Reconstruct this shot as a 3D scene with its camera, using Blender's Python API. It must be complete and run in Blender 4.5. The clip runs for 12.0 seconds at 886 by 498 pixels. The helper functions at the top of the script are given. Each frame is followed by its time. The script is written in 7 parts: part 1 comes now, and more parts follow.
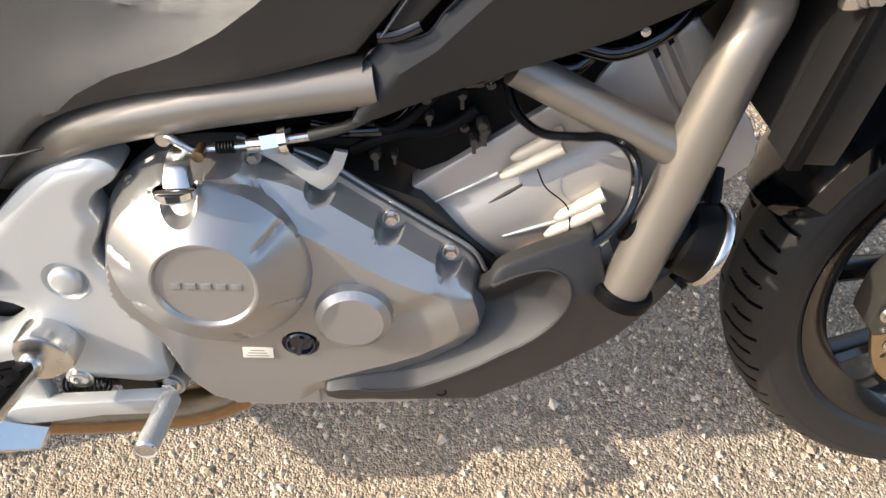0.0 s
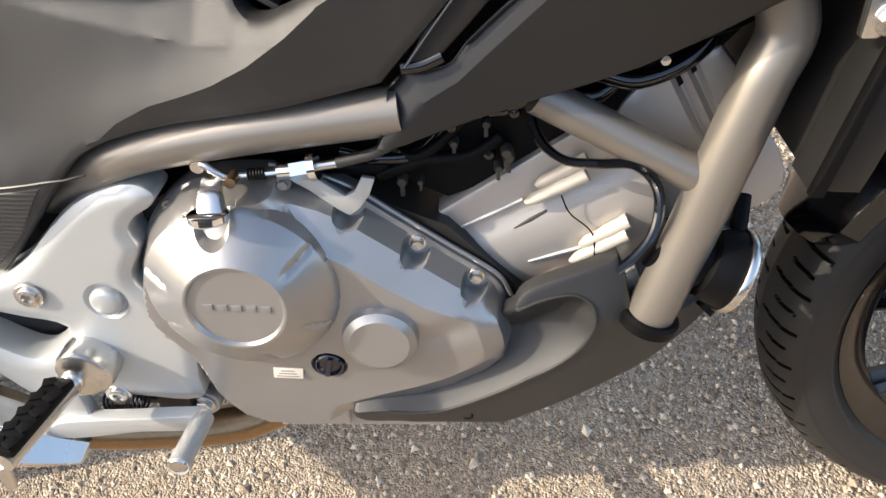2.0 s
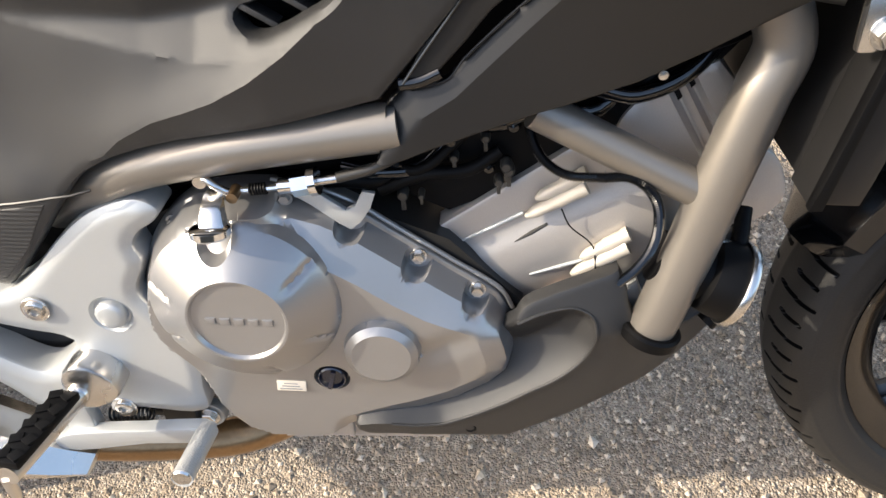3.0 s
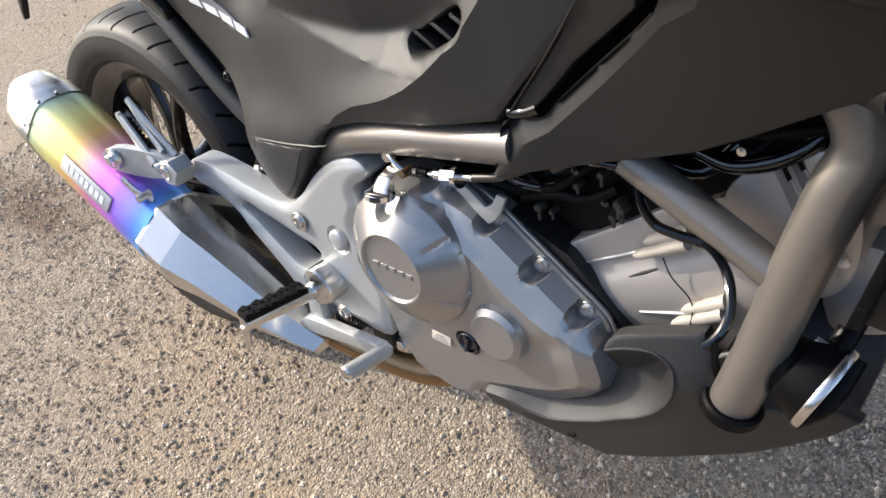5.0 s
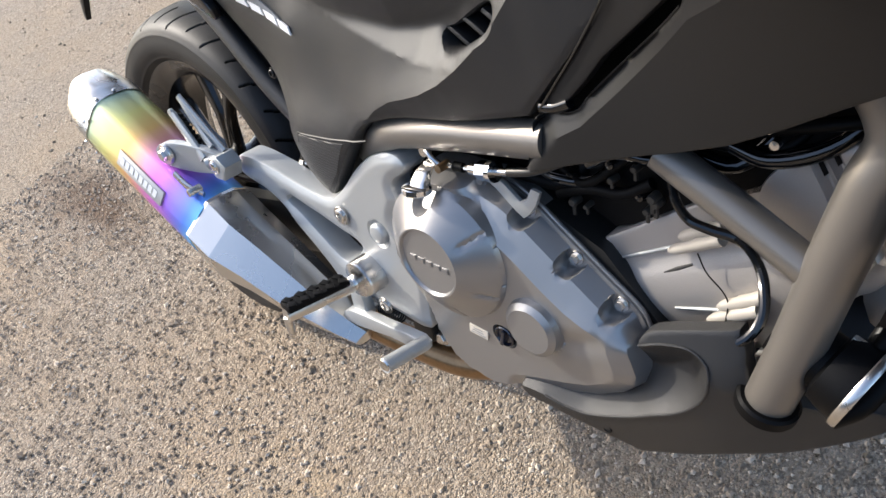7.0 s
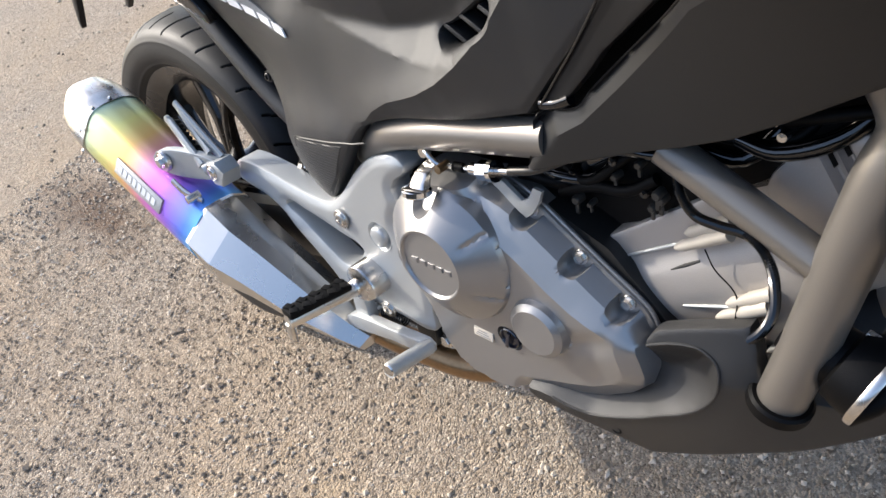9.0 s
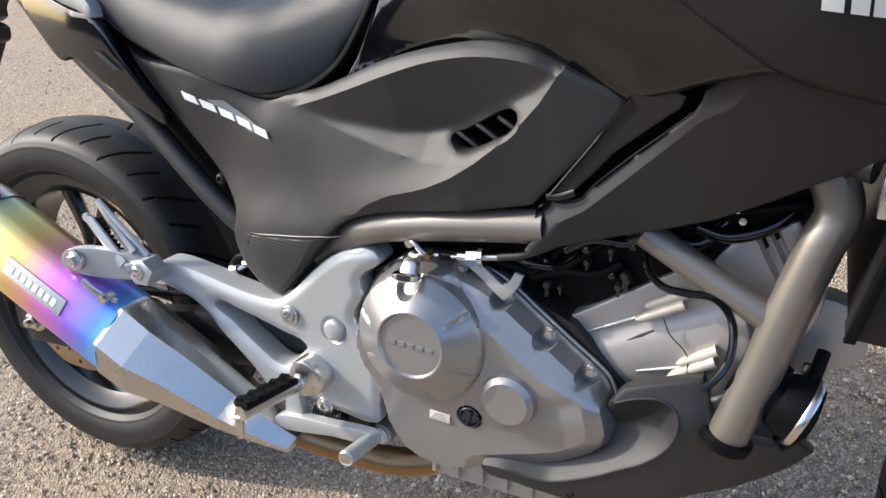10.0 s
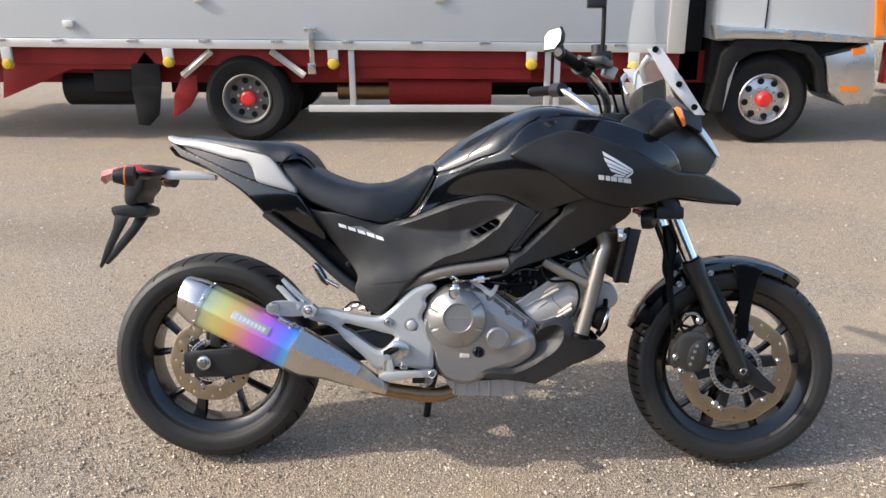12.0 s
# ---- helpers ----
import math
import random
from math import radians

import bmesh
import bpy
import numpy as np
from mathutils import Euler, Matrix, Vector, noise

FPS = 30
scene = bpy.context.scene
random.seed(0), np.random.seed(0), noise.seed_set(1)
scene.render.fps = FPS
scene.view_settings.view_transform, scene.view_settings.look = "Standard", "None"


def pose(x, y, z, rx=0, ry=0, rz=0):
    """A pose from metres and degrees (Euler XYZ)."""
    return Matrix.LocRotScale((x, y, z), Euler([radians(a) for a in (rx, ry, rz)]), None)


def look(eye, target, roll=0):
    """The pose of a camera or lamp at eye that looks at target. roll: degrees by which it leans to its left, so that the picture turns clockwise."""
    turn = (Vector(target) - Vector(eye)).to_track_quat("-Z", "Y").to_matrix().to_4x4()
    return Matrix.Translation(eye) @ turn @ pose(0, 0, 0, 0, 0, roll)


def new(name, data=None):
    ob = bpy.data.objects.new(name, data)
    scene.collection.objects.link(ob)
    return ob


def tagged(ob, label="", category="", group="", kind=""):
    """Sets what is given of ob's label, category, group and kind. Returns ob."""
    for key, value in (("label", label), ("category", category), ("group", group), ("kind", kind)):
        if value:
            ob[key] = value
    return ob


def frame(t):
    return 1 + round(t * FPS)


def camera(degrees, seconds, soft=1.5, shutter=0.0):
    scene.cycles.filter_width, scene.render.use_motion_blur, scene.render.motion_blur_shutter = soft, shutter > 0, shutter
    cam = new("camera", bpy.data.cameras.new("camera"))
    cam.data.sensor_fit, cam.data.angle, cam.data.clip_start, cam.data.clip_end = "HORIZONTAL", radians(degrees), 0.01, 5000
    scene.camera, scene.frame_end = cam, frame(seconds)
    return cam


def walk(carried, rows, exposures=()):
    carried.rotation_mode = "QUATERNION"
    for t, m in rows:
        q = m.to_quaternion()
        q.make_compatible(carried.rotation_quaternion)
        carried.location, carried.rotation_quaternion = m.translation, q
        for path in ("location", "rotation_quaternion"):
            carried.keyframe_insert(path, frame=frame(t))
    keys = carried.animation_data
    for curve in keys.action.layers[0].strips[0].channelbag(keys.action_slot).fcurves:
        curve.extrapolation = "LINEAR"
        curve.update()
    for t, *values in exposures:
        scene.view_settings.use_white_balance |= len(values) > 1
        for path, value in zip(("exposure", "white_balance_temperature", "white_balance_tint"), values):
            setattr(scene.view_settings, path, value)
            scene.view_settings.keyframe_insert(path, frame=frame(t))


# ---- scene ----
# The motorcycle rests on its side stand: its own frame (x forward from the rear axle, z up its mid-plane) leans by LEAN.
LEAN = 15.32
BIKE = pose(0, 0, 0, -LEAN, 0, 0)
cam = camera(59.42, 12.0)
# seconds, place and turn of the camera in the motorcycle's frame
PATH = [
    (0.0, 0.9125, -0.6741, 0.8552, 52.27, 0.16, -0.65),
    (0.5, 0.9325, -0.6685, 0.8689, 54.22, 0.63, 1.15),
    (1.0, 0.9252, -0.6672, 0.8711, 54.87, 0.82, 2.29),
    (1.5, 0.9298, -0.6797, 0.8621, 54.45, 1.26, 2.53),
    (2.0, 0.9305, -0.6822, 0.8622, 54.07, 1.89, 2.32),
    (2.5, 0.9356, -0.6807, 0.8629, 54.16, 2.39, 2.21),
    (3.0, 0.9410, -0.6815, 0.8673, 54.69, 2.55, 3.03),
    (3.5, 0.9665, -0.6871, 0.8904, 55.63, 3.21, 9.14),
    (3.7, 1.0116, -0.6829, 0.8988, 56.53, 3.97, 14.90),
    (5.5, 1.2657, -0.6504, 0.9090, 57.04, 7.92, 42.37),
    (6.0, 1.2591, -0.6435, 0.9066, 57.08, 8.41, 42.67),
    (6.5, 1.2603, -0.6484, 0.9055, 57.25, 8.35, 43.28),
    (7.0, 1.2636, -0.6469, 0.9079, 57.43, 8.93, 43.52),
    (9.0, 1.2559, -0.6366, 0.9017, 57.36, 10.24, 43.05),
    (9.5, 1.2324, -0.6627, 0.9015, 58.74, 6.02, 38.67),
    (10.0, 1.1075, -0.9008, 0.8855, 68.76, 0.24, 25.75),
    (10.5, 0.9999, -1.2913, 0.8887, 77.03, 0.22, 17.30),
    (11.0, 0.8714, -1.7078, 0.8437, 80.23, -0.80, 6.68),
    (11.5, 0.7492, -2.0716, 0.8332, 83.44, -0.51, 2.65),
    (12.0, 0.7608, -2.3356, 0.7940, 86.20, -0.28, 1.98),
]
walk(cam, [(t, BIKE @ pose(x, y, z, a, b, c)) for t, x, y, z, a, b, c in PATH],
     exposures=((0.0, 1.84, 7050, 9), (3.5, 1.86, 7000, 9), (5.5, 1.33, 6500, 9), (9.5, 1.42, 6400, 9), (11.0, 1.40, 6400, 9), (12.0, 1.27, 6500, 9)))

# ---- sky, sun ----
world = bpy.data.worlds.new("sky")
scene.world = world
world.use_nodes = True
_n = world.node_tree.nodes
sky = _n.new("ShaderNodeTexSky")
sky.sky_type = "NISHITA"
sky.sun_disc = False
sky.sun_elevation = radians(36)
sky.sun_rotation = radians(-102.5)
sky.air_density, sky.dust_density, sky.ozone_density = 0.95, 2.3, 1.1
world.node_tree.links.new(sky.outputs[0], _n["Background"].inputs[0])
_n["Background"].inputs[1].default_value = 0.15
sun = new("sun", bpy.data.lights.new("sun", "SUN"))
sun.data.energy, sun.data.angle, sun.data.color = 2.0, radians(0.6), (1.0, 0.93, 0.83)
sun.matrix_world = look((0, 0, 0), (1.35, 0.30, -1.0))


# ---- materials ----
def surface(name, base, rough=0.5, metal=0.0, coat=0.0, grain=900.0, patch=9.0, vary=0.12, bump=0.05, rough_vary=0.12, dust=0.0, spec=0.5):
    """A painted, metal or plastic surface with grain and patches; base: linear colour."""
    m = bpy.data.materials.new(name)
    m.use_nodes = True
    nt = m.node_tree
    b = nt.nodes["Principled BSDF"]
    co = nt.nodes.new("ShaderNodeTexCoord")
    fine, big = nt.nodes.new("ShaderNodeTexNoise"), nt.nodes.new("ShaderNodeTexNoise")
    for n, s, d in ((fine, grain, 2), (big, patch, 5)):
        n.inputs["Scale"].default_value, n.inputs["Detail"].default_value = s, d
        nt.links.new(co.outputs["Object"], n.inputs["Vector"])
    mix = nt.nodes.new("ShaderNodeMix")
    mix.data_type = "RGBA"
    mix.inputs["A"].default_value = (*[c * (1 - vary) for c in base], 1)
    mix.inputs["B"].default_value = (*[min(1, c * (1 + vary) + dust) for c in base], 1)
    add = nt.nodes.new("ShaderNodeMath")
    add.operation = "MULTIPLY_ADD"
    add.inputs[1].default_value = 0.35
    nt.links.new(fine.outputs["Fac"], add.inputs[0])
    sc = nt.nodes.new("ShaderNodeMath")
    sc.operation = "MULTIPLY"
    sc.inputs[1].default_value = 0.65
    nt.links.new(big.outputs["Fac"], sc.inputs[0])
    nt.links.new(sc.outputs[0], add.inputs[2])
    nt.links.new(add.outputs[0], mix.inputs["Factor"])
    nt.links.new(mix.outputs["Result"], b.inputs["Base Color"])
    rg = nt.nodes.new("ShaderNodeMapRange")
    rg.inputs["To Min"].default_value, rg.inputs["To Max"].default_value = max(0.02, rough - rough_vary), min(1, rough + rough_vary)
    nt.links.new(big.outputs["Fac"], rg.inputs["Value"])
    nt.links.new(rg.outputs[0], b.inputs["Roughness"])
    b.inputs["Metallic"].default_value = metal
    b.inputs["Coat Weight"].default_value = coat
    b.inputs["Coat Roughness"].default_value = 0.06
    b.inputs["Specular IOR Level"].default_value = spec
    if bump:
        bp = nt.nodes.new("ShaderNodeBump")
        bp.inputs["Strength"].default_value, bp.inputs["Distance"].default_value = bump, 0.002
        nt.links.new(fine.outputs["Fac"], bp.inputs["Height"])
        nt.links.new(bp.outputs[0], b.inputs["Normal"])
    return m


def ramp_surface(name, stops, axis_from, axis_to, rough, metal):
    """A metal whose heat colours run along one line, from axis_from to axis_to."""
    m = surface(name, (0.5, 0.5, 0.5), rough, metal, bump=0.02, rough_vary=0.08)
    nt = m.node_tree
    b = nt.nodes["Principled BSDF"]
    co = nt.nodes.new("ShaderNodeTexCoord")
    a, d = Vector(axis_from), Vector(axis_to) - Vector(axis_from)
    dot = nt.nodes.new("ShaderNodeVectorMath")
    dot.operation = "DOT_PRODUCT"
    dot.inputs[1].default_value = d / d.length_squared
    nt.links.new(co.outputs["Object"], dot.inputs[0])
    wob = nt.nodes.new("ShaderNodeTexNoise")
    wob.inputs["Scale"].default_value = 14
    nt.links.new(co.outputs["Object"], wob.inputs["Vector"])
    ad = nt.nodes.new("ShaderNodeMath")
    ad.operation = "MULTIPLY_ADD"
    ad.inputs[1].default_value, ad.inputs[2].default_value = 0.10, -a.dot(d) / d.length_squared - 0.05
    nt.links.new(wob.outputs["Fac"], ad.inputs[0])
    su = nt.nodes.new("ShaderNodeMath")
    nt.links.new(dot.outputs["Value"], su.inputs[0])
    nt.links.new(ad.outputs[0], su.inputs[1])
    cr = nt.nodes.new("ShaderNodeValToRGB")
    nt.links.new(su.outputs[0], cr.inputs[0])
    els = cr.color_ramp.elements
    els[0].position, els[0].color = stops[0][0], (*stops[0][1], 1)
    els[1].position, els[1].color = stops[-1][0], (*stops[-1][1], 1)
    for p, c in stops[1:-1]:
        els.new(p).color = (*c, 1)
    nt.links.new(cr.outputs["Color"], b.inputs["Base Color"])
    return m


def glass(name, tint, rough=0.02, alpha=0.25):
    m = bpy.data.materials.new(name)
    m.use_nodes = True
    b = m.node_tree.nodes["Principled BSDF"]
    b.inputs["Base Color"].default_value = (*tint, 1)
    b.inputs["Roughness"].default_value = rough
    b.inputs["Alpha"].default_value = alpha
    b.inputs["Coat Weight"].default_value = 0.5
    return m


def gravel_material():
    """Worn chip-seal asphalt: pale stone chips of many tones set in grey-brown binder, dusty patches."""
    m = bpy.data.materials.new("chip_seal")
    m.use_nodes = True
    nt = m.node_tree
    b = nt.nodes["Principled BSDF"]
    L = nt.links.new
    co = nt.nodes.new("ShaderNodeTexCoord")
    warp = nt.nodes.new("ShaderNodeTexNoise")
    warp.inputs["Scale"].default_value = 60
    L(co.outputs["Object"], warp.inputs["Vector"])
    off = nt.nodes.new("ShaderNodeVectorMath")
    off.operation = "MULTIPLY_ADD"
    off.inputs[1].default_value = (0.006, 0.006, 0)
    L(warp.outputs["Color"], off.inputs[0])
    L(co.outputs["Object"], off.inputs[2])
    cells = []
    for s in (310, 135):
        v = nt.nodes.new("ShaderNodeTexVoronoi")
        v.inputs["Scale"].default_value = s
        L(off.outputs[0], v.inputs["Vector"])
        cells.append(v)
    tone = nt.nodes.new("ShaderNodeValToRGB")
    e = tone.color_ramp.elements
    e[0].position, e[0].color = 0.0, (0.067, 0.052, 0.040, 1)
    e[1].position, e[1].color = 1.0, (0.800, 0.720, 0.569, 1)
    e.new(0.30).color = (0.245, 0.199, 0.156, 1)
    e.new(0.62).color = (0.361, 0.293, 0.224, 1)
    e.new(0.88).color = (0.428, 0.362, 0.287, 1)
    sep = nt.nodes.new("ShaderNodeSeparateColor")
    L(cells[0].outputs["Color"], sep.inputs[0])
    L(sep.outputs[0], tone.inputs[0])
    tone2 = nt.nodes.new("ShaderNodeValToRGB")
    e = tone2.color_ramp.elements
    e[0].position, e[0].color = 0.0, (0.197, 0.156, 0.116, 1)
    e[1].position, e[1].color = 1.0, (0.466, 0.392, 0.310, 1)
    sep2 = nt.nodes.new("ShaderNodeSeparateColor")
    L(cells[1].outputs["Color"], sep2.inputs[0])
    L(sep2.outputs[1], tone2.inputs[0])
    big = nt.nodes.new("ShaderNodeTexNoise")
    big.inputs["Scale"].default_value, big.inputs["Detail"].default_value = 1.7, 6
    L(co.outputs["Object"], big.inputs["Vector"])
    mid = nt.nodes.new("ShaderNodeTexNoise")
    mid.inputs["Scale"].default_value, mid.inputs["Detail"].default_value = 14, 4
    L(co.outputs["Object"], mid.inputs["Vector"])
    mx = nt.nodes.new("ShaderNodeMix")
    mx.data_type = "RGBA"
    L(mid.outputs["Fac"], mx.inputs["Factor"])
    L(tone.outputs[0], mx.inputs["A"])
    L(tone2.outputs[0], mx.inputs["B"])
    dust = nt.nodes.new("ShaderNodeMix")
    dust.data_type = "RGBA"
    dust.inputs["B"].default_value = (0.396, 0.299, 0.198, 1)
    mr = nt.nodes.new("ShaderNodeMapRange")
    mr.inputs["From Min"].default_value, mr.inputs["From Max"].default_value = 0.42, 0.75
    mr.inputs["To Max"].default_value = 0.6
    L(big.outputs["Fac"], mr.inputs["Value"])
    L(mr.outputs[0], dust.inputs["Factor"])
    L(mx.outputs["Result"], dust.inputs["A"])
    # dark pits between the chips, then soft oval patches, some dark brown, some pale gold
    pit = nt.nodes.new("ShaderNodeTexNoise")
    pit.inputs["Scale"].default_value, pit.inputs["Detail"].default_value = 70, 5
    L(co.outputs["Object"], pit.inputs["Vector"])
    pr = nt.nodes.new("ShaderNodeMapRange")
    pr.inputs["From Min"].default_value, pr.inputs["From Max"].default_value = 0.58, 0.70
    pr.inputs["To Max"].default_value = 0.55
    L(pit.outputs["Fac"], pr.inputs["Value"])
    pm = nt.nodes.new("ShaderNodeMix")
    pm.data_type = "RGBA"
    pm.inputs["B"].default_value = (0.10, 0.082, 0.064, 1)
    L(pr.outputs[0], pm.inputs["Factor"])
    L(dust.outputs["Result"], pm.inputs["A"])
    last = pm.outputs["Result"]
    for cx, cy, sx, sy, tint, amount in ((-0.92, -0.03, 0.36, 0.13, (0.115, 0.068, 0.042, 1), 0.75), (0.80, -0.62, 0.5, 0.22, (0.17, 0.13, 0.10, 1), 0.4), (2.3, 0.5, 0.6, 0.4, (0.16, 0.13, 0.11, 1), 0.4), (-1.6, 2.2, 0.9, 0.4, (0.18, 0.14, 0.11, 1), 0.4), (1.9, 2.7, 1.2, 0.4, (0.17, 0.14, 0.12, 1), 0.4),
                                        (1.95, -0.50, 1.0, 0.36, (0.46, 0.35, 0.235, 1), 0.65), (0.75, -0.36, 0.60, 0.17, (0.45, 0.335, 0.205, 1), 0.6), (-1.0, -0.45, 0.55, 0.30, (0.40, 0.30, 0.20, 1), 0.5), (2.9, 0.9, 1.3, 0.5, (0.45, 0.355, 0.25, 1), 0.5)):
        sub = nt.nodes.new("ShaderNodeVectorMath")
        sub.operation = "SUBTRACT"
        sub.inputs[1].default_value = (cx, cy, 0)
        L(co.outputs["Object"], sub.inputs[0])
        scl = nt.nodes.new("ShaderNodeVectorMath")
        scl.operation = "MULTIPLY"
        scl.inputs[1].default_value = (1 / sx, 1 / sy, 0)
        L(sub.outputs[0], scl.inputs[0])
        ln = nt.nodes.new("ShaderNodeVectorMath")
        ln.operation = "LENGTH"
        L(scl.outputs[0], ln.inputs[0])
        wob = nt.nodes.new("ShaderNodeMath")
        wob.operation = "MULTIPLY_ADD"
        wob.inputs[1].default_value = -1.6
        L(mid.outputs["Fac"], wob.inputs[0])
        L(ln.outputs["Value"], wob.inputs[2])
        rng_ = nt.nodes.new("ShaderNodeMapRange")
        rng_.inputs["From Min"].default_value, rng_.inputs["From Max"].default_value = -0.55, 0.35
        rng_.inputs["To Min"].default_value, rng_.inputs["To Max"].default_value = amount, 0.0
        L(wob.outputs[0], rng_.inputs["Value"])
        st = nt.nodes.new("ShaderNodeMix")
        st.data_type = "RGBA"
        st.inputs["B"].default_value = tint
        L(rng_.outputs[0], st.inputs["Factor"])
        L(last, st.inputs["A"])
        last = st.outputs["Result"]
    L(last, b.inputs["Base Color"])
    b.inputs["Roughness"].default_value = 0.93
    b.inputs["Specular IOR Level"].default_value = 0.2
    hs = nt.nodes.new("ShaderNodeMath")
    hs.operation = "ADD"
    L(cells[0].outputs["Distance"], hs.inputs[0])
    L(cells[1].outputs["Distance"], hs.inputs[1])
    bp = nt.nodes.new("ShaderNodeBump")
    bp.invert = True
    bp.inputs["Strength"].default_value, bp.inputs["Distance"].default_value = 1.0, 0.0042
    L(hs.outputs[0], bp.inputs["Height"])
    L(bp.outputs[0], b.inputs["Normal"])
    return m


def stone_material():
    m = surface("stone_chip", (0.34, 0.29, 0.235), 0.9, grain=300, patch=40, vary=0.3, bump=0.2)
    nt = m.node_tree
    b = nt.nodes["Principled BSDF"]
    geo = nt.nodes.new("ShaderNodeNewGeometry")
    cr = nt.nodes.new("ShaderNodeValToRGB")
    e = cr.color_ramp.elements
    e[0].position, e[0].color = 0.0, (0.169, 0.134, 0.097, 1)
    e[1].position, e[1].color = 1.0, (0.655, 0.556, 0.436, 1)
    e.new(0.5).color = (0.373, 0.294, 0.213, 1)
    nt.links.new(geo.outputs["Random Per Island"], cr.inputs[0])
    nt.links.new(cr.outputs[0], b.inputs["Base Color"])
    return m


MATTE = surface("matte_black_plastic", (0.0170, 0.0167, 0.0166), 0.46, grain=2200, bump=0.22, rough_vary=0.05, vary=0.25, dust=0.003, spec=0.5)
GLOSS = surface("gloss_black_paint", (0.0022, 0.0026, 0.0035), 0.12, coat=0.45, bump=0.0, rough_vary=0.06, spec=0.45)
SATIN_BLACK = surface("satin_black_metal", (0.010, 0.010, 0.010), 0.38, bump=0.05, dust=0.004, spec=0.35)
BLACK_DEEP = surface("black_rubber_hose_and_shade", (0.002, 0.002, 0.0023), 0.5, bump=0.1, spec=0.12)
RUBBER = surface("tyre_rubber", (0.0125, 0.0117, 0.0108), 0.52, grain=500, bump=0.15, vary=0.35, dust=0.007, spec=0.35)
SEAT_VINYL = surface("seat_vinyl", (0.007, 0.0075, 0.009), 0.40, grain=1500, bump=0.3, rough_vary=0.06, spec=0.6)
ENGINE = surface("silver_engine_paint", (0.31, 0.303, 0.296), 0.31, metal=0.7, grain=1600, bump=0.05, vary=0.07, rough_vary=0.05)
CASTING = surface("cast_aluminium", (0.40, 0.375, 0.35), 0.47, metal=0.6, grain=700, bump=0.12, vary=0.12)
CREAM_CAST = surface("pale_cast_boss", (0.46, 0.42, 0.36), 0.48, metal=0.3, grain=900, bump=0.1, vary=0.12)
PLATE = surface("silver_alloy_paint", (0.43, 0.44, 0.435), 0.42, metal=0.5, grain=1500, bump=0.05, vary=0.07, rough_vary=0.06)
RAIL_SILVER = surface("satin_silver_rail_paint", (0.25, 0.252, 0.255), 0.5, metal=0.4, grain=1500, bump=0.05, vary=0.07, rough_vary=0.06)
STEEL = surface("plated_steel", (0.62, 0.60, 0.57), 0.26, metal=1.0, grain=600, bump=0.03, vary=0.12)
KNURL = surface("knurled_alloy", (0.50, 0.50, 0.48), 0.5, metal=0.55, grain=700, patch=40, bump=0.5, vary=0.25)
CHROME = surface("chrome", (0.80, 0.80, 0.80), 0.08, metal=1.0, bump=0.0, vary=0.03, rough_vary=0.03)
POLISHED = surface("brushed_stainless", (0.60, 0.575, 0.54), 0.27, metal=1.0, grain=400, bump=0.03, vary=0.08, rough_vary=0.07)
FRAME = surface("bronze_grey_frame_paint", (0.20, 0.182, 0.16), 0.38, metal=0.6, coat=0.1, grain=1800, bump=0.05, vary=0.08, rough_vary=0.06)
WHEEL = surface("dark_wheel_paint", (0.003, 0.003, 0.0033), 0.24, coat=0.4, bump=0.02, dust=0.002, spec=0.4)
DISC = surface("brake_disc_steel", (0.42, 0.315, 0.20), 0.36, metal=1.0, grain=300, bump=0.05, vary=0.2)
BROWN_PIPE = surface("heat_browned_pipe", (0.30, 0.19, 0.10), 0.34, metal=0.9, grain=200, patch=25, vary=0.45, bump=0.05)
PINK_METAL = surface("copper_tinted_header", (0.42, 0.30, 0.25), 0.3, metal=0.9, vary=0.2)
CALIPER = surface("dark_caliper_paint", (0.05, 0.047, 0.042), 0.4, metal=0.5, bump=0.05, vary=0.2)
RED_LENS = surface("red_lens", (0.42, 0.010, 0.014), 0.2, coat=0.4, bump=0.0)
PAINT = surface("satin_black_paint", (0.0095, 0.0092, 0.0092), 0.38, grain=1800, bump=0.05, rough_vary=0.06, vary=0.2, spec=0.34)
CAP_BLUE = surface("blue_black_cap", (0.006, 0.008, 0.018), 0.18, coat=0.6, bump=0.0)
AMBER_LENS = surface("amber_lens", (0.75, 0.18, 0.01), 0.15, coat=0.8, bump=0.0)
CLEAR_LENS = surface("headlight_lens", (0.72, 0.74, 0.76), 0.10, coat=1.0, bump=0.0)
BADGE = surface("brushed_badge", (0.44, 0.43, 0.41), 0.42, metal=0.6, grain=600, vary=0.15)
WHITE_MARK = surface("white_transfer", (0.78, 0.78, 0.78), 0.4, bump=0.0)
SILVER_MARK = surface("silver_transfer", (0.62, 0.62, 0.62), 0.35, metal=0.3, bump=0.0)
GREY_MARK = surface("grey_transfer", (0.16, 0.17, 0.18), 0.4, bump=0.0)
PAPER = surface("aged_sticker", (0.52, 0.47, 0.40), 0.5, bump=0.02)
TITANIUM = ramp_surface("heat_coloured_titanium", [
    (0.0, (0.46, 0.56, 0.52)), (0.10, (0.46, 0.56, 0.40)), (0.27, (0.70, 0.66, 0.24)), (0.43, (0.78, 0.50, 0.18)),
    (0.56, (0.76, 0.34, 0.36)), (0.67, (0.68, 0.20, 0.66)), (0.80, (0.36, 0.18, 0.80)), (0.93, (0.14, 0.28, 0.88)), (1.0, (0.16, 0.46, 0.88))],
    (0.02, 0.0, 0.545), (0.285, 0.0, 0.405), 0.34, 0.65)
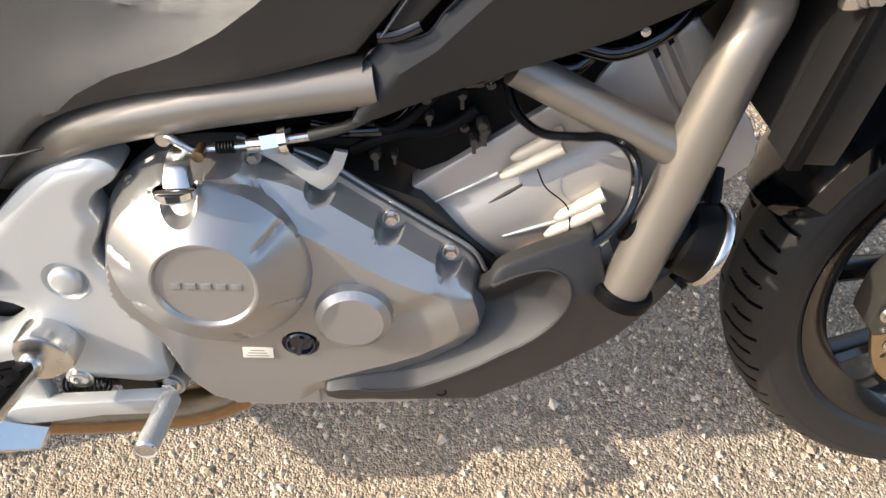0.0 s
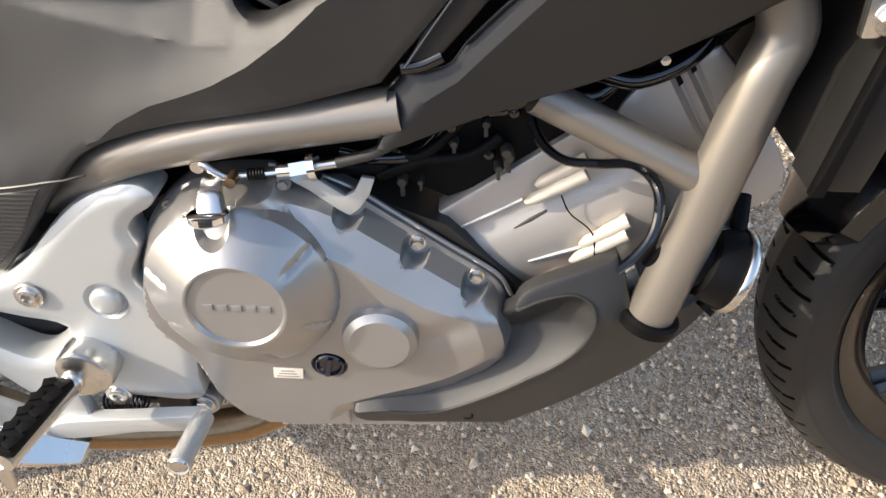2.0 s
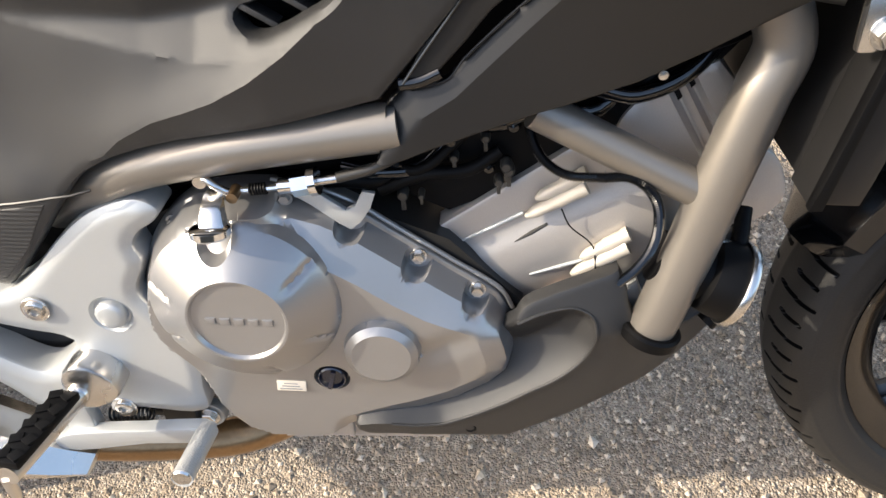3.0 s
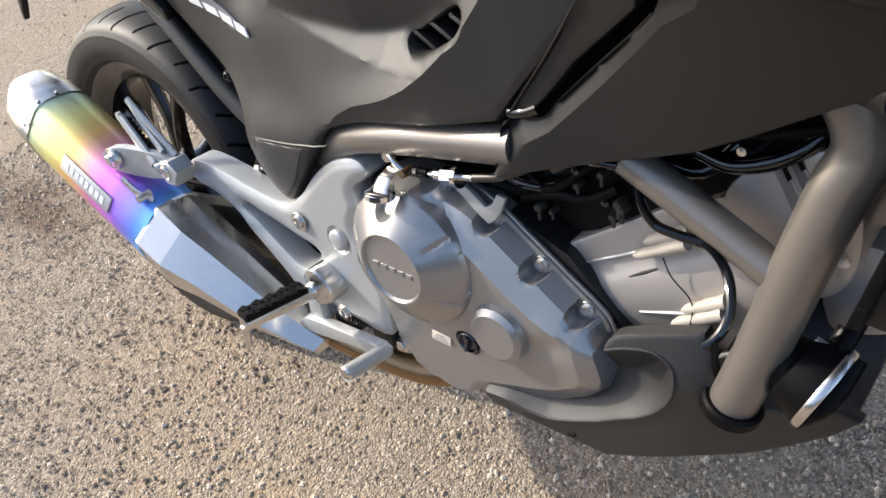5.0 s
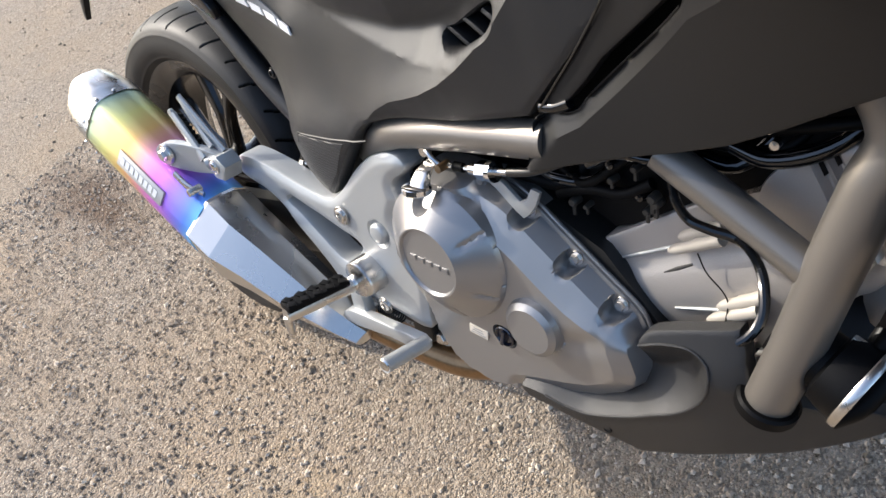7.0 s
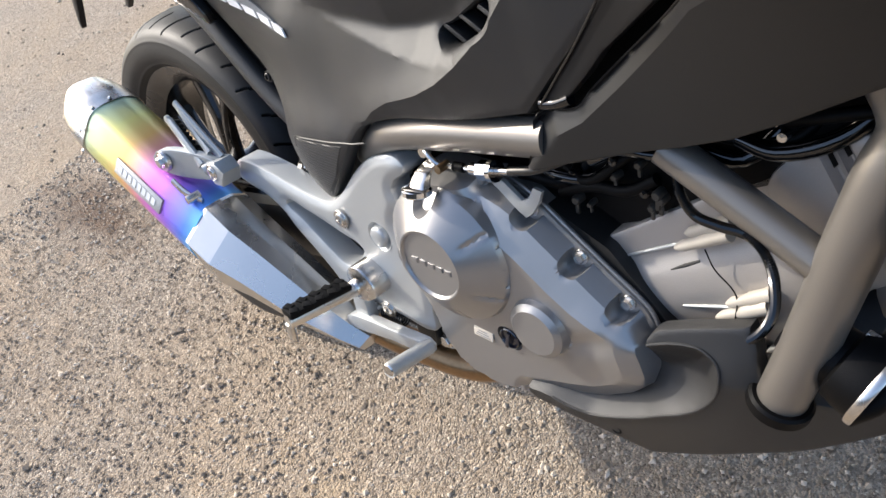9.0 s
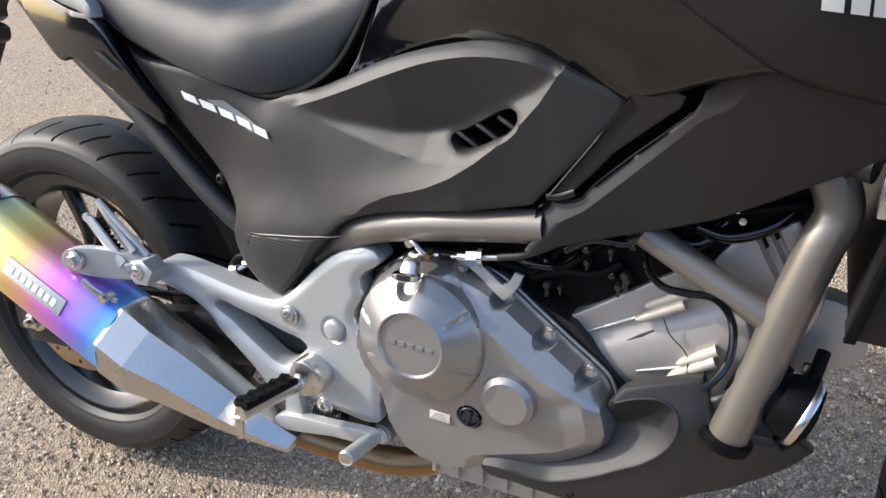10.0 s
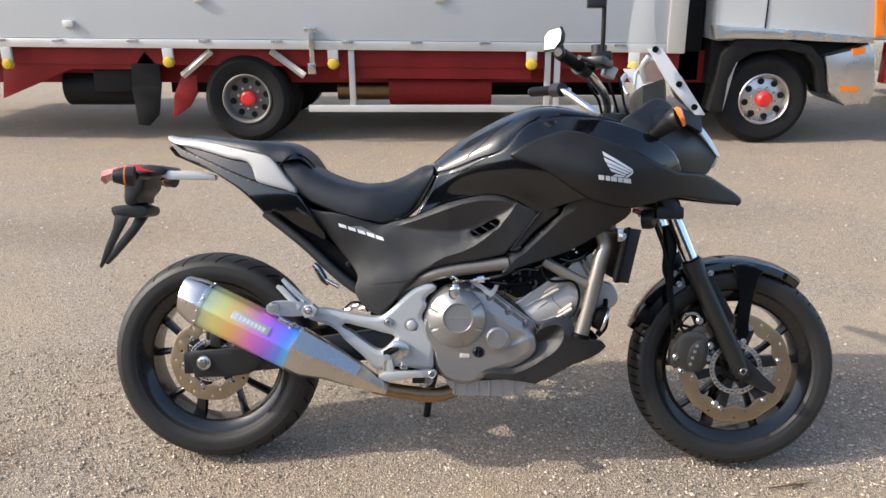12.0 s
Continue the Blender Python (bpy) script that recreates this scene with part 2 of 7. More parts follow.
WINDSCREEN = glass("clear_screen", (0.80, 0.82, 0.83), 0.05, 0.07)
SCREEN_EDGE = surface("frosted_screen_edge", (0.60, 0.60, 0.60), 0.35)
MIRROR_GLASS = surface("mirror_glass", (0.85, 0.85, 0.85), 0.03, metal=1.0, bump=0.0, vary=0.01, rough_vary=0.01)
TRUCK_WHITE = surface("truck_white_panel", (0.46, 0.47, 0.47), 0.42, grain=60, patch=1.5, vary=0.08, bump=0.02)
TRUCK_RED = surface("truck_red_chassis", (0.20, 0.010, 0.010), 0.55, grain=40, patch=3, vary=0.6, bump=0.05, spec=0.3)
TRUCK_BLACK = surface("truck_black_rubber_and_shade", (0.006, 0.006, 0.006), 0.7, grain=60, bump=0.08, dust=0.004, spec=0.25)
TRUCK_RAIL = surface("truck_aluminium", (0.62, 0.61, 0.58), 0.4, metal=0.6, grain=60, patch=2, vary=0.12)
TRUCK_CHROME = surface("truck_chrome", (0.62, 0.60, 0.57), 0.28, metal=0.9, grain=30, patch=3, vary=0.08, bump=0.01)
HUB_RED = surface("hub_red_paint", (0.62, 0.02, 0.02), 0.35, coat=0.4, bump=0.0)
YELLOW_LENS = surface("yellow_marker_lens", (0.60, 0.40, 0.03), 0.3, bump=0.0)
# Rear rims: the shade they stand in is mixed into this darker grey.
TRUCK_RIM_SHADED = surface("shaded_wheel_paint", (0.15, 0.14, 0.125), 0.55, grain=60, patch=6, vary=0.25)
TRUCK_BRACKET = surface("truck_lamp_bracket", (0.50, 0.50, 0.48), 0.5, grain=60, patch=6)
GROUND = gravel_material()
STONE = stone_material()
WALL = surface("dark_reflection_wall", (0.045, 0.042, 0.035), 0.85, grain=4, patch=0.5, vary=0.4)


# ---- mesh tools: each returns (points, faces) ----
def join(*parts):
    pts, faces = [], []
    for p, f in parts:
        k = len(pts)
        pts += [tuple(v) for v in p]
        faces += [tuple(i + k for i in q) for q in f]
    return pts, faces


def flip_y(g):
    return [(x, -y, z) for x, y, z in g[0]], [tuple(reversed(f)) for f in g[1]]


def part(name, g, material, parent, label="", sharp=38):
    """Links a mesh as one part of a thing, or of a part."""
    me = bpy.data.meshes.new(name)
    me.from_pydata([tuple(map(float, p)) for p in g[0]], [], g[1])
    bm = bmesh.new()
    bm.from_mesh(me)
    bmesh.ops.recalc_face_normals(bm, faces=bm.faces)
    bm.to_mesh(me)
    bm.free()
    me.materials.append(material)
    me.polygons.foreach_set("use_smooth", [True] * len(me.polygons))
    me.set_sharp_from_angle(angle=radians(sharp))
    ob = new(name, me)
    ob.parent = parent
    if label:
        tagged(ob, label)
    return ob


def curve(pts, n=8, closed=False):
    """A smooth line through the points; a point given twice is a corner."""
    P = [np.array(p, float) for p in pts]
    N, out = len(P), []
    for i in range(N if closed else N - 1):
        b, c = P[i], P[(i + 1) % N]
        if np.allclose(b, c):
            continue
        a = P[i - 1] if (closed or i > 0) else b
        d = P[(i + 2) % N] if (closed or i + 2 < N) else c
        k = np.linalg.norm(c - b)
        ta, tb = c - a, d - b
        if np.allclose(a, b):
            ta = c - b
        if np.allclose(c, d):
            tb = c - b
        ta, tb = ta / (np.linalg.norm(ta) + 1e-9) * k, tb / (np.linalg.norm(tb) + 1e-9) * k
        for j in range(n):
            s = j / n
            h = s * s * (3 - 2 * s)
            out.append(b + (c - b) * 0 + (c - b) * h + ta * (s * (1 - s) ** 2) + tb * (-s * s * (1 - s)))
    if not closed:
        out.append(P[-1])
    return out


def tube(pts, radius, n=14, steps=8, smooth=True, caps=True, flat=1.0):
    """A round bar along points; radius may be one number or one for each point; flat squeezes it across."""
    P = curve(pts, steps) if smooth and len(pts) > 2 else [np.array(p, float) for p in pts]
    R = np.interp(np.linspace(0, 1, len(P)), np.linspace(0, 1, len(radius)), radius) if hasattr(radius, "__len__") else [radius] * len(P)
    verts, faces, up = [], [], None
    for i, p in enumerate(P):
        t = P[min(i + 1, len(P) - 1)] - P[max(i - 1, 0)]
        t = t / (np.linalg.norm(t) + 1e-12)
        if up is None:
            up = np.array((0, 0, 1.0)) if abs(t[2]) < 0.9 else np.array((0, 1.0, 0))
        s = np.cross(t, up)
        s /= np.linalg.norm(s)
        up = np.cross(s, t)
        for j in range(n):
            a = 2 * math.pi * j / n
            verts.append(tuple(p + R[i] * (s * math.cos(a) * flat + up * math.sin(a))))
    for i in range(len(P) - 1):
        for j in range(n):
            k = (j + 1) % n
            faces.append((i * n + j, i * n + k, (i + 1) * n + k, (i + 1) * n + j))
    if caps:
        faces += [tuple(range(n)), tuple(range((len(P) - 1) * n, len(P) * n))]
    return verts, faces


def lathe(profile, centre=(0, 0, 0), n=48, turn=None, closed=False, caps=True):
    """Turns (radius, y) pairs round the y axis."""
    verts, faces, M = [], [], len(profile)
    for i in range(n):
        a = 2 * math.pi * i / n
        verts += [Vector((r * math.cos(a), y, r * math.sin(a))) for r, y in profile]
    for i in range(n):
        k = (i + 1) % n
        for j in range(M if closed else M - 1):
            h = (j + 1) % M
            faces.append((i * M + j, i * M + h, k * M + h, k * M + j))
    if caps and not closed:
        faces += [tuple(i * M for i in range(n)), tuple(i * M + M - 1 for i in range(n))]
    m = Matrix.Translation(centre) @ (turn or Matrix.Identity(4))
    return [tuple(m @ v) for v in verts], faces


def loft(rings, caps=True):
    """Skins rings of equally many points."""
    n, verts, faces = len(rings[0]), [tuple(p) for r in rings for p in r], []
    for i in range(len(rings) - 1):
        for j in range(n):
            k = (j + 1) % n
            faces.append((i * n + j, i * n + k, (i + 1) * n + k, (i + 1) * n + j))
    if caps:
        faces += [tuple(range(n)), tuple(range((len(rings) - 1) * n, len(rings) * n))]
    return verts, faces


def block(a, b, bevel=0.003, m=None):
    """A box from corner a to corner b with worn edges."""
    bm = bmesh.new()
    bmesh.ops.create_cube(bm, size=1)
    for v in bm.verts:
        v.co = Vector([(a[i] + b[i]) / 2 + v.co[i] * (b[i] - a[i]) for i in range(3)])
    if bevel:
        bmesh.ops.bevel(bm, geom=bm.edges[:], offset=bevel, segments=2, profile=0.6, affect="EDGES")
    bm.verts.index_update()
    g = [tuple((m or Matrix.Identity(4)) @ v.co) for v in bm.verts], [tuple(v.index for v in f.verts) for f in bm.faces]
    bm.free()
    return g


def inside(px, pz, poly):
    x1, z1 = poly[:, 0], poly[:, 1]
    x2, z2 = np.roll(x1, -1), np.roll(z1, -1)
    hit = ((z1[None] > pz[:, None]) != (z2[None] > pz[:, None])) & (px[:, None] < (x2 - x1)[None] * (pz[:, None] - z1[None]) / ((z2 - z1)[None] + 1e-15) + x1[None])
    return hit.sum(1) % 2 == 1


def gap(px, pz, poly):
    """The distance of points to a closed line."""
    a, b = poly, np.roll(poly, -1, 0)
    d = b - a
    w = np.stack([px, pz], 1)[:, None] - a[None]
    t = np.clip((w * d[None]).sum(2) / ((d * d).sum(1)[None] + 1e-15), 0, 1)
    return np.linalg.norm(w - t[..., None] * d[None], axis=2).min(1)


def even(poly, step):
    """Spaces the points of a closed line evenly, keeping its corners."""
    out = []
    for i in range(len(poly)):
        a, b = poly[i], poly[(i + 1) % len(poly)]
        n = max(1, int(np.ceil(np.linalg.norm(b - a) / step)))
        out += [a + (b - a) * j / n for j in range(n)]
    return np.array(out)


def shell(outline, depth, thick=0.008, step=0.008, edge=0.004, holes=(), soft=6, lines=()):
    """A panel that faces the side: outline in (x, z), outer face y = depth(x, z), rounded rim, walls back to its thickness; lines are its creases."""
    from mathutils.geometry import delaunay_2d_cdt
    rings = []
    for o in (outline, *holes):
        p = np.array(curve([np.array(q, float) for q in o], soft, True)) if soft else np.array(o, float)
        if soft and len(p) < 4:
            p = np.array(o, float)
        keep = [p[0]]
        for q in p[1:]:
            if np.linalg.norm(q - keep[-1]) > (step * 0.35 if soft else 1e-5):
                keep.append(q)
        rings.append(even(np.array(keep), step))
    main = rings[0]
    lo, hi = main.min(0), main.max(0)
    gx, gz = np.meshgrid(np.arange(lo[0] + step / 2, hi[0], step), np.arange(lo[1] + step / 2, hi[1], step * 0.87))
    gx = gx + (np.arange(gx.shape[0]) % 2)[:, None] * step / 2
    gx, gz = gx.ravel(), gz.ravel()
    ok = inside(gx, gz, main)
    for h in rings[1:]:
        ok &= ~inside(gx, gz, h)
    gx, gz = gx[ok], gz[ok]
    d = np.min([gap(gx, gz, r) for r in rings], axis=0)
    gx, gz = gx[d > max(edge * 1.3, step * 0.5)], gz[d > max(edge * 1.3, step * 0.5)]
    pts, edges, k = [], [], 0
    for r in rings:
        pts += [Vector(q) for q in r]
        edges += [(k + i, k + (i + 1) % len(r)) for i in range(len(r))]
        k += len(r)
    nb = k
    rim = []
    if edge > 0:
        for ri, r in enumerate(rings):
            t = np.roll(r, -1, 0) - np.roll(r, 1, 0)
            nrm = np.stack([-t[:, 1], t[:, 0]], 1)
            nrm /= np.linalg.norm(nrm, axis=1)[:, None] + 1e-12
            for f in (0.3, 1.0):
                for s in (1, -1):
                    q = r + nrm * edge * f * s
                    good = inside(q[:, 0], q[:, 1], main)
                    for h in rings[1:]:
                        good &= ~inside(q[:, 0], q[:, 1], h)
                    dd = np.min([gap(q[:, 0], q[:, 1], rr) for rr in rings], axis=0)
                    rim += [Vector(v) for v in q[good & (dd > edge * f * 0.8)]]
    grid, crease = np.stack([gx, gz], 1), []
    for ln in lines:
        ln = np.array(ln, float)
        q = []
        for a, b in zip(ln[:-1], ln[1:]):
            m = max(1, int(np.linalg.norm(b - a) / (step * 0.6)))
            q += [a + (b - a) * j / m for j in range(m)]
        q = np.array(q + [ln[-1]])
        good = inside(q[:, 0], q[:, 1], main)
        for h in rings[1:]:
            good &= ~inside(q[:, 0], q[:, 1], h)
        good &= np.min([gap(q[:, 0], q[:, 1], r) for r in rings], axis=0) > max(edge * 1.2, step * 0.3)
        keep = np.ones(len(grid), bool)
        for c in q[good]:
            keep &= ((grid - c) ** 2).sum(1) > (step * 0.45) ** 2
        grid = grid[keep]
        crease.append((q, good))
    pts += rim + [Vector(q) for q in grid]
    for q, good in crease:
        last = -1
        for c, ok1 in zip(q, good):
            if ok1:
                pts.append(Vector(c))
                if last >= 0:
                    edges.append((last, len(pts) - 1))
                last = len(pts) - 1
            else:
                last = -1
    res = delaunay_2d_cdt(pts, edges, [], 0 if lines else (4 if holes else 1), 1e-6)
    V = np.array([(v.x, v.y) for v in res[0]])
    F = [tuple(f) for f in res[2]]
    if F:
        c = np.array([V[list(f)].mean(0) for f in F])
        ok = inside(c[:, 0], c[:, 1], main)
        for h in rings[1:]:
            ok &= ~inside(c[:, 0], c[:, 1], h)
        F = [f for f, o in zip(F, ok) if o]
    dist = np.min([gap(V[:, 0], V[:, 1], r) for r in rings], axis=0)
    Y = np.asarray(depth(V[:, 0], V[:, 1]), float) * np.ones(len(V))
    if edge > 0:
        u = np.clip(1 - dist / edge, 0, 1)
        Y = Y + edge * (1 - np.sqrt(np.maximum(0, 1 - u * u)))
    used = sorted({i for f in F for i in f})
    ren = {o: i for i, o in enumerate(used)}
    F = [tuple(ren[i] for i in f) for f in F]
    V, Y = V[used], Y[used]
    n = len(V)
    front = [(V[i, 0], Y[i], V[i, 1]) for i in range(n)]
    count = {}
    for f in F:
        for a, b in zip(f, f[1:] + f[:1]):
            count[(a, b)] = 1
    border = [(a, b) for a, b in count if (b, a) not in count]
    bid, back = {}, []
    for a, b in border:
        for q in (a, b):
            if q not in bid:
                bid[q] = n + len(back)
                back.append((V[q, 0], Y[q] + thick, V[q, 1]))
    faces = F + [(a, b, bid[b], bid[a]) for a, b in border]
    return front + back, faces


def prism(outline, y0, y1, edge=0.002, holes=(), soft=0, step=0.02):
    """A flat plate from y0 (outer) to y1, closed on both faces."""
    g = shell(outline, lambda x, z: y0 + 0 * x, y1 - y0, step, edge, holes, soft)
    h = shell(outline, lambda x, z: y1 + 0 * x, 0.0005, step, 0, holes, soft)
    return join(g, h)


def disc(x, z, r, n=24):
    return [(x + r * math.cos(2 * math.pi * i / n), z + r * math.sin(2 * math.pi * i / n)) for i in range(n)]


def bolt(x, y, z, r=0.006, h=0.006, socket=True, hexagon=False):
    """A bolt head that faces the side, its washer against y."""
    if hexagon:
        head = lathe([(0, y - h), (r * 0.9, y - h), (r, y - h * 0.85), (r, y)], (x, 0, z), 6)
    elif socket:
        head = lathe([(0, y - h * 0.3), (r * 0.5, y - h * 0.3), (r * 0.55, y - h), (r * 0.85, y - h), (r, y - h * 0.8), (r, y)], (x, 0, z), 16)
    else:
        head = lathe([(0, y - h), (r * 0.55, y - h * 0.95), (r * 0.9, y - h * 0.6), (r, y)], (x, 0, z), 16)
    return join(head, lathe([(r * 1.35, y - 0.0012), (r * 1.4, y - 0.0008), (r * 1.4, y + 0.001)], (x, 0, z), 18))


class Sheet:
    """A smooth field y(x, z) through a few control heights."""

    def __init__(self, pts, slack=1e-4):
        P = np.array(pts, float)
        self.c = P[:, :2]
        n = len(P)
        A = np.zeros((n + 3, n + 3))
        A[:n, :n] = self.k(np.linalg.norm(self.c[:, None] - self.c[None], axis=2)) + slack * np.eye(n)
        A[:n, n], A[:n, n + 1:] = 1, self.c
        A[n, :n], A[n + 1:, :n] = 1, self.c.T
        self.w = np.linalg.solve(A, np.r_[P[:, 2], 0, 0, 0])

    def k(self, r):
        return np.where(r > 0, r * r * np.log(r + 1e-12), 0)

    def __call__(self, x, z):
        x, z = np.asarray(x, float), np.asarray(z, float)
        d = np.sqrt((x[..., None] - self.c[:, 0]) ** 2 + (z[..., None] - self.c[:, 1]) ** 2)
        n = len(self.c)
        return self.k(d) @ self.w[:n] + self.w[n] + self.w[n + 1] * x + self.w[n + 2] * z


def step_up(d, a, b):
    """0 where d is under a, 1 where over b, smooth between."""
    t = np.clip((d - a) / (b - a), 0, 1)
    return t * t * (3 - 2 * t)


def thing(name, label, category, m=None):
    ob = new(name)
    if m is not None:
        ob.matrix_world = m
    return tagged(ob, label, category)


# ---- the lot ----
def lot():
    """One sheet that reaches the horizon, finer and slightly uneven near the motorcycle."""
    xs = sorted(set([-900, -300, -120, -50, -25, -12] + [round(-6 + 0.25 * i, 3) for i in range(61)] + [12, 25, 50, 120, 300, 900]))
    ys = sorted(set([-900, -300, -120, -50, -25, -10] + [round(-4 + 0.25 * i, 3) for i in range(57)] + [14, 25, 50, 120, 300, 900]))
    P = [(x, y, 0.004 * noise.noise((x * 0.9, y * 0.9, 0.0)) - 0.003 if abs(x) < 12 and abs(y) < 12 else -0.003) for y in ys for x in xs]
    n = len(xs)
    F = [(j * n + i, j * n + i + 1, (j + 1) * n + i + 1, (j + 1) * n + i) for j in range(len(ys) - 1) for i in range(n - 1)]
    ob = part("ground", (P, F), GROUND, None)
    return tagged(ob, "worn pale brown chip-seal gravel lot", "ground", kind="structure")


lot()


def chips():
    """Loose stone chips strewn over the lot near the motorcycle."""
    rng = np.random.default_rng(5)
    P, F = [], []
    base = np.array([(1, 0, 0), (-1, 0, 0), (0, 1, 0), (0, -1, 0), (0, 0, 1), (0, 0, -1)], float)
    tri = [(0, 2, 4), (2, 1, 4), (1, 3, 4), (3, 0, 4), (2, 0, 5), (1, 2, 5), (3, 1, 5), (0, 3, 5)]
    for k in range(52000):
        if k < 40000:
            x, y = rng.uniform(-1.3, 2.3), rng.uniform(-0.75, 0.7)
        else:
            x, y = rng.uniform(-3.0, 4.0), rng.uniform(-1.0, 4.4)
        s = 0.0017 + 0.0044 * rng.random() ** 3.0 + (0.005 * rng.random() if rng.random() < 0.03 else 0)
        if k >= 40000:
            s *= 1.25
        q = base * s * rng.uniform(0.6, 1.35, (6, 1)) * np.array((1, 1, 0.65))
        a = rng.uniform(0, 6.28)
        c, d = math.cos(a), math.sin(a)
        q = q @ np.array([[c, d, 0], [-d, c, 0], [0, 0, 1]]) + (x, y, -0.002 + s * 0.35)
        n = len(P)
        P += [tuple(v) for v in q]
        F += [tuple(n + i for i in t) for t in tri]
    me = bpy.data.meshes.new("stone_chips")
    me.from_pydata(P, [], F)
    me.materials.append(STONE)
    tagged(new("stone_chips", me), "loose pale stone chips on the lot", "gravel", kind="stuff")


chips()
twig = thing("twig", "thin dry brown twig lying on the gravel", "twig")
part("stem", tube([(1.62, -0.135, 0.004), (1.70, -0.120, 0.006), (1.76, -0.105, 0.004)], [0.002, 0.003, 0.0015], 8, 4), BROWN_PIPE, twig)
part("side_shoot", tube([(1.69, -0.122, 0.005), (1.715, -0.108, 0.007), (1.735, -0.095, 0.004)], [0.002, 0.001], 6, 3), BROWN_PIPE, twig)

# Unseen wall, added so that side panels reflect something dark above the horizon.
wall = part("reflection_wall_south", block((-32, -13.3, -0.01), (36, -13.0, 4.2), 0.02), WALL, None)
tagged(wall, "unseen plain dark wall added to darken reflections", "wall", kind="structure")


# ---- the truck parked behind ----
YT = 4.90
RAKE = -0.0105
truck = thing("truck", "white cargo truck with red chassis and chrome bumper", "truck")


def raked(g):
    """The bed sits a little higher at the rear axle than at the cab."""
    return [(x, y, z + RAKE * x) for x, y, z in g[0]], g[1]


def tx(outline, y0, y1, edge=0.006, holes=()):
    return prism(outline, y0, y1, edge, holes, step=0.2)


bed_l, bed_r, bz0, bz1 = -5.4, 2.57, 0.812, 0.888
bed = part("cargo_side", raked(block((bed_l, YT - 0.06, bz1 + 0.004), (bed_r, YT - 0.02, 2.6), 0.006)), TRUCK_WHITE, truck, "white ribbed cargo side panel")
part("cargo_box", raked(block((bed_l, YT - 0.02, bz1), (bed_r, YT + 2.2, 2.58), 0.01)), TRUCK_WHITE, truck)
part("lower_rail", raked(block((bed_l, YT - 0.075, bz0), (bed_r + 0.004, YT + 0.02, bz1), 0.006)), TRUCK_RAIL, truck, "pale aluminium lower rail")
part("corner_post", raked(block((bed_r - 0.14, YT - 0.085, bz0 - 0.004), (bed_r + 0.01, YT + 0.01, 2.62), 0.01)), TRUCK_RAIL, truck, "pale corner post")
for q in ((-3.354, 0.909), (-2.838, 0.904), (-2.182, 0.898), (-1.546, 0.896), (-0.918, 0.890), (-0.304, 0.885), (0.292, 0.879), (0.880, 0.873), (1.450, 0.862), (2.032, 0.852)):
    x = q[0]
    h = part("gate_hinge", block((x - 0.05, YT - 0.085, q[1] - 0.014), (x + 0.05, YT - 0.06, q[1] + 0.010), 0.004), STEEL, truck)
for q in ((-2.720, 1.037), (-1.559, 1.240), (0.490, 1.233)):
    x, z = q
    part("rope_hook", block((x - 0.045, YT - 0.095, z - 0.025), (x + 0.045, YT - 0.058, z + 0.03), 0.006), TRUCK_RAIL, truck)
x, z = (-0.611, 0.876)
lt = part("gate_latch", block((x - 0.022, YT - 0.11, z - 0.18), (x + 0.022, YT - 0.07, z + 0.13), 0.005), STEEL, truck, "steel gate latch")
part("latch_bar", block((x - 0.055, YT - 0.12, z + 0.09), (x + 0.055, YT - 0.10, z + 0.13), 0.005), STEEL, lt)
part("latch_catch", block((x - 0.04, YT - 0.12, z - 0.26), (x + 0.03, YT - 0.09, z - 0.17), 0.005), STEEL, lt)
# chassis
part("chassis_rail", block((-5.3, YT + 0.25, 0.50), (3.2, YT + 0.33, 0.78), 0.01), TRUCK_RED, truck, "dark red chassis rail")
part("far_chassis_rail", block((-5.3, YT + 1.55, 0.50), (3.2, YT + 1.63, 0.78), 0.01), TRUCK_RED, truck)
part("sub_frame", raked(block((-5.3, YT + 0.03, 0.66), (bed_r, YT + 2.1, 0.808), 0.01)), TRUCK_RED, truck)
part("side_skirt_red", tx([(-0.392, 0.794), (1.282, 0.782), (1.290, 0.550), (-0.404, 0.561)], YT + 0.05, YT + 0.07), TRUCK_RED, truck, "red side plate")
part("rear_side_plate", tx([(-3.415, 0.808), (-2.256, 0.806), (-2.279, 0.640), (-2.831, 0.640), (-3.162, 0.511), (-3.498, 0.380)], YT + 0.05, YT + 0.07), TRUCK_RED, truck)
part("spare_tank", tube([(-3.00, YT + 0.35, 0.45), (-2.25, YT + 0.35, 0.45)], 0.17, 20, 2), TRUCK_BLACK, truck, "black tank under the bed")
part("tool_box", block((-2.66, YT + 0.10, 0.43), (-2.22, YT + 0.55, 0.68), 0.02), TRUCK_BLACK, truck)
part("fuel_tank", join(tube([(0.02, YT + 0.32, 0.46), (0.95, YT + 0.32, 0.46)], 0.17, 22, 2)), TRUCK_RED, truck, "dark rusty fuel tank")
part("drive_shaft", tube([(-1.3, YT + 0.9, 0.38), (2.8, YT + 0.9, 0.50)], 0.06, 12, 2), TRUCK_BLACK, truck)
part("exhaust_silencer", tube([(-0.5, YT + 0.55, 0.40), (0.3, YT + 0.55, 0.40)], 0.10, 16, 2), BROWN_PIPE, truck)
part("side_guard_rail", block((-0.68, YT - 0.04, 0.275), (2.02, YT + 0.0, 0.335), 0.006), TRUCK_RAIL, truck, "pale side guard rail")
for q in ((-0.283, 0.560), (1.428, 0.560), (1.511, 0.560)):
    x = q[0]
    part("guard_post", block((x - 0.026, YT - 0.03, 0.28), (x + 0.026, YT + 0.01, 0.815 + RAKE * x), 0.004), TRUCK_RAIL, truck)
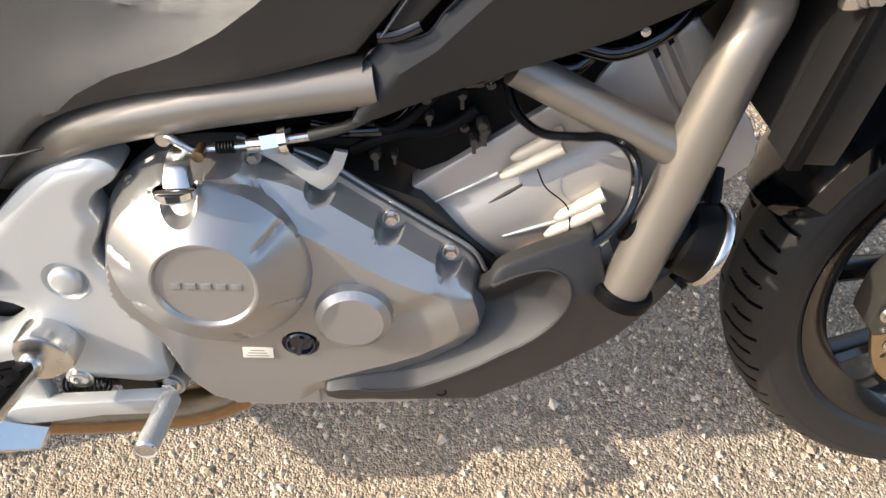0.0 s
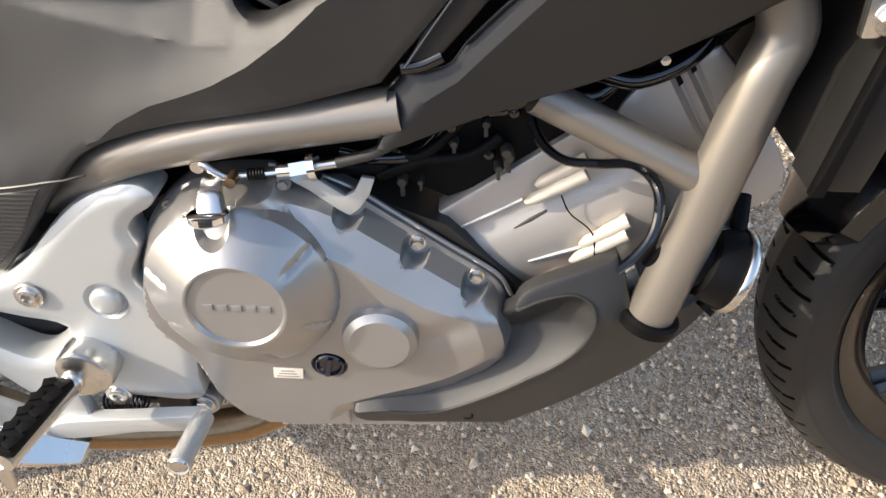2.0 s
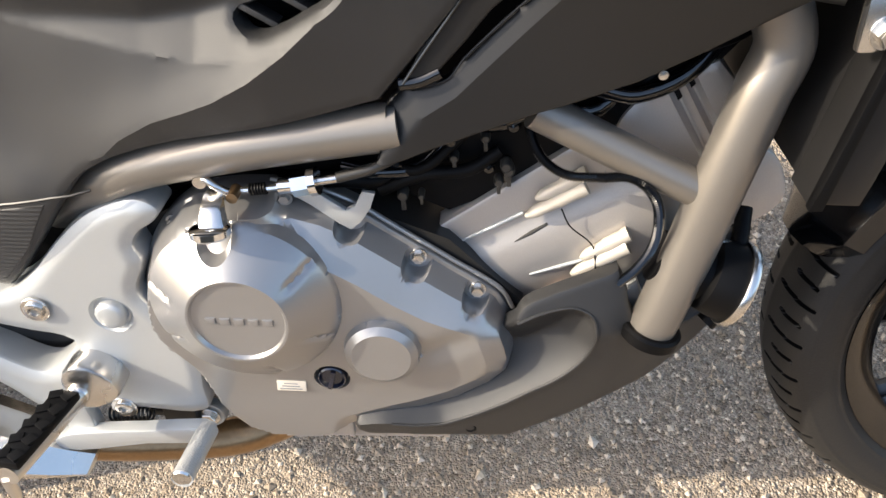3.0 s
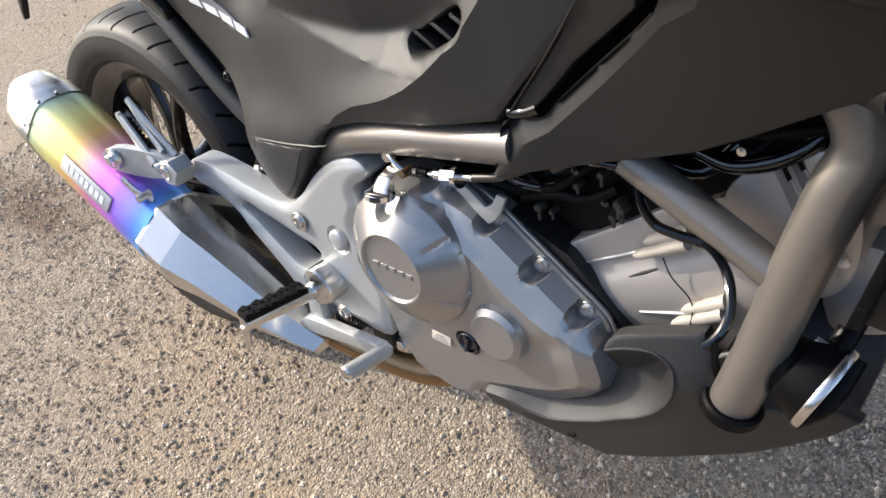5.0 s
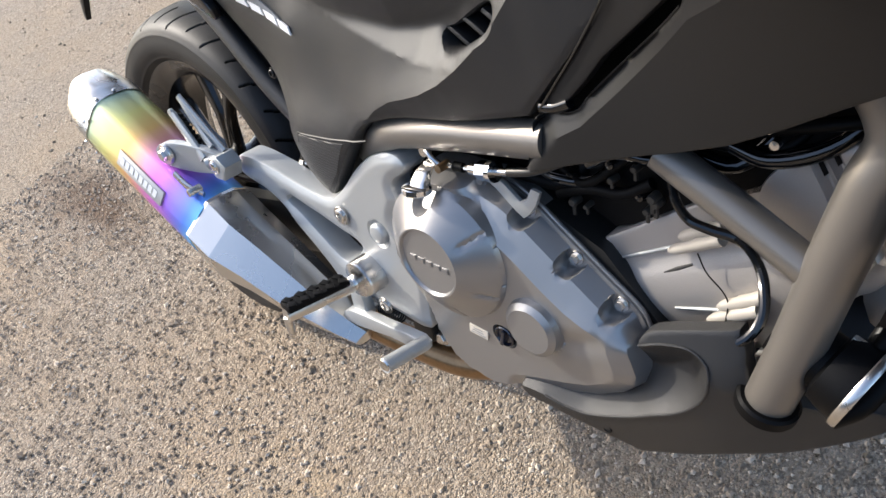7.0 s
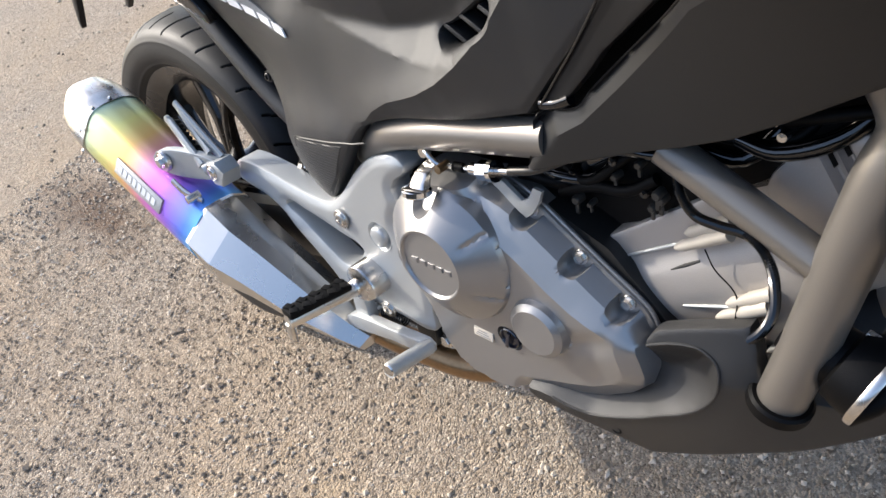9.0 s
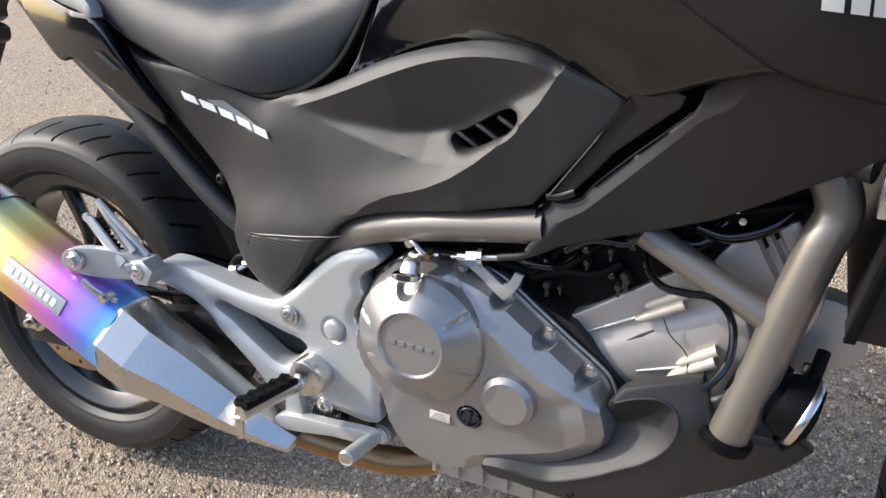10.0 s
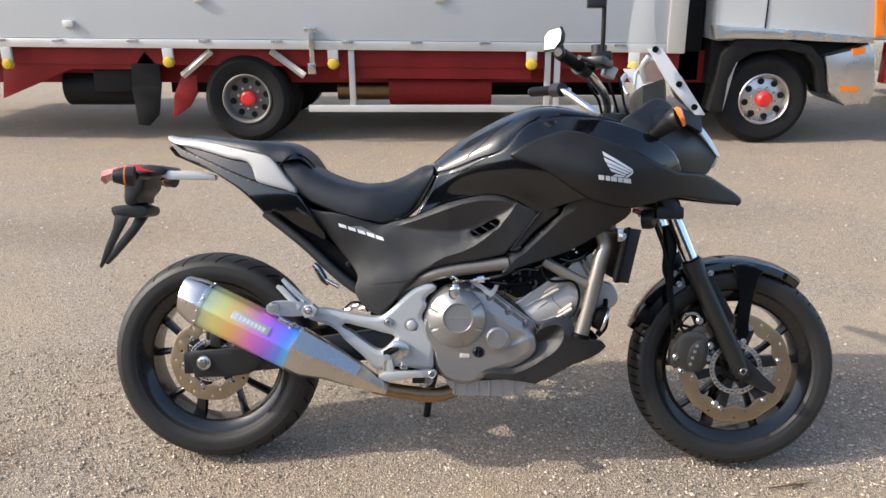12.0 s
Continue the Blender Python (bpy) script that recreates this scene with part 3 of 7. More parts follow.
for q in ((-3.323, 0.724), (-1.885, 0.738), (-0.436, 0.721), (1.284, 0.715), (2.159, 0.695)):
    x, z = q
    lm = part("marker_lamp", block((x - 0.046, YT - 0.075, z + 0.005), (x + 0.046, YT - 0.045, bz0 + RAKE * x + 0.002), 0.006), TRUCK_BRACKET, truck)
    part("lens", loft([[(x + r * a * math.cos(t), YT - 0.06 + y, z - 0.022 + (0.045 if math.sin(t) > 0 else 0.05) * a * math.sin(t)) for t in np.linspace(0, 2 * math.pi, 17)[:-1]] for y, a, r in ((-0.040, 0.4, 0.05), (-0.034, 0.8, 0.05), (-0.015, 1.0, 0.05), (0.01, 1.0, 0.05))]), YELLOW_LENS, lm, "yellow marker lens")
for a, b in (((-1.515, 0.805), (-1.791, 0.591)), ((-0.989, 0.804), (-0.704, 0.590))):
    p, q = a, b
    part("fender_stay", tube([(p[0], YT - 0.02, p[1]), (q[0], YT - 0.02, q[1])], 0.030, 4, 2), TRUCK_RAIL, truck, "pale diagonal mudguard stay")
for q in ([(-2.256, 0.806), (-2.004, 0.796), (-2.015, 0.511), (-2.070, 0.234), (-2.171, 0.136), (-2.269, 0.146), (-2.283, 0.461)], [(-1.816, 0.591), (-1.684, 0.590), (-1.691, 0.436), (-1.772, 0.311), (-1.940, 0.198), (-1.909, 0.411)]):
    part("mud_flap", tx(q, YT + 0.03, YT + 0.05, 0.004), TRUCK_BLACK if q[0][0] < -2.2 else TRUCK_RED, truck, "hanging mud flap")
# Black sheet standing in for the deep shade behind the rear wheel.
part("wheel_arch_shade_sheet", block((-2.2, YT + 0.75, 0.34), (-0.3, YT + 0.80, 0.80), 0.005), TRUCK_BLACK, truck)


def truck_wheel(x, R, hub_m, front):
    w = part("wheel", lathe([(R * 0.52, 0.02), (R * 0.60, -0.005), (R * 0.86, -0.012), (R * 0.97, 0.02), (R, 0.06), (R, 0.20), (R * 0.96, 0.24), (R * 0.6, 0.25)], (x, YT, R - 0.004), 56, caps=False), TRUCK_BLACK, truck, "large black truck tyre")
    part("rim", lathe([(R * 0.57, -0.004), (R * 0.545, -0.012), (R * 0.51, 0.0), (R * 0.47, 0.05 if front else 0.09), (R * 0.32, 0.03 if front else 0.10), (R * 0.20, 0.02 if front else 0.09), (0, 0.02 if front else 0.09)], (x, YT, R - 0.004), 48, caps=False), hub_m, w, "steel wheel rim")
    part("hub_cap", lathe([(0, -0.05 if front else 0.0), (R * 0.12, -0.048 if front else 0.002), (R * 0.17, -0.03 if front else 0.02), (R * 0.185, 0.03 if front else 0.09)], (x, YT, R - 0.004), 28), HUB_RED, w, "red painted hub")
    for i in range(8):
        a = 2 * math.pi * i / 8 + 0.2
        part("hand_hole", lathe([(0, -0.002), (R * 0.070, -0.001), (R * 0.075, 0.01)], (x + R * 0.40 * math.cos(a), YT + (0.026 if front else 0.088), R - 0.004 + R * 0.40 * math.sin(a)), 12), TRUCK_BLACK, w)
        b = a + 0.39
        part("wheel_nut", lathe([(0, -0.014), (R * 0.035, -0.012), (R * 0.04, 0.01)], (x + R * 0.255 * math.cos(b), YT + (0.022 if front else 0.09), R - 0.004 + R * 0.255 * math.sin(b)), 6), STEEL, w)
    return w


RW, FW = (-1.239, 0.356), (3.325, 0.394)
truck_wheel(RW[0], 0.388, TRUCK_RIM_SHADED, False)
truck_wheel(RW[0] + 0.02, 0.388, TRUCK_RIM_SHADED, False).matrix_world = Matrix.Translation((0, 0.30, 0))
truck_wheel(FW[0], 0.388, TRUCK_CHROME, True)
for x in (RW[0], FW[0]):
    part("far_wheel", lathe([(0.2, 0), (0.37, 0), (0.37, 0.25), (0.2, 0.25)], (x, YT + 1.65, 0.37), 32), TRUCK_BLACK, truck)
# Added panel on the far side: keeps light from under the bed.
part("under_bed_light_block", block((-0.6, YT + 2.02, 0.14), (2.5, YT + 2.06, 0.80), 0.004), TRUCK_BLACK, truck)
part("rear_axle", tube([(RW[0], YT + 0.1, 0.37), (RW[0], YT + 1.8, 0.37)], 0.07, 12, 2), TRUCK_BLACK, truck)
# cab
cab0 = (2.826, 0.939)[0]
cab = part("cab", block((cab0, YT - 0.02, 0.88), (4.75, YT + 2.1, 2.6), 0.05), TRUCK_WHITE, truck, "white truck cab")
part("cab_step_chrome", tx([(2.799, 1.014), (3.143, 0.994), (3.573, 0.966), (4.125, 0.909), (4.157, 0.862), (3.680, 0.882), (3.488, 0.896), (2.829, 0.907)], YT - 0.085, YT + 0.02), TRUCK_CHROME, truck, "chrome cab sill")
# Solid black box in place of the shade between bed and cab.
part("cab_gap_shade_fill", block((bed_r + 0.02, YT + 0.25, 0.50), (cab0 - 0.01, YT + 2.0, 2.3), 0.02), TRUCK_BLACK, truck)
part("front_arch", tx([(2.847, 0.285), (2.872, 0.511), (2.906, 0.775), (3.013, 0.892), (3.394, 0.892), (3.638, 0.844), (3.761, 0.727), (3.843, 0.438), (3.785, 0.438), (3.714, 0.655), (3.601, 0.774), (3.404, 0.817), (3.169, 0.789), (3.035, 0.704), (2.979, 0.560), (2.961, 0.285)], YT - 0.06, YT + 0.20), TRUCK_BLACK, truck, "black front mudguard")
part("door_seam", block(((3.251, 1.077)[0] - 0.006, YT - 0.026, 0.90), ((3.251, 1.077)[0] + 0.006, YT - 0.018, 2.0), 0.0), TRUCK_BLACK, truck)
part("front_bumper", tx([(3.786, 0.750), (4.135, 0.853), (4.200, 0.750), (4.241, 0.511), (4.220, 0.356), (4.005, 0.336), (3.840, 0.463)], YT - 0.06, YT + 0.6, 0.02), TRUCK_CHROME, truck, "chrome front bumper")
part("corner_lamp", tx([(3.985, 0.816), (4.086, 0.834), (4.105, 0.778), (4.003, 0.764)], YT - 0.075, YT - 0.05), AMBER_LENS, truck, "amber corner lamp")
part("lower_lamp", tx([(3.929, 0.511), (4.084, 0.502), (4.092, 0.453), (3.946, 0.463)], YT - 0.075, YT - 0.05), AMBER_LENS, truck)
part("turn_lamp", tx([(4.134, 1.211), (4.199, 1.210), (4.249, 0.927), (4.172, 0.909)], YT - 0.05, YT + 0.1), AMBER_LENS, truck)
part("step_board", tx([(2.859, 0.365), (2.986, 0.704), (3.066, 0.845), (3.106, 0.827), (3.040, 0.656), (2.975, 0.285)], YT - 0.02, YT + 0.03), TRUCK_RAIL, truck)
part("side_marker", block((4.32, YT - 0.01, 0.52), (4.36, YT + 0.10, 0.86), 0.006), RED_LENS, truck, "red side lamp")
part("cab_floor", block((cab0 + 0.02, YT + 0.1, 0.50), (4.2, YT + 2.0, 0.90), 0.02), TRUCK_BLACK, truck)

# ---- a second truck further along ----
other = thing("parked_truck", "dark fronted truck parked further along the lot", "truck")
part("body", block((5.6, 6.3, 0.55), (9.5, 8.4, 2.6), 0.05), TRUCK_WHITE, other)
part("bumper", block((5.5, 6.25, 0.35), (6.2, 8.4, 0.75), 0.03), TRUCK_CHROME, other)
part("grille", block((5.58, 6.25, 0.76), (6.1, 8.3, 1.05), 0.02), TRUCK_BLACK, other)
for x in (6.7, 8.8):
    part("wheel", lathe([(0.1, 0), (0.36, 0), (0.375, 0.05), (0.375, 0.22), (0.1, 0.24)], (x, 6.35, 0.372), 32), TRUCK_BLACK, other)


# ---- the motorcycle; x forward from the rear axle, y to its left, z up its mid-plane ----
bike = thing("motorcycle", "black motorcycle with silver engine and rainbow muffler on side stand", "motorcycle", BIKE)
BODY = Sheet([
    (-0.15, 0.97, -0.055), (0.05, 0.88, -0.13), (0.27, 0.80, -0.180), (0.40, 0.71, -0.168), (0.52, 0.68, -0.162), (0.49, 0.55, -0.172), (0.415, 0.60, -0.138), (0.51, 0.46, -0.163),
    (0.66, 0.86, -0.128), (0.72, 0.69, -0.158), (0.82, 0.805, -0.190), (0.86, 0.60, -0.182), (0.89, 0.646, -0.180), (0.95, 0.75, -0.190),
    (0.877, 0.914, -0.225), (1.10, 0.85, -0.258), (1.06, 0.78, -0.225), (1.18, 0.70, -0.19), (1.25, 0.80, -0.20), (1.40, 0.80, -0.11), (1.54, 0.79, -0.025),
    (1.0, 0.95, -0.228), (1.2, 0.93, -0.225), (1.0, 1.0, -0.19), (0.80, 0.93, -0.19), (1.36, 0.93, -0.15), (1.46, 0.90, -0.07), (1.27, 1.02, -0.17), (1.40, 1.0, -0.09)])


def body(proud=0.0):
    return lambda x, z: BODY(x, z) - proud


def both(name, g, material, label=""):
    part(name, g, material, bike, label)
    part(name, flip_y(g), material, bike, label)


def decal(name, outline, field, material, parent, soft=0, step=0.0022):
    return part(name, shell(outline, lambda x, z: field(x, z) - 0.0028, 0.002, step, 0, (), soft), material, parent)


# -- wheels --
def wheel(name, x0, z0, R, half, rim_r, rim_half, disc_r, disc_in, disc_y, grooves, slant, label):
    w = part(name, lathe([(rim_r * 0.955, -rim_half), (rim_r * 1.02, -rim_half - 0.003), (rim_r * 1.03, -rim_half + 0.004), (rim_r * 0.985, -rim_half + 0.012), (rim_r * 0.93, -rim_half * 0.45),
                          (rim_r * 0.925, rim_half * 0.45), (rim_r * 0.985, rim_half - 0.012), (rim_r * 1.03, rim_half - 0.004), (rim_r * 1.02, rim_half + 0.003), (rim_r * 0.955, rim_half),
                          (rim_r * 0.87, rim_half * 0.7), (rim_r * 0.855, 0), (rim_r * 0.87, -rim_half * 0.7)], (x0, 0, z0), 96, closed=True), WHEEL, bike, label)
    prof = np.array(curve([(rim_r * 0.99, -rim_half + 0.006), (rim_r * 1.06, -half * 0.90), (rim_r + (R - rim_r) * 0.40, -half), (rim_r + (R - rim_r) * 0.72, -half * 0.93), (rim_r + (R - rim_r) * 0.91, -half * 0.58), (R, 0)], 14))
    ridge = np.exp(-((prof[:, 0] - rim_r * 1.055) / 0.0022) ** 2) + 0.7 * np.exp(-((prof[:, 0] - rim_r - (R - rim_r) * 0.60) / 0.0020) ** 2)
    prof[:, 1] -= 0.0014 * ridge
    prof = np.vstack([prof, (prof[:-1] * (1, -1))[::-1]])
    N, M, P, F, deep = 1400, len(prof), [], [], []
    for i in range(N):
        a = 2 * math.pi * i / N
        for r, y in prof:
            cut = 0.0
            if abs(y) < half * 0.93 and r > R * 0.86:
                side = 1 if y > 0 else -1
                u = (a + side * 0.06) / (2 * math.pi) * grooves - abs(y) / half * slant
                f = abs((u % 1) - 0.5) * 2 * math.pi * R / grooves
                lim = 0.0021
                on = 0.12 < abs(y) / half < 0.92 if int(math.floor(u)) % 2 else 0.34 < abs(y) / half < 0.84
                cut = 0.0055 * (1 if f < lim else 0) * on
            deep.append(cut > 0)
            P.append((x0 + (r - cut) * math.cos(a), y, z0 + (r - cut) * math.sin(a)))
    for i in range(N):
        k = (i + 1) % N
        F += [(i * M + j, i * M + j + 1, k * M + j + 1, k * M + j) for j in range(M - 1)]
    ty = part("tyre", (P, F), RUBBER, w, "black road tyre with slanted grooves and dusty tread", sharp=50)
    # Groove faces go near-black: the shade inside them is put into the colour.
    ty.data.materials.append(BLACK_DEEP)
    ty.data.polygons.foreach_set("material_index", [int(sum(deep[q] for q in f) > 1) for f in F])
    part("hub", lathe([(0.018, -0.055), (0.042, -0.055), (0.046, -0.045), (0.036, -0.02), (0.036, 0.02), (0.046, 0.045), (0.042, 0.055), (0.018, 0.055)], (x0, 0, z0), 32, closed=True), WHEEL, w)
    for k in range(5):
        for s in (-1, 1):
            a0 = 2 * math.pi * k / 5 + 0.35 + s * 0.10
            a1 = a0 + s * 0.17
            pts = [(x0 + r * math.cos(a), y, z0 + r * math.sin(a)) for r, a, y in ((0.036, a0, -0.012), (rim_r * 0.5, (a0 * 2 + a1) / 3, -0.010), (rim_r * 0.90, a1, -0.004))]
            part("spoke", tube(pts, [0.013, 0.0095, 0.0125], 8, 4, flat=1.6), WHEEL, w)
    holes = []
    for i in range(24):
        a = 2 * math.pi * i / 24
        r = disc_in + (disc_r - disc_in) * (0.32 if i % 2 else 0.70)
        holes.append(disc(x0 + r * math.cos(a), z0 + r * math.sin(a), 0.0042, 8))
    holes.append([(x0 + disc_in * (1 + 0.05 * math.cos(10 * a)) * math.cos(a), z0 + disc_in * (1 + 0.05 * math.cos(10 * a)) * math.sin(a)) for a in [2 * math.pi * i / 80 for i in range(80)]])
    part("brake_disc", prism([(x0 + disc_r * (1 + 0.012 * math.cos(10 * a)) * math.cos(a), z0 + disc_r * (1 + 0.012 * math.cos(10 * a)) * math.sin(a)) for a in [2 * math.pi * i / 120 for i in range(120)]], disc_y - 0.0025, disc_y + 0.0025, 0.001, holes, step=0.008), DISC, w, "drilled steel brake disc with brown sheen")
    for i in range(6):
        a = 2 * math.pi * i / 6 + 0.2
        p = [(x0 + r * math.cos(a + da), z0 + r * math.sin(a + da)) for r, da in ((0.040, -0.25), (disc_in * 1.02, -0.13), (disc_in * 1.10, 0), (disc_in * 1.02, 0.13), (0.040, 0.25))]
        part("disc_carrier_arm", prism(p, disc_y - 0.001, disc_y + 0.006, 0.001), SATIN_BLACK, w)
        r = disc_in * 1.06
        part("disc_bolt", bolt(x0 + r * math.cos(a), disc_y - 0.003, z0 + r * math.sin(a), 0.006, 0.005), STEEL, w)
    return w


rear = wheel("rear_wheel", 0, 0.312, 0.312, 0.080, 0.222, 0.060, 0.122, 0.078, -0.088, 36, 1.0, "dark cast rear wheel with V spokes")
front = wheel("front_wheel", 1.54, 0.300, 0.300, 0.061, 0.222, 0.046, 0.160, 0.118, -0.062, 72, 0.15, "dark cast front wheel with V spokes")
# toothed speed rings
for x0, z0, y0, r, w in ((1.54, 0.300, -0.070, 0.070, front), (0, 0.312, -0.098, 0.058, rear)):
    hs = [disc(x0 + r * math.cos(2 * math.pi * i / 36), z0 + r * math.sin(2 * math.pi * i / 36), 0.0028, 6) for i in range(36)]
    hs.append(disc(x0, z0, r - 0.008, 40))
    part("sensor_ring", prism(disc(x0, z0, r + 0.006, 60), y0, y0 + 0.002, 0.0004, hs, step=0.006), STEEL, w)

# -- swing arm and rear axle --
arm = part("swing_arm", loft([[(x, y + sy * w, z + sz * h) for sy, sz in ((-1, -0.75), (-1, 0.75), (-0.75, 1), (0.75, 1), (1, 0.75), (1, -0.75), (0.75, -1), (-0.75, -1))]
                              for x, y, z, w, h in ((0.56, -0.10, 0.375, 0.022, 0.045), (0.45, -0.115, 0.365, 0.020, 0.042), (0.25, -0.128, 0.34, 0.017, 0.038), (0.08, -0.134, 0.322, 0.014, 0.036), (-0.06, -0.136, 0.312, 0.011, 0.030))]), SATIN_BLACK, bike, "black box-section swing arm")
part("left_tube", flip_y(loft([[(x, y + sy * w, z + sz * h) for sy, sz in ((-1, -1), (-1, 1), (1, 1), (1, -1))] for x, y, z, w, h in ((0.56, -0.10, 0.375, 0.022, 0.045), (0.25, -0.128, 0.34, 0.017, 0.038), (-0.06, -0.136, 0.312, 0.011, 0.030))])), SATIN_BLACK, arm)
part("axle_plate", prism([(-0.0467, 0.3419), (-0.0467, 0.3419), (0.1228, 0.3686), (0.1228, 0.3686), (0.1713, 0.3216), (0.1713, 0.3216), (0.1283, 0.2849), (-0.0281, 0.2713), (-0.0281, 0.2713)], -0.153, -0.138, 0.003, (), 3), SATIN_BLACK, arm, "black axle plate with worn pale edges")
part("axle_nut", join(bolt(0.0, -0.156, 0.316, 0.0135, 0.012, hexagon=True), lathe([(0.006, -0.176), (0.0065, -0.175), (0.0065, -0.15)], (0, 0, 0.316), 14), lathe([(0.021, -0.157), (0.022, -0.155), (0.022, -0.150)], (0, 0, 0.316), 28)), STEEL, arm, "zinc axle nut with washer")
part("rear_caliper", join(block((-0.005, -0.125, 0.375), (0.062, -0.075, 0.425), 0.008), block((0.012, -0.14, 0.36), (0.045, -0.11, 0.40), 0.006), tube([(0.0, -0.12, 0.415), (-0.02, -0.125, 0.425), (-0.026, -0.128, 0.415)], 0.005, 8)), SATIN_BLACK, bike, "black rear brake caliper")
part("caliper_pin", tube([(0.02, -0.145, 0.405), (0.02, -0.125, 0.405)], 0.006, 10), STEEL, bike)
part("brake_hose", tube([(0.03, -0.12, 0.42), (0.09, -0.125, 0.41), (0.22, -0.13, 0.40), (0.42, -0.12, 0.43)], 0.0045, 8), BLACK_DEEP, bike)
for x, z, r in ((0.405, 0.468, 0.006), (0.428, 0.480, 0.0045), (0.447, 0.473, 0.0055), (0.462, 0.486, 0.004)):
    part("hose_joint", join(tube([(x, -0.128, z), (x + 0.016, -0.132, z + 0.004)], r, 6, 1), tube([(x + 0.016, -0.132, z + 0.004), (x + 0.030, -0.126, z + 0.012)], r * 0.55, 8, 1)), STEEL, bike, "steel brake line fitting")
part("brake_line_loop", tube([(0.40, -0.124, 0.470), (0.425, -0.130, 0.492), (0.455, -0.130, 0.488), (0.470, -0.120, 0.465)], 0.0035, 8, 6), BLACK_DEEP, bike)
# -- frame tubes --
part("main_frame_tube", tube([(0.5523, -0.1150, 0.5134), (0.6037, -0.1420, 0.5480), (0.6434, -0.1550, 0.5715), (0.6806, -0.1600, 0.5835), (0.7419, -0.1610, 0.5945), (0.8110, -0.1610, 0.6040), (0.8702, -0.1610, 0.6115)], 0.0192, 24, 8), FRAME, bike, "bronze-grey painted frame tube")
down = part("down_tube", tube([(1.0755, -0.1580, 0.4099), (1.0948, -0.1580, 0.4829), (1.1141, -0.1580, 0.5669), (1.1294, -0.1560, 0.6293), (1.1393, -0.1520, 0.6684), (1.112, -0.150, 0.725), (1.100, -0.12, 0.775)], 0.0208, 28, 8), FRAME, bike, "bronze-grey painted frame tube")
part("diagonal_tube", tube([(0.9698, -0.1500, 0.6173), (1.0302, -0.1500, 0.5835), (1.1019, -0.1550, 0.5465)], 0.0152, 22, 4), FRAME, bike, "bronze-grey painted frame tube")
part("weld_collar", tube([(1.0996, -0.1550, 0.5476), (1.1091, -0.1560, 0.5429)], [0.0165, 0.0195], 22, 2), FRAME, bike)
GD = Vector((1.0948, -0.1580, 0.4829)) - Vector((1.0755, -0.1580, 0.4099))
GP = Vector((1.0755, -0.1580, 0.4099))
part("tube_grommet", tube([tuple(GP - GD * 0.10), tuple(GP + GD * 0.02), tuple(GP + GD * 0.05)], [0.027, 0.027, 0.0245], 26, 3), BLACK_DEEP, down, "black rubber boot at the tube foot")
part("upper_cross_tube", tube([(1.06, -0.14, 0.71), (1.11, -0.13, 0.72), (1.17, -0.11, 0.715)], 0.014, 16, 4), SATIN_BLACK, bike)
both("subframe_tube", tube([(0.1751, -0.1250, 0.7490), (0.2887, -0.1250, 0.6588), (0.3863, -0.1250, 0.5684), (0.4589, -0.1200, 0.5161), (0.50, -0.11, 0.50)], 0.0150, 18, 5), MATTE)
part("left_frame_rail", tube([(0.50, 0.16, 0.60), (0.70, 0.165, 0.61), (0.90, 0.165, 0.66), (1.08, 0.14, 0.74)], 0.017, 14, 5), FRAME, bike)

# -- engine --
def line_gap(x, z, seg):
    (ax, az), (bx, bz) = seg
    dx, dz = bx - ax, bz - az
    t = np.clip(((x - ax) * dx + (z - az) * dz) / (dx * dx + dz * dz), 0, 1)
    return np.hypot(x - ax - t * dx, z - az - t * dz)


def path_gap(x, z, line):
    return np.min([line_gap(x, z, (line[i], line[i + 1])) for i in range(len(line) - 1)], axis=0)


# Crankcase coloured dark to carry the shadow of the gap round the cover.
eng = part("crankcase", loft([[(x, y, z) for x, z in ((0.62, 0.50), (0.70, 0.545), (0.80, 0.535), (0.90, 0.49), (0.965, 0.42), (0.955, 0.34), (0.87, 0.275), (0.72, 0.265), (0.64, 0.30), (0.62, 0.40))] for y in (-0.135, -0.12, 0.12, 0.16)]), SATIN_BLACK, bike, "crankcase with the shade of the cover gap in its dark colour")
COVER = [(0.6478, 0.5039), (0.6602, 0.5213), (0.6774, 0.5359), (0.6963, 0.5464), (0.7272, 0.5510), (0.7560, 0.5505), (0.7800, 0.5450), (0.8030, 0.5372), (0.8258, 0.5250), (0.8520, 0.5052), (0.8788, 0.4852), (0.9040, 0.4662), (0.9290, 0.4480), (0.9430, 0.4350), (0.9520, 0.4160), (0.9575, 0.3960), (0.9605, 0.3770), (0.9580, 0.3560), (0.9400, 0.3360), (0.9080, 0.3150), (0.8760, 0.3020), (0.8460, 0.2925), (0.8100, 0.2800), (0.7610, 0.2632), (0.7152, 0.2682), (0.6885, 0.2807), (0.6752, 0.3003), (0.6657, 0.3147), (0.6597, 0.3380), (0.6549, 0.3604), (0.6469, 0.3772), (0.6357, 0.3928), (0.6260, 0.4202), (0.6270, 0.4464), (0.6356, 0.4774)]
FLANGE = COVER[5:16]
CREASE = [(0.7573, 0.5090), (0.7879, 0.4973), (0.8226, 0.4748), (0.8537, 0.4509), (0.8791, 0.4345), (0.9060, 0.4220), (0.9260, 0.4090), (0.9380, 0.4030)]
FACET = np.array([(FLANGE[0][0] - 0.01, FLANGE[0][1] + 0.02)] + [(x + 0.015, z + 0.02) for x, z in FLANGE] + [(FLANGE[-1][0] + 0.015, FLANGE[-1][1] - 0.004)] + CREASE[::-1])
CX, CZ, RX, RZ, BX, BZ = 0.727, 0.456, 0.7305, 0.462, 0.840, 0.401
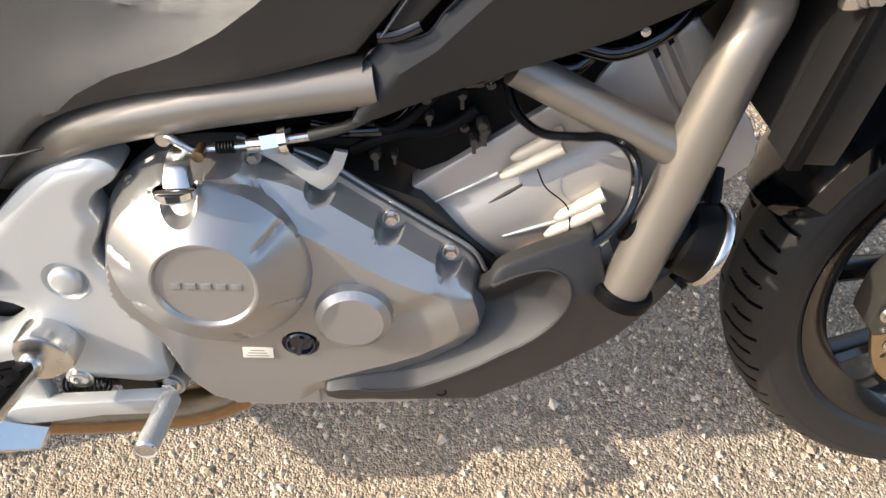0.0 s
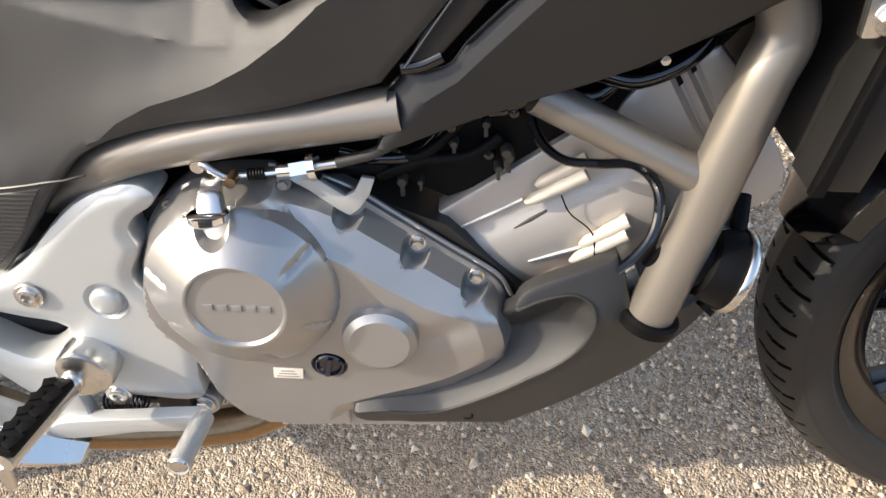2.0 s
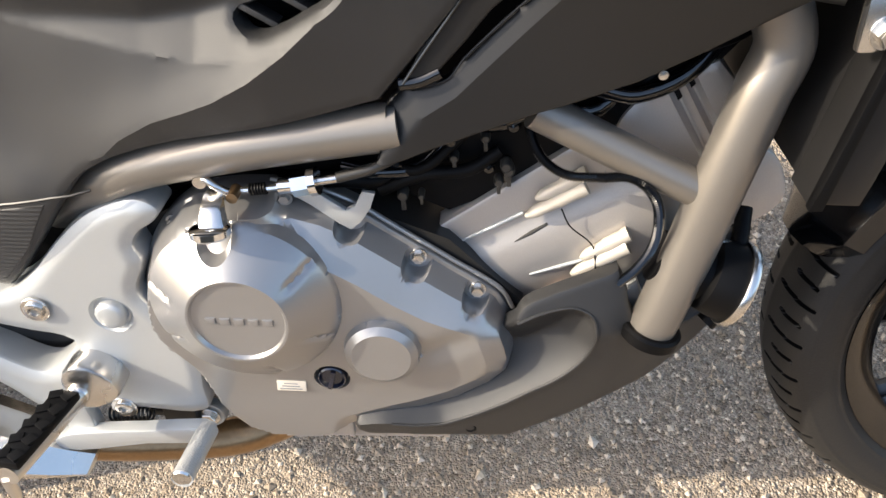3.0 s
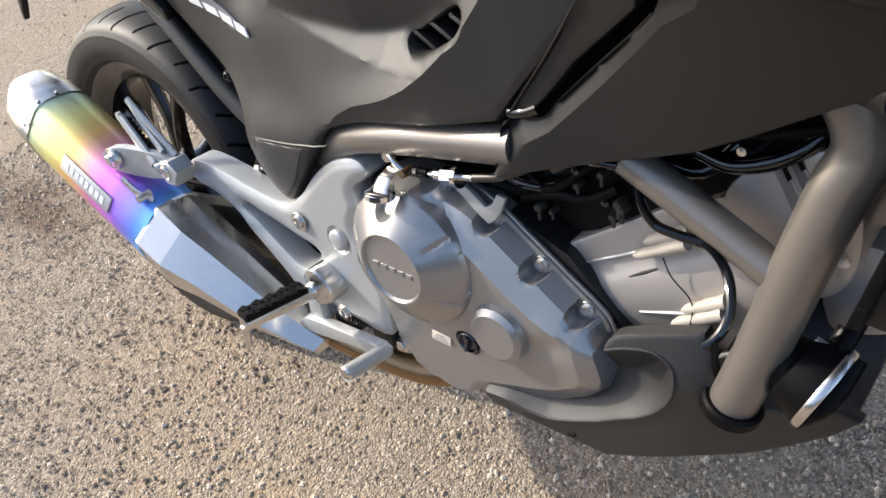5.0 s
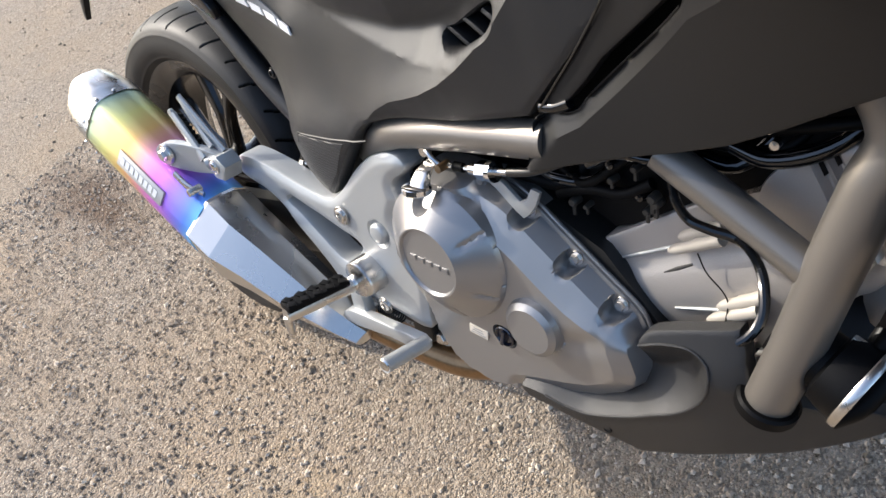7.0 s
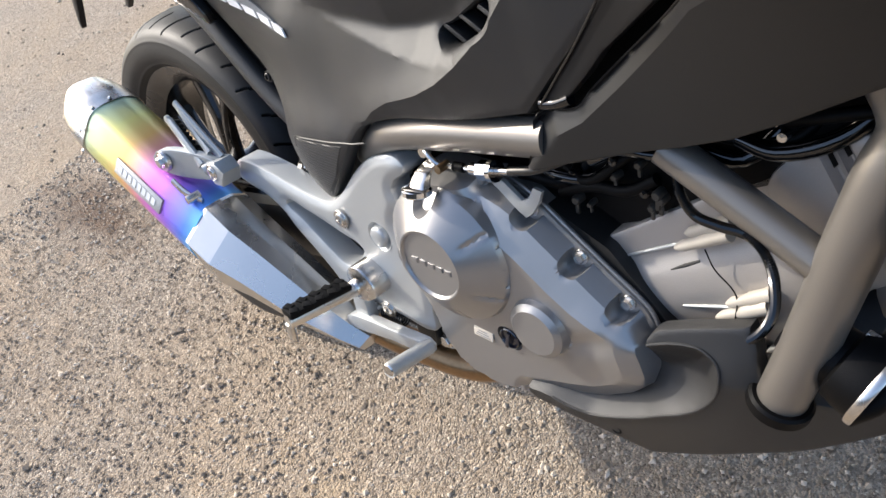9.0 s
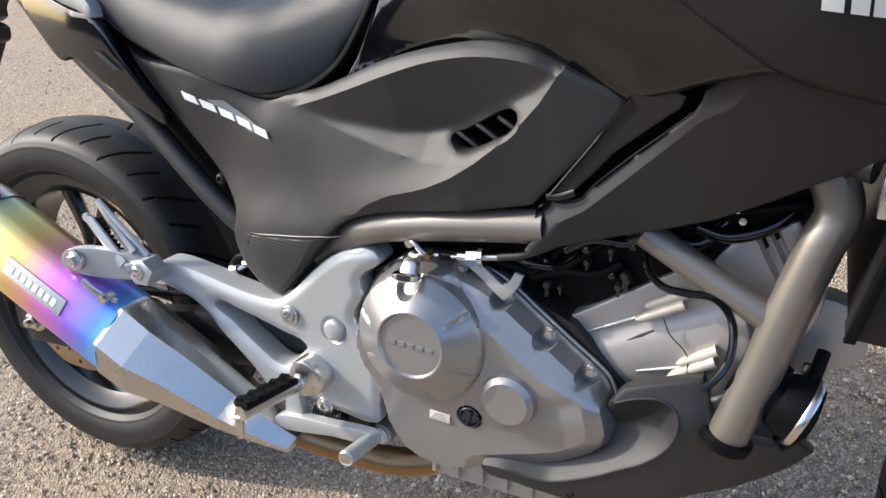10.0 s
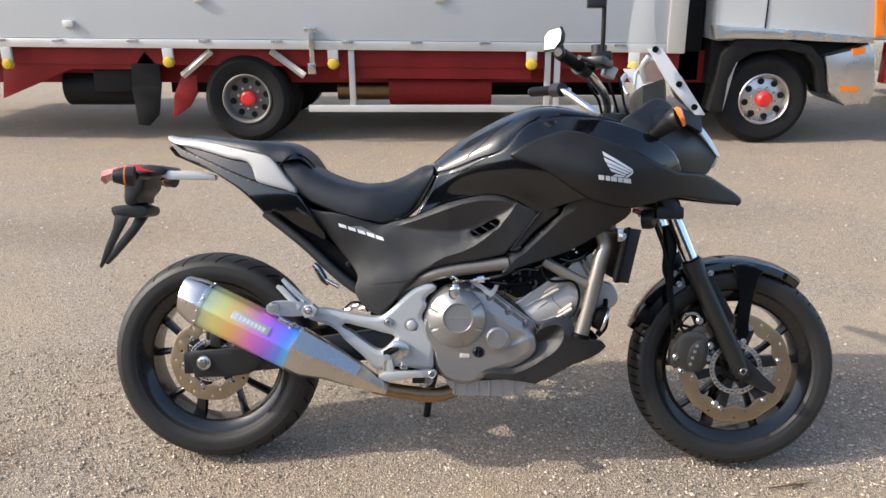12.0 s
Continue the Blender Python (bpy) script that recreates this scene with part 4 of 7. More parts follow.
FLANGE_BOLTS = [(0.821, 0.5176), (0.874, 0.4780), (0.924, 0.4416)]
CAPX, CAPZ = 0.7886, 0.3600


def inset(line, k):
    """A line moved sideways by k."""
    L = np.array(line)
    t = np.gradient(L, axis=0)
    n = np.stack([t[:, 1], -t[:, 0]], 1) / np.linalg.norm(t, axis=1)[:, None]
    return [tuple(p) for p in L + n * k]


def cover_depth(x, z):
    """Crankcase cover: flange, steep wall with bolt scallops, sloping facet, body, clutch dome with flutes and a sunk badge seat, generator boss."""
    body_y = -0.169 - 0.009 * step_up(z, 0.33, 0.42)
    y = -0.150 + (body_y + 0.150) * np.clip((path_gap(x, z, COVER[13:] + COVER[:6]) - 0.002) / 0.009, 0, 1)
    y = y + 0.014 * np.clip(1 - (path_gap(x, z, COVER[14:23]) - 0.003) / 0.026, 0, 1)
    g1, g2 = path_gap(x, z, FLANGE), path_gap(x, z, CREASE)
    wall = -0.142 - 0.021 * np.clip((g1 - 0.005) / 0.010, 0, 1)
    f = np.clip((g1 - 0.015) / np.maximum(g1 - 0.015 + g2, 1e-5), 0, 1)
    slope = np.where(g1 < 0.015, wall, -0.163 + (body_y + 0.163) * f)
    k = step_up(x, 0.750, 0.775) * step_up(z, 0.403, 0.430)
    y = np.where(inside(x, z, FACET), y * (1 - k) + slope * k, y)
    for bx, bz in FLANGE_BOLTS:
        y = np.maximum(y, -0.1425 - np.maximum(0, np.hypot(x - bx, z - bz) - 0.0118) * 14)
    e = np.abs((z - 0.405) - 0.42 * (x - 0.905))
    y = y + 0.005 * np.exp(-((x - 0.895) / 0.035) ** 2) * np.exp(-(e / 0.014) ** 2)
    u = np.zeros_like(x)
    for _ in range(5):
        r = np.hypot(x - CX - (RX - CX) * u, z - CZ - (RZ - CZ) * u)
        u = np.clip((0.0805 - r) / 0.0385, 0, 1)
    dome = np.where(r > 0.0805, -0.183 + (r - 0.0805) * 6, -0.183 - 0.030 * u ** 0.93)
    for ang, wd in ((36, 0.0026), (162, 0.0026), (-24, 0.0022), (205, 0.0022), (-75, 0.0020)):
        t = radians(ang)
        p, q = (x - CX) * math.cos(t) + (z - CZ) * math.sin(t), -(x - CX) * math.sin(t) + (z - CZ) * math.cos(t)
        dome = dome + 0.0035 * np.exp(-(q / wd) ** 2) * step_up(p, 0.052, 0.060) * (1 - step_up(p, 0.078, 0.084))
    tongue = np.hypot(x - 0.7185, np.minimum(z - 0.527, 0.0))
    dome = dome + 0.011 * (1 - step_up(tongue, 0.0115, 0.0145))
    ring = np.hypot(x - RX, z - RZ)
    dome = np.where(ring < 0.0385, -0.2098, np.where(ring < 0.0402, -0.2098 - 0.0030 * (ring - 0.0385) / 0.0017, dome))
    y = np.where(r <= 0.0830, np.minimum(y, dome), y)
    rb = np.hypot(x - BX, z - BZ)
    boss = np.where(rb < 0.0262, -0.1895, -0.1895 + (rb - 0.0262) * 0.75)
    y = np.where(rb <= 0.0345, np.minimum(y, np.where(rb > 0.0325, boss + (rb - 0.0325) * 5, boss)), y)
    w = np.hypot(x - CAPX, z - CAPZ)
    return np.where(w < 0.0170, np.maximum(y, -0.163 - np.maximum(0, w - 0.0152) * 8), y)


def ring_line(x0, z0, r, n=60, a0=0.0, a1=2 * math.pi):
    return [(x0 + r * math.cos(a), z0 + r * math.sin(a)) for a in np.linspace(a0, a1, n)]


cover = part("clutch_cover", shell(COVER, cover_depth, 0.02, 0.0034, 0.003, (), 5, [
    CREASE, inset(FLANGE[1:9], 0.005), inset(FLANGE[1:9], 0.015), inset(COVER[14:23], 0.011), inset(COVER[14:23], 0.029), *[ring_line(CX, CZ, r, 130) for r in (0.0805, 0.0828)], *[ring_line(RX, RZ, r) for r in (0.0383, 0.0402, 0.0421)],
    *[[(0.7185 - r, 0.544), (0.7185 - r, 0.527), *ring_line(0.7185, 0.527, r, 16, math.pi, 2 * math.pi)[1:-1], (0.7185 + r, 0.527), (0.7185 + r, 0.544)] for r in (0.0113, 0.0147)],
    *[ring_line(BX, BZ, r, 40) for r in (0.0262, 0.0325, 0.0345)], *[ring_line(CAPX, CAPZ, r, 30) for r in (0.0150, 0.0170)], *[ring_line(x, z, r, 26) for x, z in FLANGE_BOLTS for r in (0.0116, 0.0134)]]),
    ENGINE, bike, "silver painted clutch cover with round badge", sharp=24)
for i in range(5):
    x0, z0 = 0.7035 + i * 0.0118, 0.4590 - 0.0006 * i
    part("badge_block", shell([(x0, z0), (x0 + 0.0085, z0), (x0 + 0.0085, z0 + 0.0062), (x0, z0 + 0.0062)], lambda x, z: -0.2113 + 0 * x, 0.002, 0.004, 0.0005, (), 0), ENGINE, cover)
stick_m = Matrix.Translation((0.749, -0.1716, 0.3496)) @ pose(0, 0, 0, -6, 3, 0)
part("sticker", block((-0.0138, -0.0008, -0.0056), (0.0138, 0.0012, 0.0056), 0.0003, stick_m), PAPER, cover, "pale square warning sticker")
for i in range(3):
    part("sticker_line", block((-0.011 + 0.002 * i, -0.0011, -0.0036 + i * 0.0030), (0.010 - 0.002 * i, -0.0007, -0.0026 + i * 0.0030), 0.0, stick_m), GREY_MARK, cover)
cap = part("oil_filler_cap", join(lathe([(0.0, -0.1705), (0.0095, -0.1705), (0.0118, -0.1735), (0.0132, -0.1725), (0.0138, -0.1690), (0.0138, -0.160)], (CAPX, 0, CAPZ), 36), block((-0.0024, -0.1765, -0.0110), (0.0024, -0.168, 0.0110), 0.0014, pose(CAPX, 0, CAPZ, 0, 14, 0))), CAP_BLUE, cover, "blue-black oil filler cap with finger grip")
for x, z in FLANGE_BOLTS:
    part("cover_bolt", bolt(x, -0.1430, z, 0.0056, 0.0062, hexagon=True), STEEL, cover)
for x, z in ((0.770, 0.5435), (0.672, 0.522)):
    part("cover_bolt", bolt(x, -0.1520, z, 0.0047, 0.0055, hexagon=True), ENGINE, cover)
part("flange_lip", tube([(x, -0.1390, z) for x, z in inset(FLANGE[:10], -0.0035)], 0.0022, 8, 6), ENGINE, cover, "bright edge of the crankcase joint")
CYL = [(0.8793, 0.4857), (0.8793, 0.4857), (0.9452, 0.5300), (1.0044, 0.5701), (1.0044, 0.5701), (1.0262, 0.5635), (1.0689, 0.5394), (1.0861, 0.4719), (1.0588, 0.4290), (1.0070, 0.4100), (0.9660, 0.3969), (0.9451, 0.4106), (0.9047, 0.4436)]
RIB1, RIB2 = [(0.8979, 0.4705), (0.9641, 0.5070)], [(0.9703, 0.4440), (1.0180, 0.4600)]


def block_depth(x, z):
    """Cast block: a flat upper strip, a fine step under it, then a shallow barrel."""
    up = (z - 0.4705) - (x - 0.8979) * 0.551
    barrel = -0.1155 - 0.010 * np.clip(1 - (line_gap(x, z, [(0.90, 0.425), (1.10, 0.520)]) / 0.050) ** 2, 0, 1)
    y = np.where(up > 0, -0.1200, -0.1185 + (barrel + 0.1185) * step_up(-up, 0.0, 0.030))
    return y


SLOT = [(0.957, 0.478), (0.971, 0.487), (0.985, 0.496)]
cyl = part("cylinder_block", shell(CYL, block_depth, 0.02, 0.0045, 0.0028, (), 4, [RIB1 + [(1.03, 0.5433)], inset(RIB1 + [(1.03, 0.5433)], 0.0015)]), CASTING, bike, "silver cast cylinder block", sharp=28)
part("casting_slot", tube([(x, float(block_depth(np.array([x]), np.array([z]))[0]) + 0.0006, z) for x, z in SLOT], [0.0008, 0.0020, 0.0014], 8, 4), CALIPER, cyl)
for (x0, z0), (x1, z1) in (RIB1, RIB2):
    part("casting_rib", tube([(x, float(block_depth(np.array([x]), np.array([z]))[0]) - 0.0004, z) for x, z in ((x0, z0), ((x0 + x1) / 2, (z0 + z1) / 2), (x1, z1))], [0.0010, 0.0018, 0.0020], 10, 6), PLATE, cyl)
for p, q in (((0.9655, -0.1290, 0.5085), (1.0190, -0.1290, 0.5395)), ((1.0060, -0.1330, 0.4500), (1.0565, -0.1340, 0.4830))):
    for du, dz, k0, k1 in ((0.0, 0.0, 0.0, 0.92), (-0.0035, 0.0085, 0.22, 1.0)):
        a, b = [tuple(p[i] + (q[i] - p[i]) * k + (du, 0.003 * (du < 0), dz)[i] for i in range(3)) for k in (k0, k1)]
        cuts = [tuple(a[i] + (b[i] - a[i]) * k for i in range(3)) for k in (0.0, 0.06, 0.16, 0.50, 0.53, 0.86, 0.90, 1.0)]
        part("core_plug", loft([[tuple(Vector(c) + Vector((-0.5 * math.sin(t) * r, math.cos(t) * r, 0.86 * math.sin(t) * r))) for t in np.linspace(0, 2 * math.pi, 19)[:-1]] for c, r in zip(cuts, (0.0018, 0.0036, 0.0054, 0.0056, 0.0064, 0.0064, 0.0070, 0.0070))]), CREAM_CAST, cyl, "pale cast boss")
HEADC = [(1.0366, 0.5841), (1.0499, 0.6054), (1.0674, 0.6211), (1.0853, 0.6296), (1.1097, 0.6383), (1.1097, 0.6383), (1.1270, 0.6173), (1.1415, 0.5841), (1.1396, 0.5334), (1.1139, 0.5066), (1.0708, 0.5347), (1.0391, 0.5554)]
RIBS = [[(1.0732, 0.6255), (1.1227, 0.5390)], [(1.0853, 0.6296), (1.1323, 0.5493)]]
head = part("cylinder_head_cover", shell(HEADC, lambda x, z: -0.116 + 0.006 * sum(1 - step_up(line_gap(x, z, r), 0.0016, 0.004) for r in RIBS), 0.2, 0.004, 0.006, (), 4, [[(r[0][0] + o, r[0][1]), (r[1][0] + o, r[1][1])] for r in RIBS for o in (-0.0032, -0.001, 0.001, 0.0032)]), CASTING, bike, "silver cylinder head cover with two grooves", sharp=30)
part("cylinder_head", loft([[(x, y, z) for x, z in ((0.985, 0.55), (1.06, 0.60), (1.13, 0.52), (1.06, 0.44))] for y in (-0.112, 0.12)]), CASTING, bike)
part("header_shield", prism([(1.1222, 0.5432), (1.1675, 0.5485), (1.1892, 0.5159), (1.1880, 0.4945), (1.1608, 0.4728), (1.1235, 0.4692)], -0.092, -0.06, 0.003, (), 4), CASTING, bike, "cast exhaust flange")
part("left_engine_cover", flip_y(shell(COVER, lambda x, z: -0.16 + 0 * x, 0.04, 0.02, 0.01, (), 3)), ENGINE, bike)
part("oil_pan", loft([[(x, y, z) for x, z in ((0.69, 0.275), (0.93, 0.275), (0.92, 0.235), (0.88, 0.222), (0.72, 0.222))] for y in (-0.12, 0.12)]), CASTING, bike, "finned cast oil pan")
for i in range(6):
    part("pan_rib", block((0.715 + i * 0.034, -0.127, 0.228), (0.721 + i * 0.034, -0.118, 0.268), 0.001), CASTING, bike)
# clutch lifter, cable
arm_l = part("lifter_arm", loft([[tuple(Vector(c) + Vector((sx * w, sy * 0.007, sz * 0.004))) for sx, sy, sz in ((-1, -0.8, -0.4), (-0.8, -1, -0.4), (0.8, -1, -0.4), (1, -0.8, -0.4), (1, 0.8, 0.4), (0.8, 1, 0.4), (-0.8, 1, 0.4), (-1, 0.8, 0.4))]
                                 for c, w in (((0.7245, -0.1965, 0.5455), 0.0100), ((0.7235, -0.1920, 0.5530), 0.0092), ((0.7225, -0.1840, 0.5600), 0.0080), ((0.7215, -0.1780, 0.5620), 0.0055))]), STEEL, bike, "plated clutch lifter arm")
part("lifter_disc", lathe([(0, -0.004), (0.0140, -0.004), (0.0158, -0.002), (0.0158, 0.003), (0.0135, 0.0045), (0, 0.0045)], (0, 0, 0), 30, Matrix.Translation((0.7218, -0.1990, 0.5421)) @ pose(0, 0, 0, 80, 0, 0)), CHROME, arm_l)
part("lifter_joint", join(tube([(0.709, -0.168, 0.568), (0.716, -0.172, 0.573), (0.724, -0.174, 0.568), (0.733, -0.172, 0.561), (0.740, -0.170, 0.560)], 0.0032, 10), lathe([(0, -0.174), (0.0055, -0.174), (0.006, -0.166)], (0.712, 0, 0.571), 14)), STEEL, bike, "steel cable joint")
part("joint_pin", lathe([(0, -0.180), (0.0045, -0.180), (0.005, -0.165)], (0.737, 0, 0.560), 14), BROWN_PIPE, bike, "rusty cable pin")
part("cable_rod", tube([(0.736, -0.168, 0.560), (0.768, -0.167, 0.562), (0.80, -0.166, 0.566)], 0.0026, 8), STEEL, bike)
part("adjuster", join(tube([(0.772, -0.167, 0.563), (0.783, -0.167, 0.564)], 0.0062, 12), tube([(0.783, -0.167, 0.564), (0.797, -0.166, 0.566)], 0.0098, 6), tube([(0.797, -0.166, 0.566), (0.803, -0.166, 0.567)], 0.0115, 12)), CHROME, bike, "chromed cable adjuster")
part("adjuster_thread", tube([(0.803, -0.166, 0.567), (0.820, -0.165, 0.569)], 0.0038, 10), STEEL, bike)
part("clutch_cable", tube([(0.818, -0.165, 0.569), (0.850, -0.162, 0.577), (0.885, -0.150, 0.594), (0.93, -0.12, 0.63)], 0.0044, 12), CALIPER, bike, "grey sheathed clutch cable")
part("cable_spring", tube([(0.748 + 0.014 * i / 60, -0.167 + 0.0042 * math.cos(i * 0.628), 0.5605 + 0.001 * i / 60 + 0.0042 * math.sin(i * 0.628)) for i in range(61)], 0.0010, 6, smooth=False), BLACK_DEEP, bike)
part("cable_stay", prism([(0.764, 0.556), (0.776, 0.561), (0.800, 0.547), (0.819, 0.532), (0.827, 0.536), (0.834, 0.549), (0.844, 0.547), (0.839, 0.533), (0.830, 0.520), (0.821, 0.513), (0.812, 0.519), (0.790, 0.538)], -0.1545, -0.1505, 0.001), PLATE, bike, "zinc cable stay plate")

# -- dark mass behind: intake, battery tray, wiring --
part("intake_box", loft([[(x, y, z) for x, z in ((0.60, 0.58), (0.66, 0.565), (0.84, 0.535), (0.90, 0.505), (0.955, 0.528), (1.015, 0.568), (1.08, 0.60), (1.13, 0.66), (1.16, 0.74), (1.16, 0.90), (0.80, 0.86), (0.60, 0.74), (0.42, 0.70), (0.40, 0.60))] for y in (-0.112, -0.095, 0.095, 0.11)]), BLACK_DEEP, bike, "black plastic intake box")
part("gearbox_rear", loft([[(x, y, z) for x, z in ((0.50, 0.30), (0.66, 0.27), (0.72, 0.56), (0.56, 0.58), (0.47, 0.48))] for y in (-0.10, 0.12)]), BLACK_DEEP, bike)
rng = random.Random(7)
for i in range(9):
    x0, z0 = 0.78 + i * 0.034, 0.545 + 0.012 * i + rng.uniform(-0.012, 0.012)
    part("intake_hose", tube([(x0, -0.118 - rng.uniform(0, 0.01), z0), (x0 + 0.03, -0.126, z0 + rng.uniform(-0.025, 0.02)), (x0 + 0.07, -0.118, z0 + rng.uniform(0.0, 0.03)), (x0 + 0.10, -0.10, z0 + 0.04)], rng.uniform(0.004, 0.010), 10, 5), GLOSS if i % 2 else BLACK_DEEP, bike)
for x, z in ((0.86, 0.556), (0.905, 0.578), (0.955, 0.590), (0.99, 0.615), (0.935, 0.553)):
    part("hose_clamp", lathe([(0, -0.128), (0.004, -0.127), (0.0065, -0.122), (0.0065, -0.112)], (x, 0, z), 12), GLOSS, bike)
for p, r in (((0.8627, -0.1240, 0.5293), 0.005), ((0.8782, -0.1240, 0.5286), 0.003), ((0.9070, -0.1240, 0.5638), 0.004), ((0.9430, -0.1240, 0.5411), 0.004), ((0.9493, -0.1260, 0.5565), 0.005), ((0.9329, -0.1260, 0.5824), 0.004), ((0.9513, -0.1240, 0.5511), 0.005)):
    part("hose_clip", join(lathe([(0, p[1] - 0.006), (r * 0.7, p[1] - 0.006), (r, p[1] - 0.004), (r, p[1] + 0.006)], (p[0], 0, p[2]), 10), block((p[0] - r * 0.4, p[1] - 0.003, p[2] - r * 3), (p[0] + r * 0.4, p[1], p[2]), 0.0006)), CALIPER, bike)
part("vent_hose", tube([(0.8434, -0.1220, 0.5324), (0.8818, -0.1240, 0.5479), (0.9184, -0.1240, 0.5517), (0.9447, -0.1200, 0.5669)], 0.006, 12, 6), BLACK_DEEP, bike, "black breather hose")
TC, TB = (1.0517, -0.1470, 0.6564), (1.0605, -0.1470, 0.6416)
part("tube_clip", join(block((TC[0] - 0.006, -0.150, TC[2] - 0.008), (TC[0] + 0.005, -0.146, TC[2] + 0.008), 0.001), lathe([(0, -0.152), (0.0036, -0.1515), (0.0042, -0.143)], (TB[0], 0, TB[2]), 12)), STEEL, bike, "zinc hose clip")
LOOM = [(0.962, -0.120, 0.622), (0.967, -0.128, 0.592), (0.976, -0.138, 0.571), (0.994, -0.148, 0.560), (1.020, -0.156, 0.561), (1.045, -0.162, 0.563), (1.062, -0.166, 0.549), (1.068, -0.166, 0.525), (1.066, -0.162, 0.497), (1.055, -0.156, 0.470), (1.038, -0.150, 0.447)]
part("corrugated_loom", tube(LOOM, [0.0034 if k % 2 else 0.0045 for k in range(261)], 10, 26), GLOSS, bike, "black corrugated wiring sleeve", sharp=20)
part("thin_wire", tube([(0.9950, -0.1330, 0.5180), (1.0030, -0.1320, 0.5000), (1.0230, -0.1330, 0.4800), (1.0260, -0.1400, 0.4600)], 0.0007, 6), BLACK_DEEP, bike)

# -- pivot plate, pegs, pedal --
PLATE_OUT = [(0.3313, 0.4806), (0.3824, 0.4730), (0.4307, 0.4629), (0.4789, 0.4564), (0.5089, 0.4577), (0.5388, 0.4782), (0.5685, 0.5080), (0.5978, 0.5327), (0.6212, 0.5453), (0.6502, 0.5522), (0.6677, 0.5423), (0.6620, 0.5304), (0.6459, 0.5192), (0.6378, 0.5059), (0.6414, 0.4883), (0.6276, 0.4567), (0.6431, 0.4299), (0.6551, 0.4051), (0.6636, 0.3813), (0.6605, 0.3386), (0.6560, 0.3089), (0.5986, 0.3107), (0.5444, 0.3140), (0.5116, 0.3036), (0.4898, 0.3111), (0.4656, 0.3384), (0.4294, 0.3712), (0.4053, 0.3922), (0.3874, 0.4147), (0.3572, 0.4330), (0.3206, 0.4436), (0.3036, 0.4539), (0.3091, 0.4749)]
PLATE_HOLE = [(0.4023, 0.4325), (0.4484, 0.4285), (0.5146, 0.4120), (0.5506, 0.4002), (0.5421, 0.3840), (0.5156, 0.3619), (0.4974, 0.3635), (0.4661, 0.3841), (0.4300, 0.4105)]
PP = even(np.array(curve([np.array(q) for q in PLATE_OUT], 4, True)), 0.008)
HP = even(np.array(curve([np.array(q) for q in PLATE_HOLE], 4, True)), 0.008)


def plate_depth(x, z):
    d = np.minimum(gap(x, z, PP), gap(x, z, HP))
    y = -0.1665 - 0.0032 * step_up(d, 0.002, 0.013) - 0.09 * np.maximum(0, 0.40 - x) ** 1.0 * 0.55
    r = np.hypot(x - 0.599, z - 0.4345)
    return y + 0.004 * (1 - step_up(r, 0.0165, 0.0200))


plate = part("pivot_plate", shell(PLATE_OUT, plate_depth, 0.03, 0.0038, 0.004, [PLATE_HOLE], 4, [ring_line(0.599, 0.4345, r, 40) for r in (0.0165, 0.0200)]), PLATE, bike, "silver alloy footrest hanger plate", sharp=32)
part("pivot_cap", lathe([(0, -0.1748), (0.009, -0.1744), (0.0125, -0.1732), (0.0140, -0.1712), (0.0142, -0.160)], (0.599, 0, 0.4345), 32), PLATE, plate, "round swing-arm pivot cap")
for x, z, y in ((0.5335, 0.4430, -0.170), (0.577, 0.316, -0.166)):
    part("plate_bolt", bolt(x, y - 0.003, z, 0.0092, 0.004), STEEL, plate)
part("lower_lug", join(lathe([(0, -0.139), (0.008, -0.139), (0.0095, -0.137), (0.0155, -0.137), (0.017, -0.134), (0.017, -0.11)], (0.642, 0, 0.270), 28)), PLATE, plate, "lower frame lug with bolt")
part("lug_bolt", bolt(0.642, -0.139, 0.270, 0.0085, 0.006, hexagon=True), STEEL, plate)
# footrest
peg = part("footrest", join(prism([(0.548, 0.386), (0.574, 0.392), (0.596, 0.365), (0.578, 0.346), (0.556, 0.342), (0.544, 0.356)], -0.196, -0.168, 0.004, (), 3), lathe([(0, -0.200), (0.0075, -0.1995), (0.009, -0.197), (0.009, -0.19)], (0.5588, 0, 0.361), 20), tube([(0.555, -0.195, 0.359), (0.542, -0.292, 0.366)], [0.011, 0.0095], 14, 2), tube([(0.537, -0.288, 0.360), (0.536, -0.289, 0.330)], [0.006, 0.0045], 12, 2)), STEEL, bike, "alloy rider footrest")
PT = Matrix.Translation((0.549, -0.248, 0.374)) @ (Vector((-0.013, -0.097, 0.007))).to_track_quat("Y", "Z").to_matrix().to_4x4()
part("rubber_pad", block((-0.0120, -0.044, -0.004), (0.0120, 0.044, 0.005), 0.003, PT), BLACK_DEEP, peg, "black footrest rubber")
for i in range(5):
    for s in (-1, 1):
        part("tread_bar", block((-0.0058, -0.0050, 0.0), (0.0058, 0.0050, 0.0022), 0.0008, PT @ Matrix.Translation((s * 0.0062, -0.036 + i * 0.018, 0.0044)) @ pose(0, 0, 0, 0, 0, s * 24)), BLACK_DEEP, peg)
part("return_spring", tube([(0.556 + 0.042 * i / 110, -0.163 + 0.0068 * math.cos(i * 0.571), 0.300 + 0.0068 * math.sin(i * 0.571)) for i in range(111)], 0.0014, 6, smooth=False), SATIN_BLACK, bike, "black coil return spring")
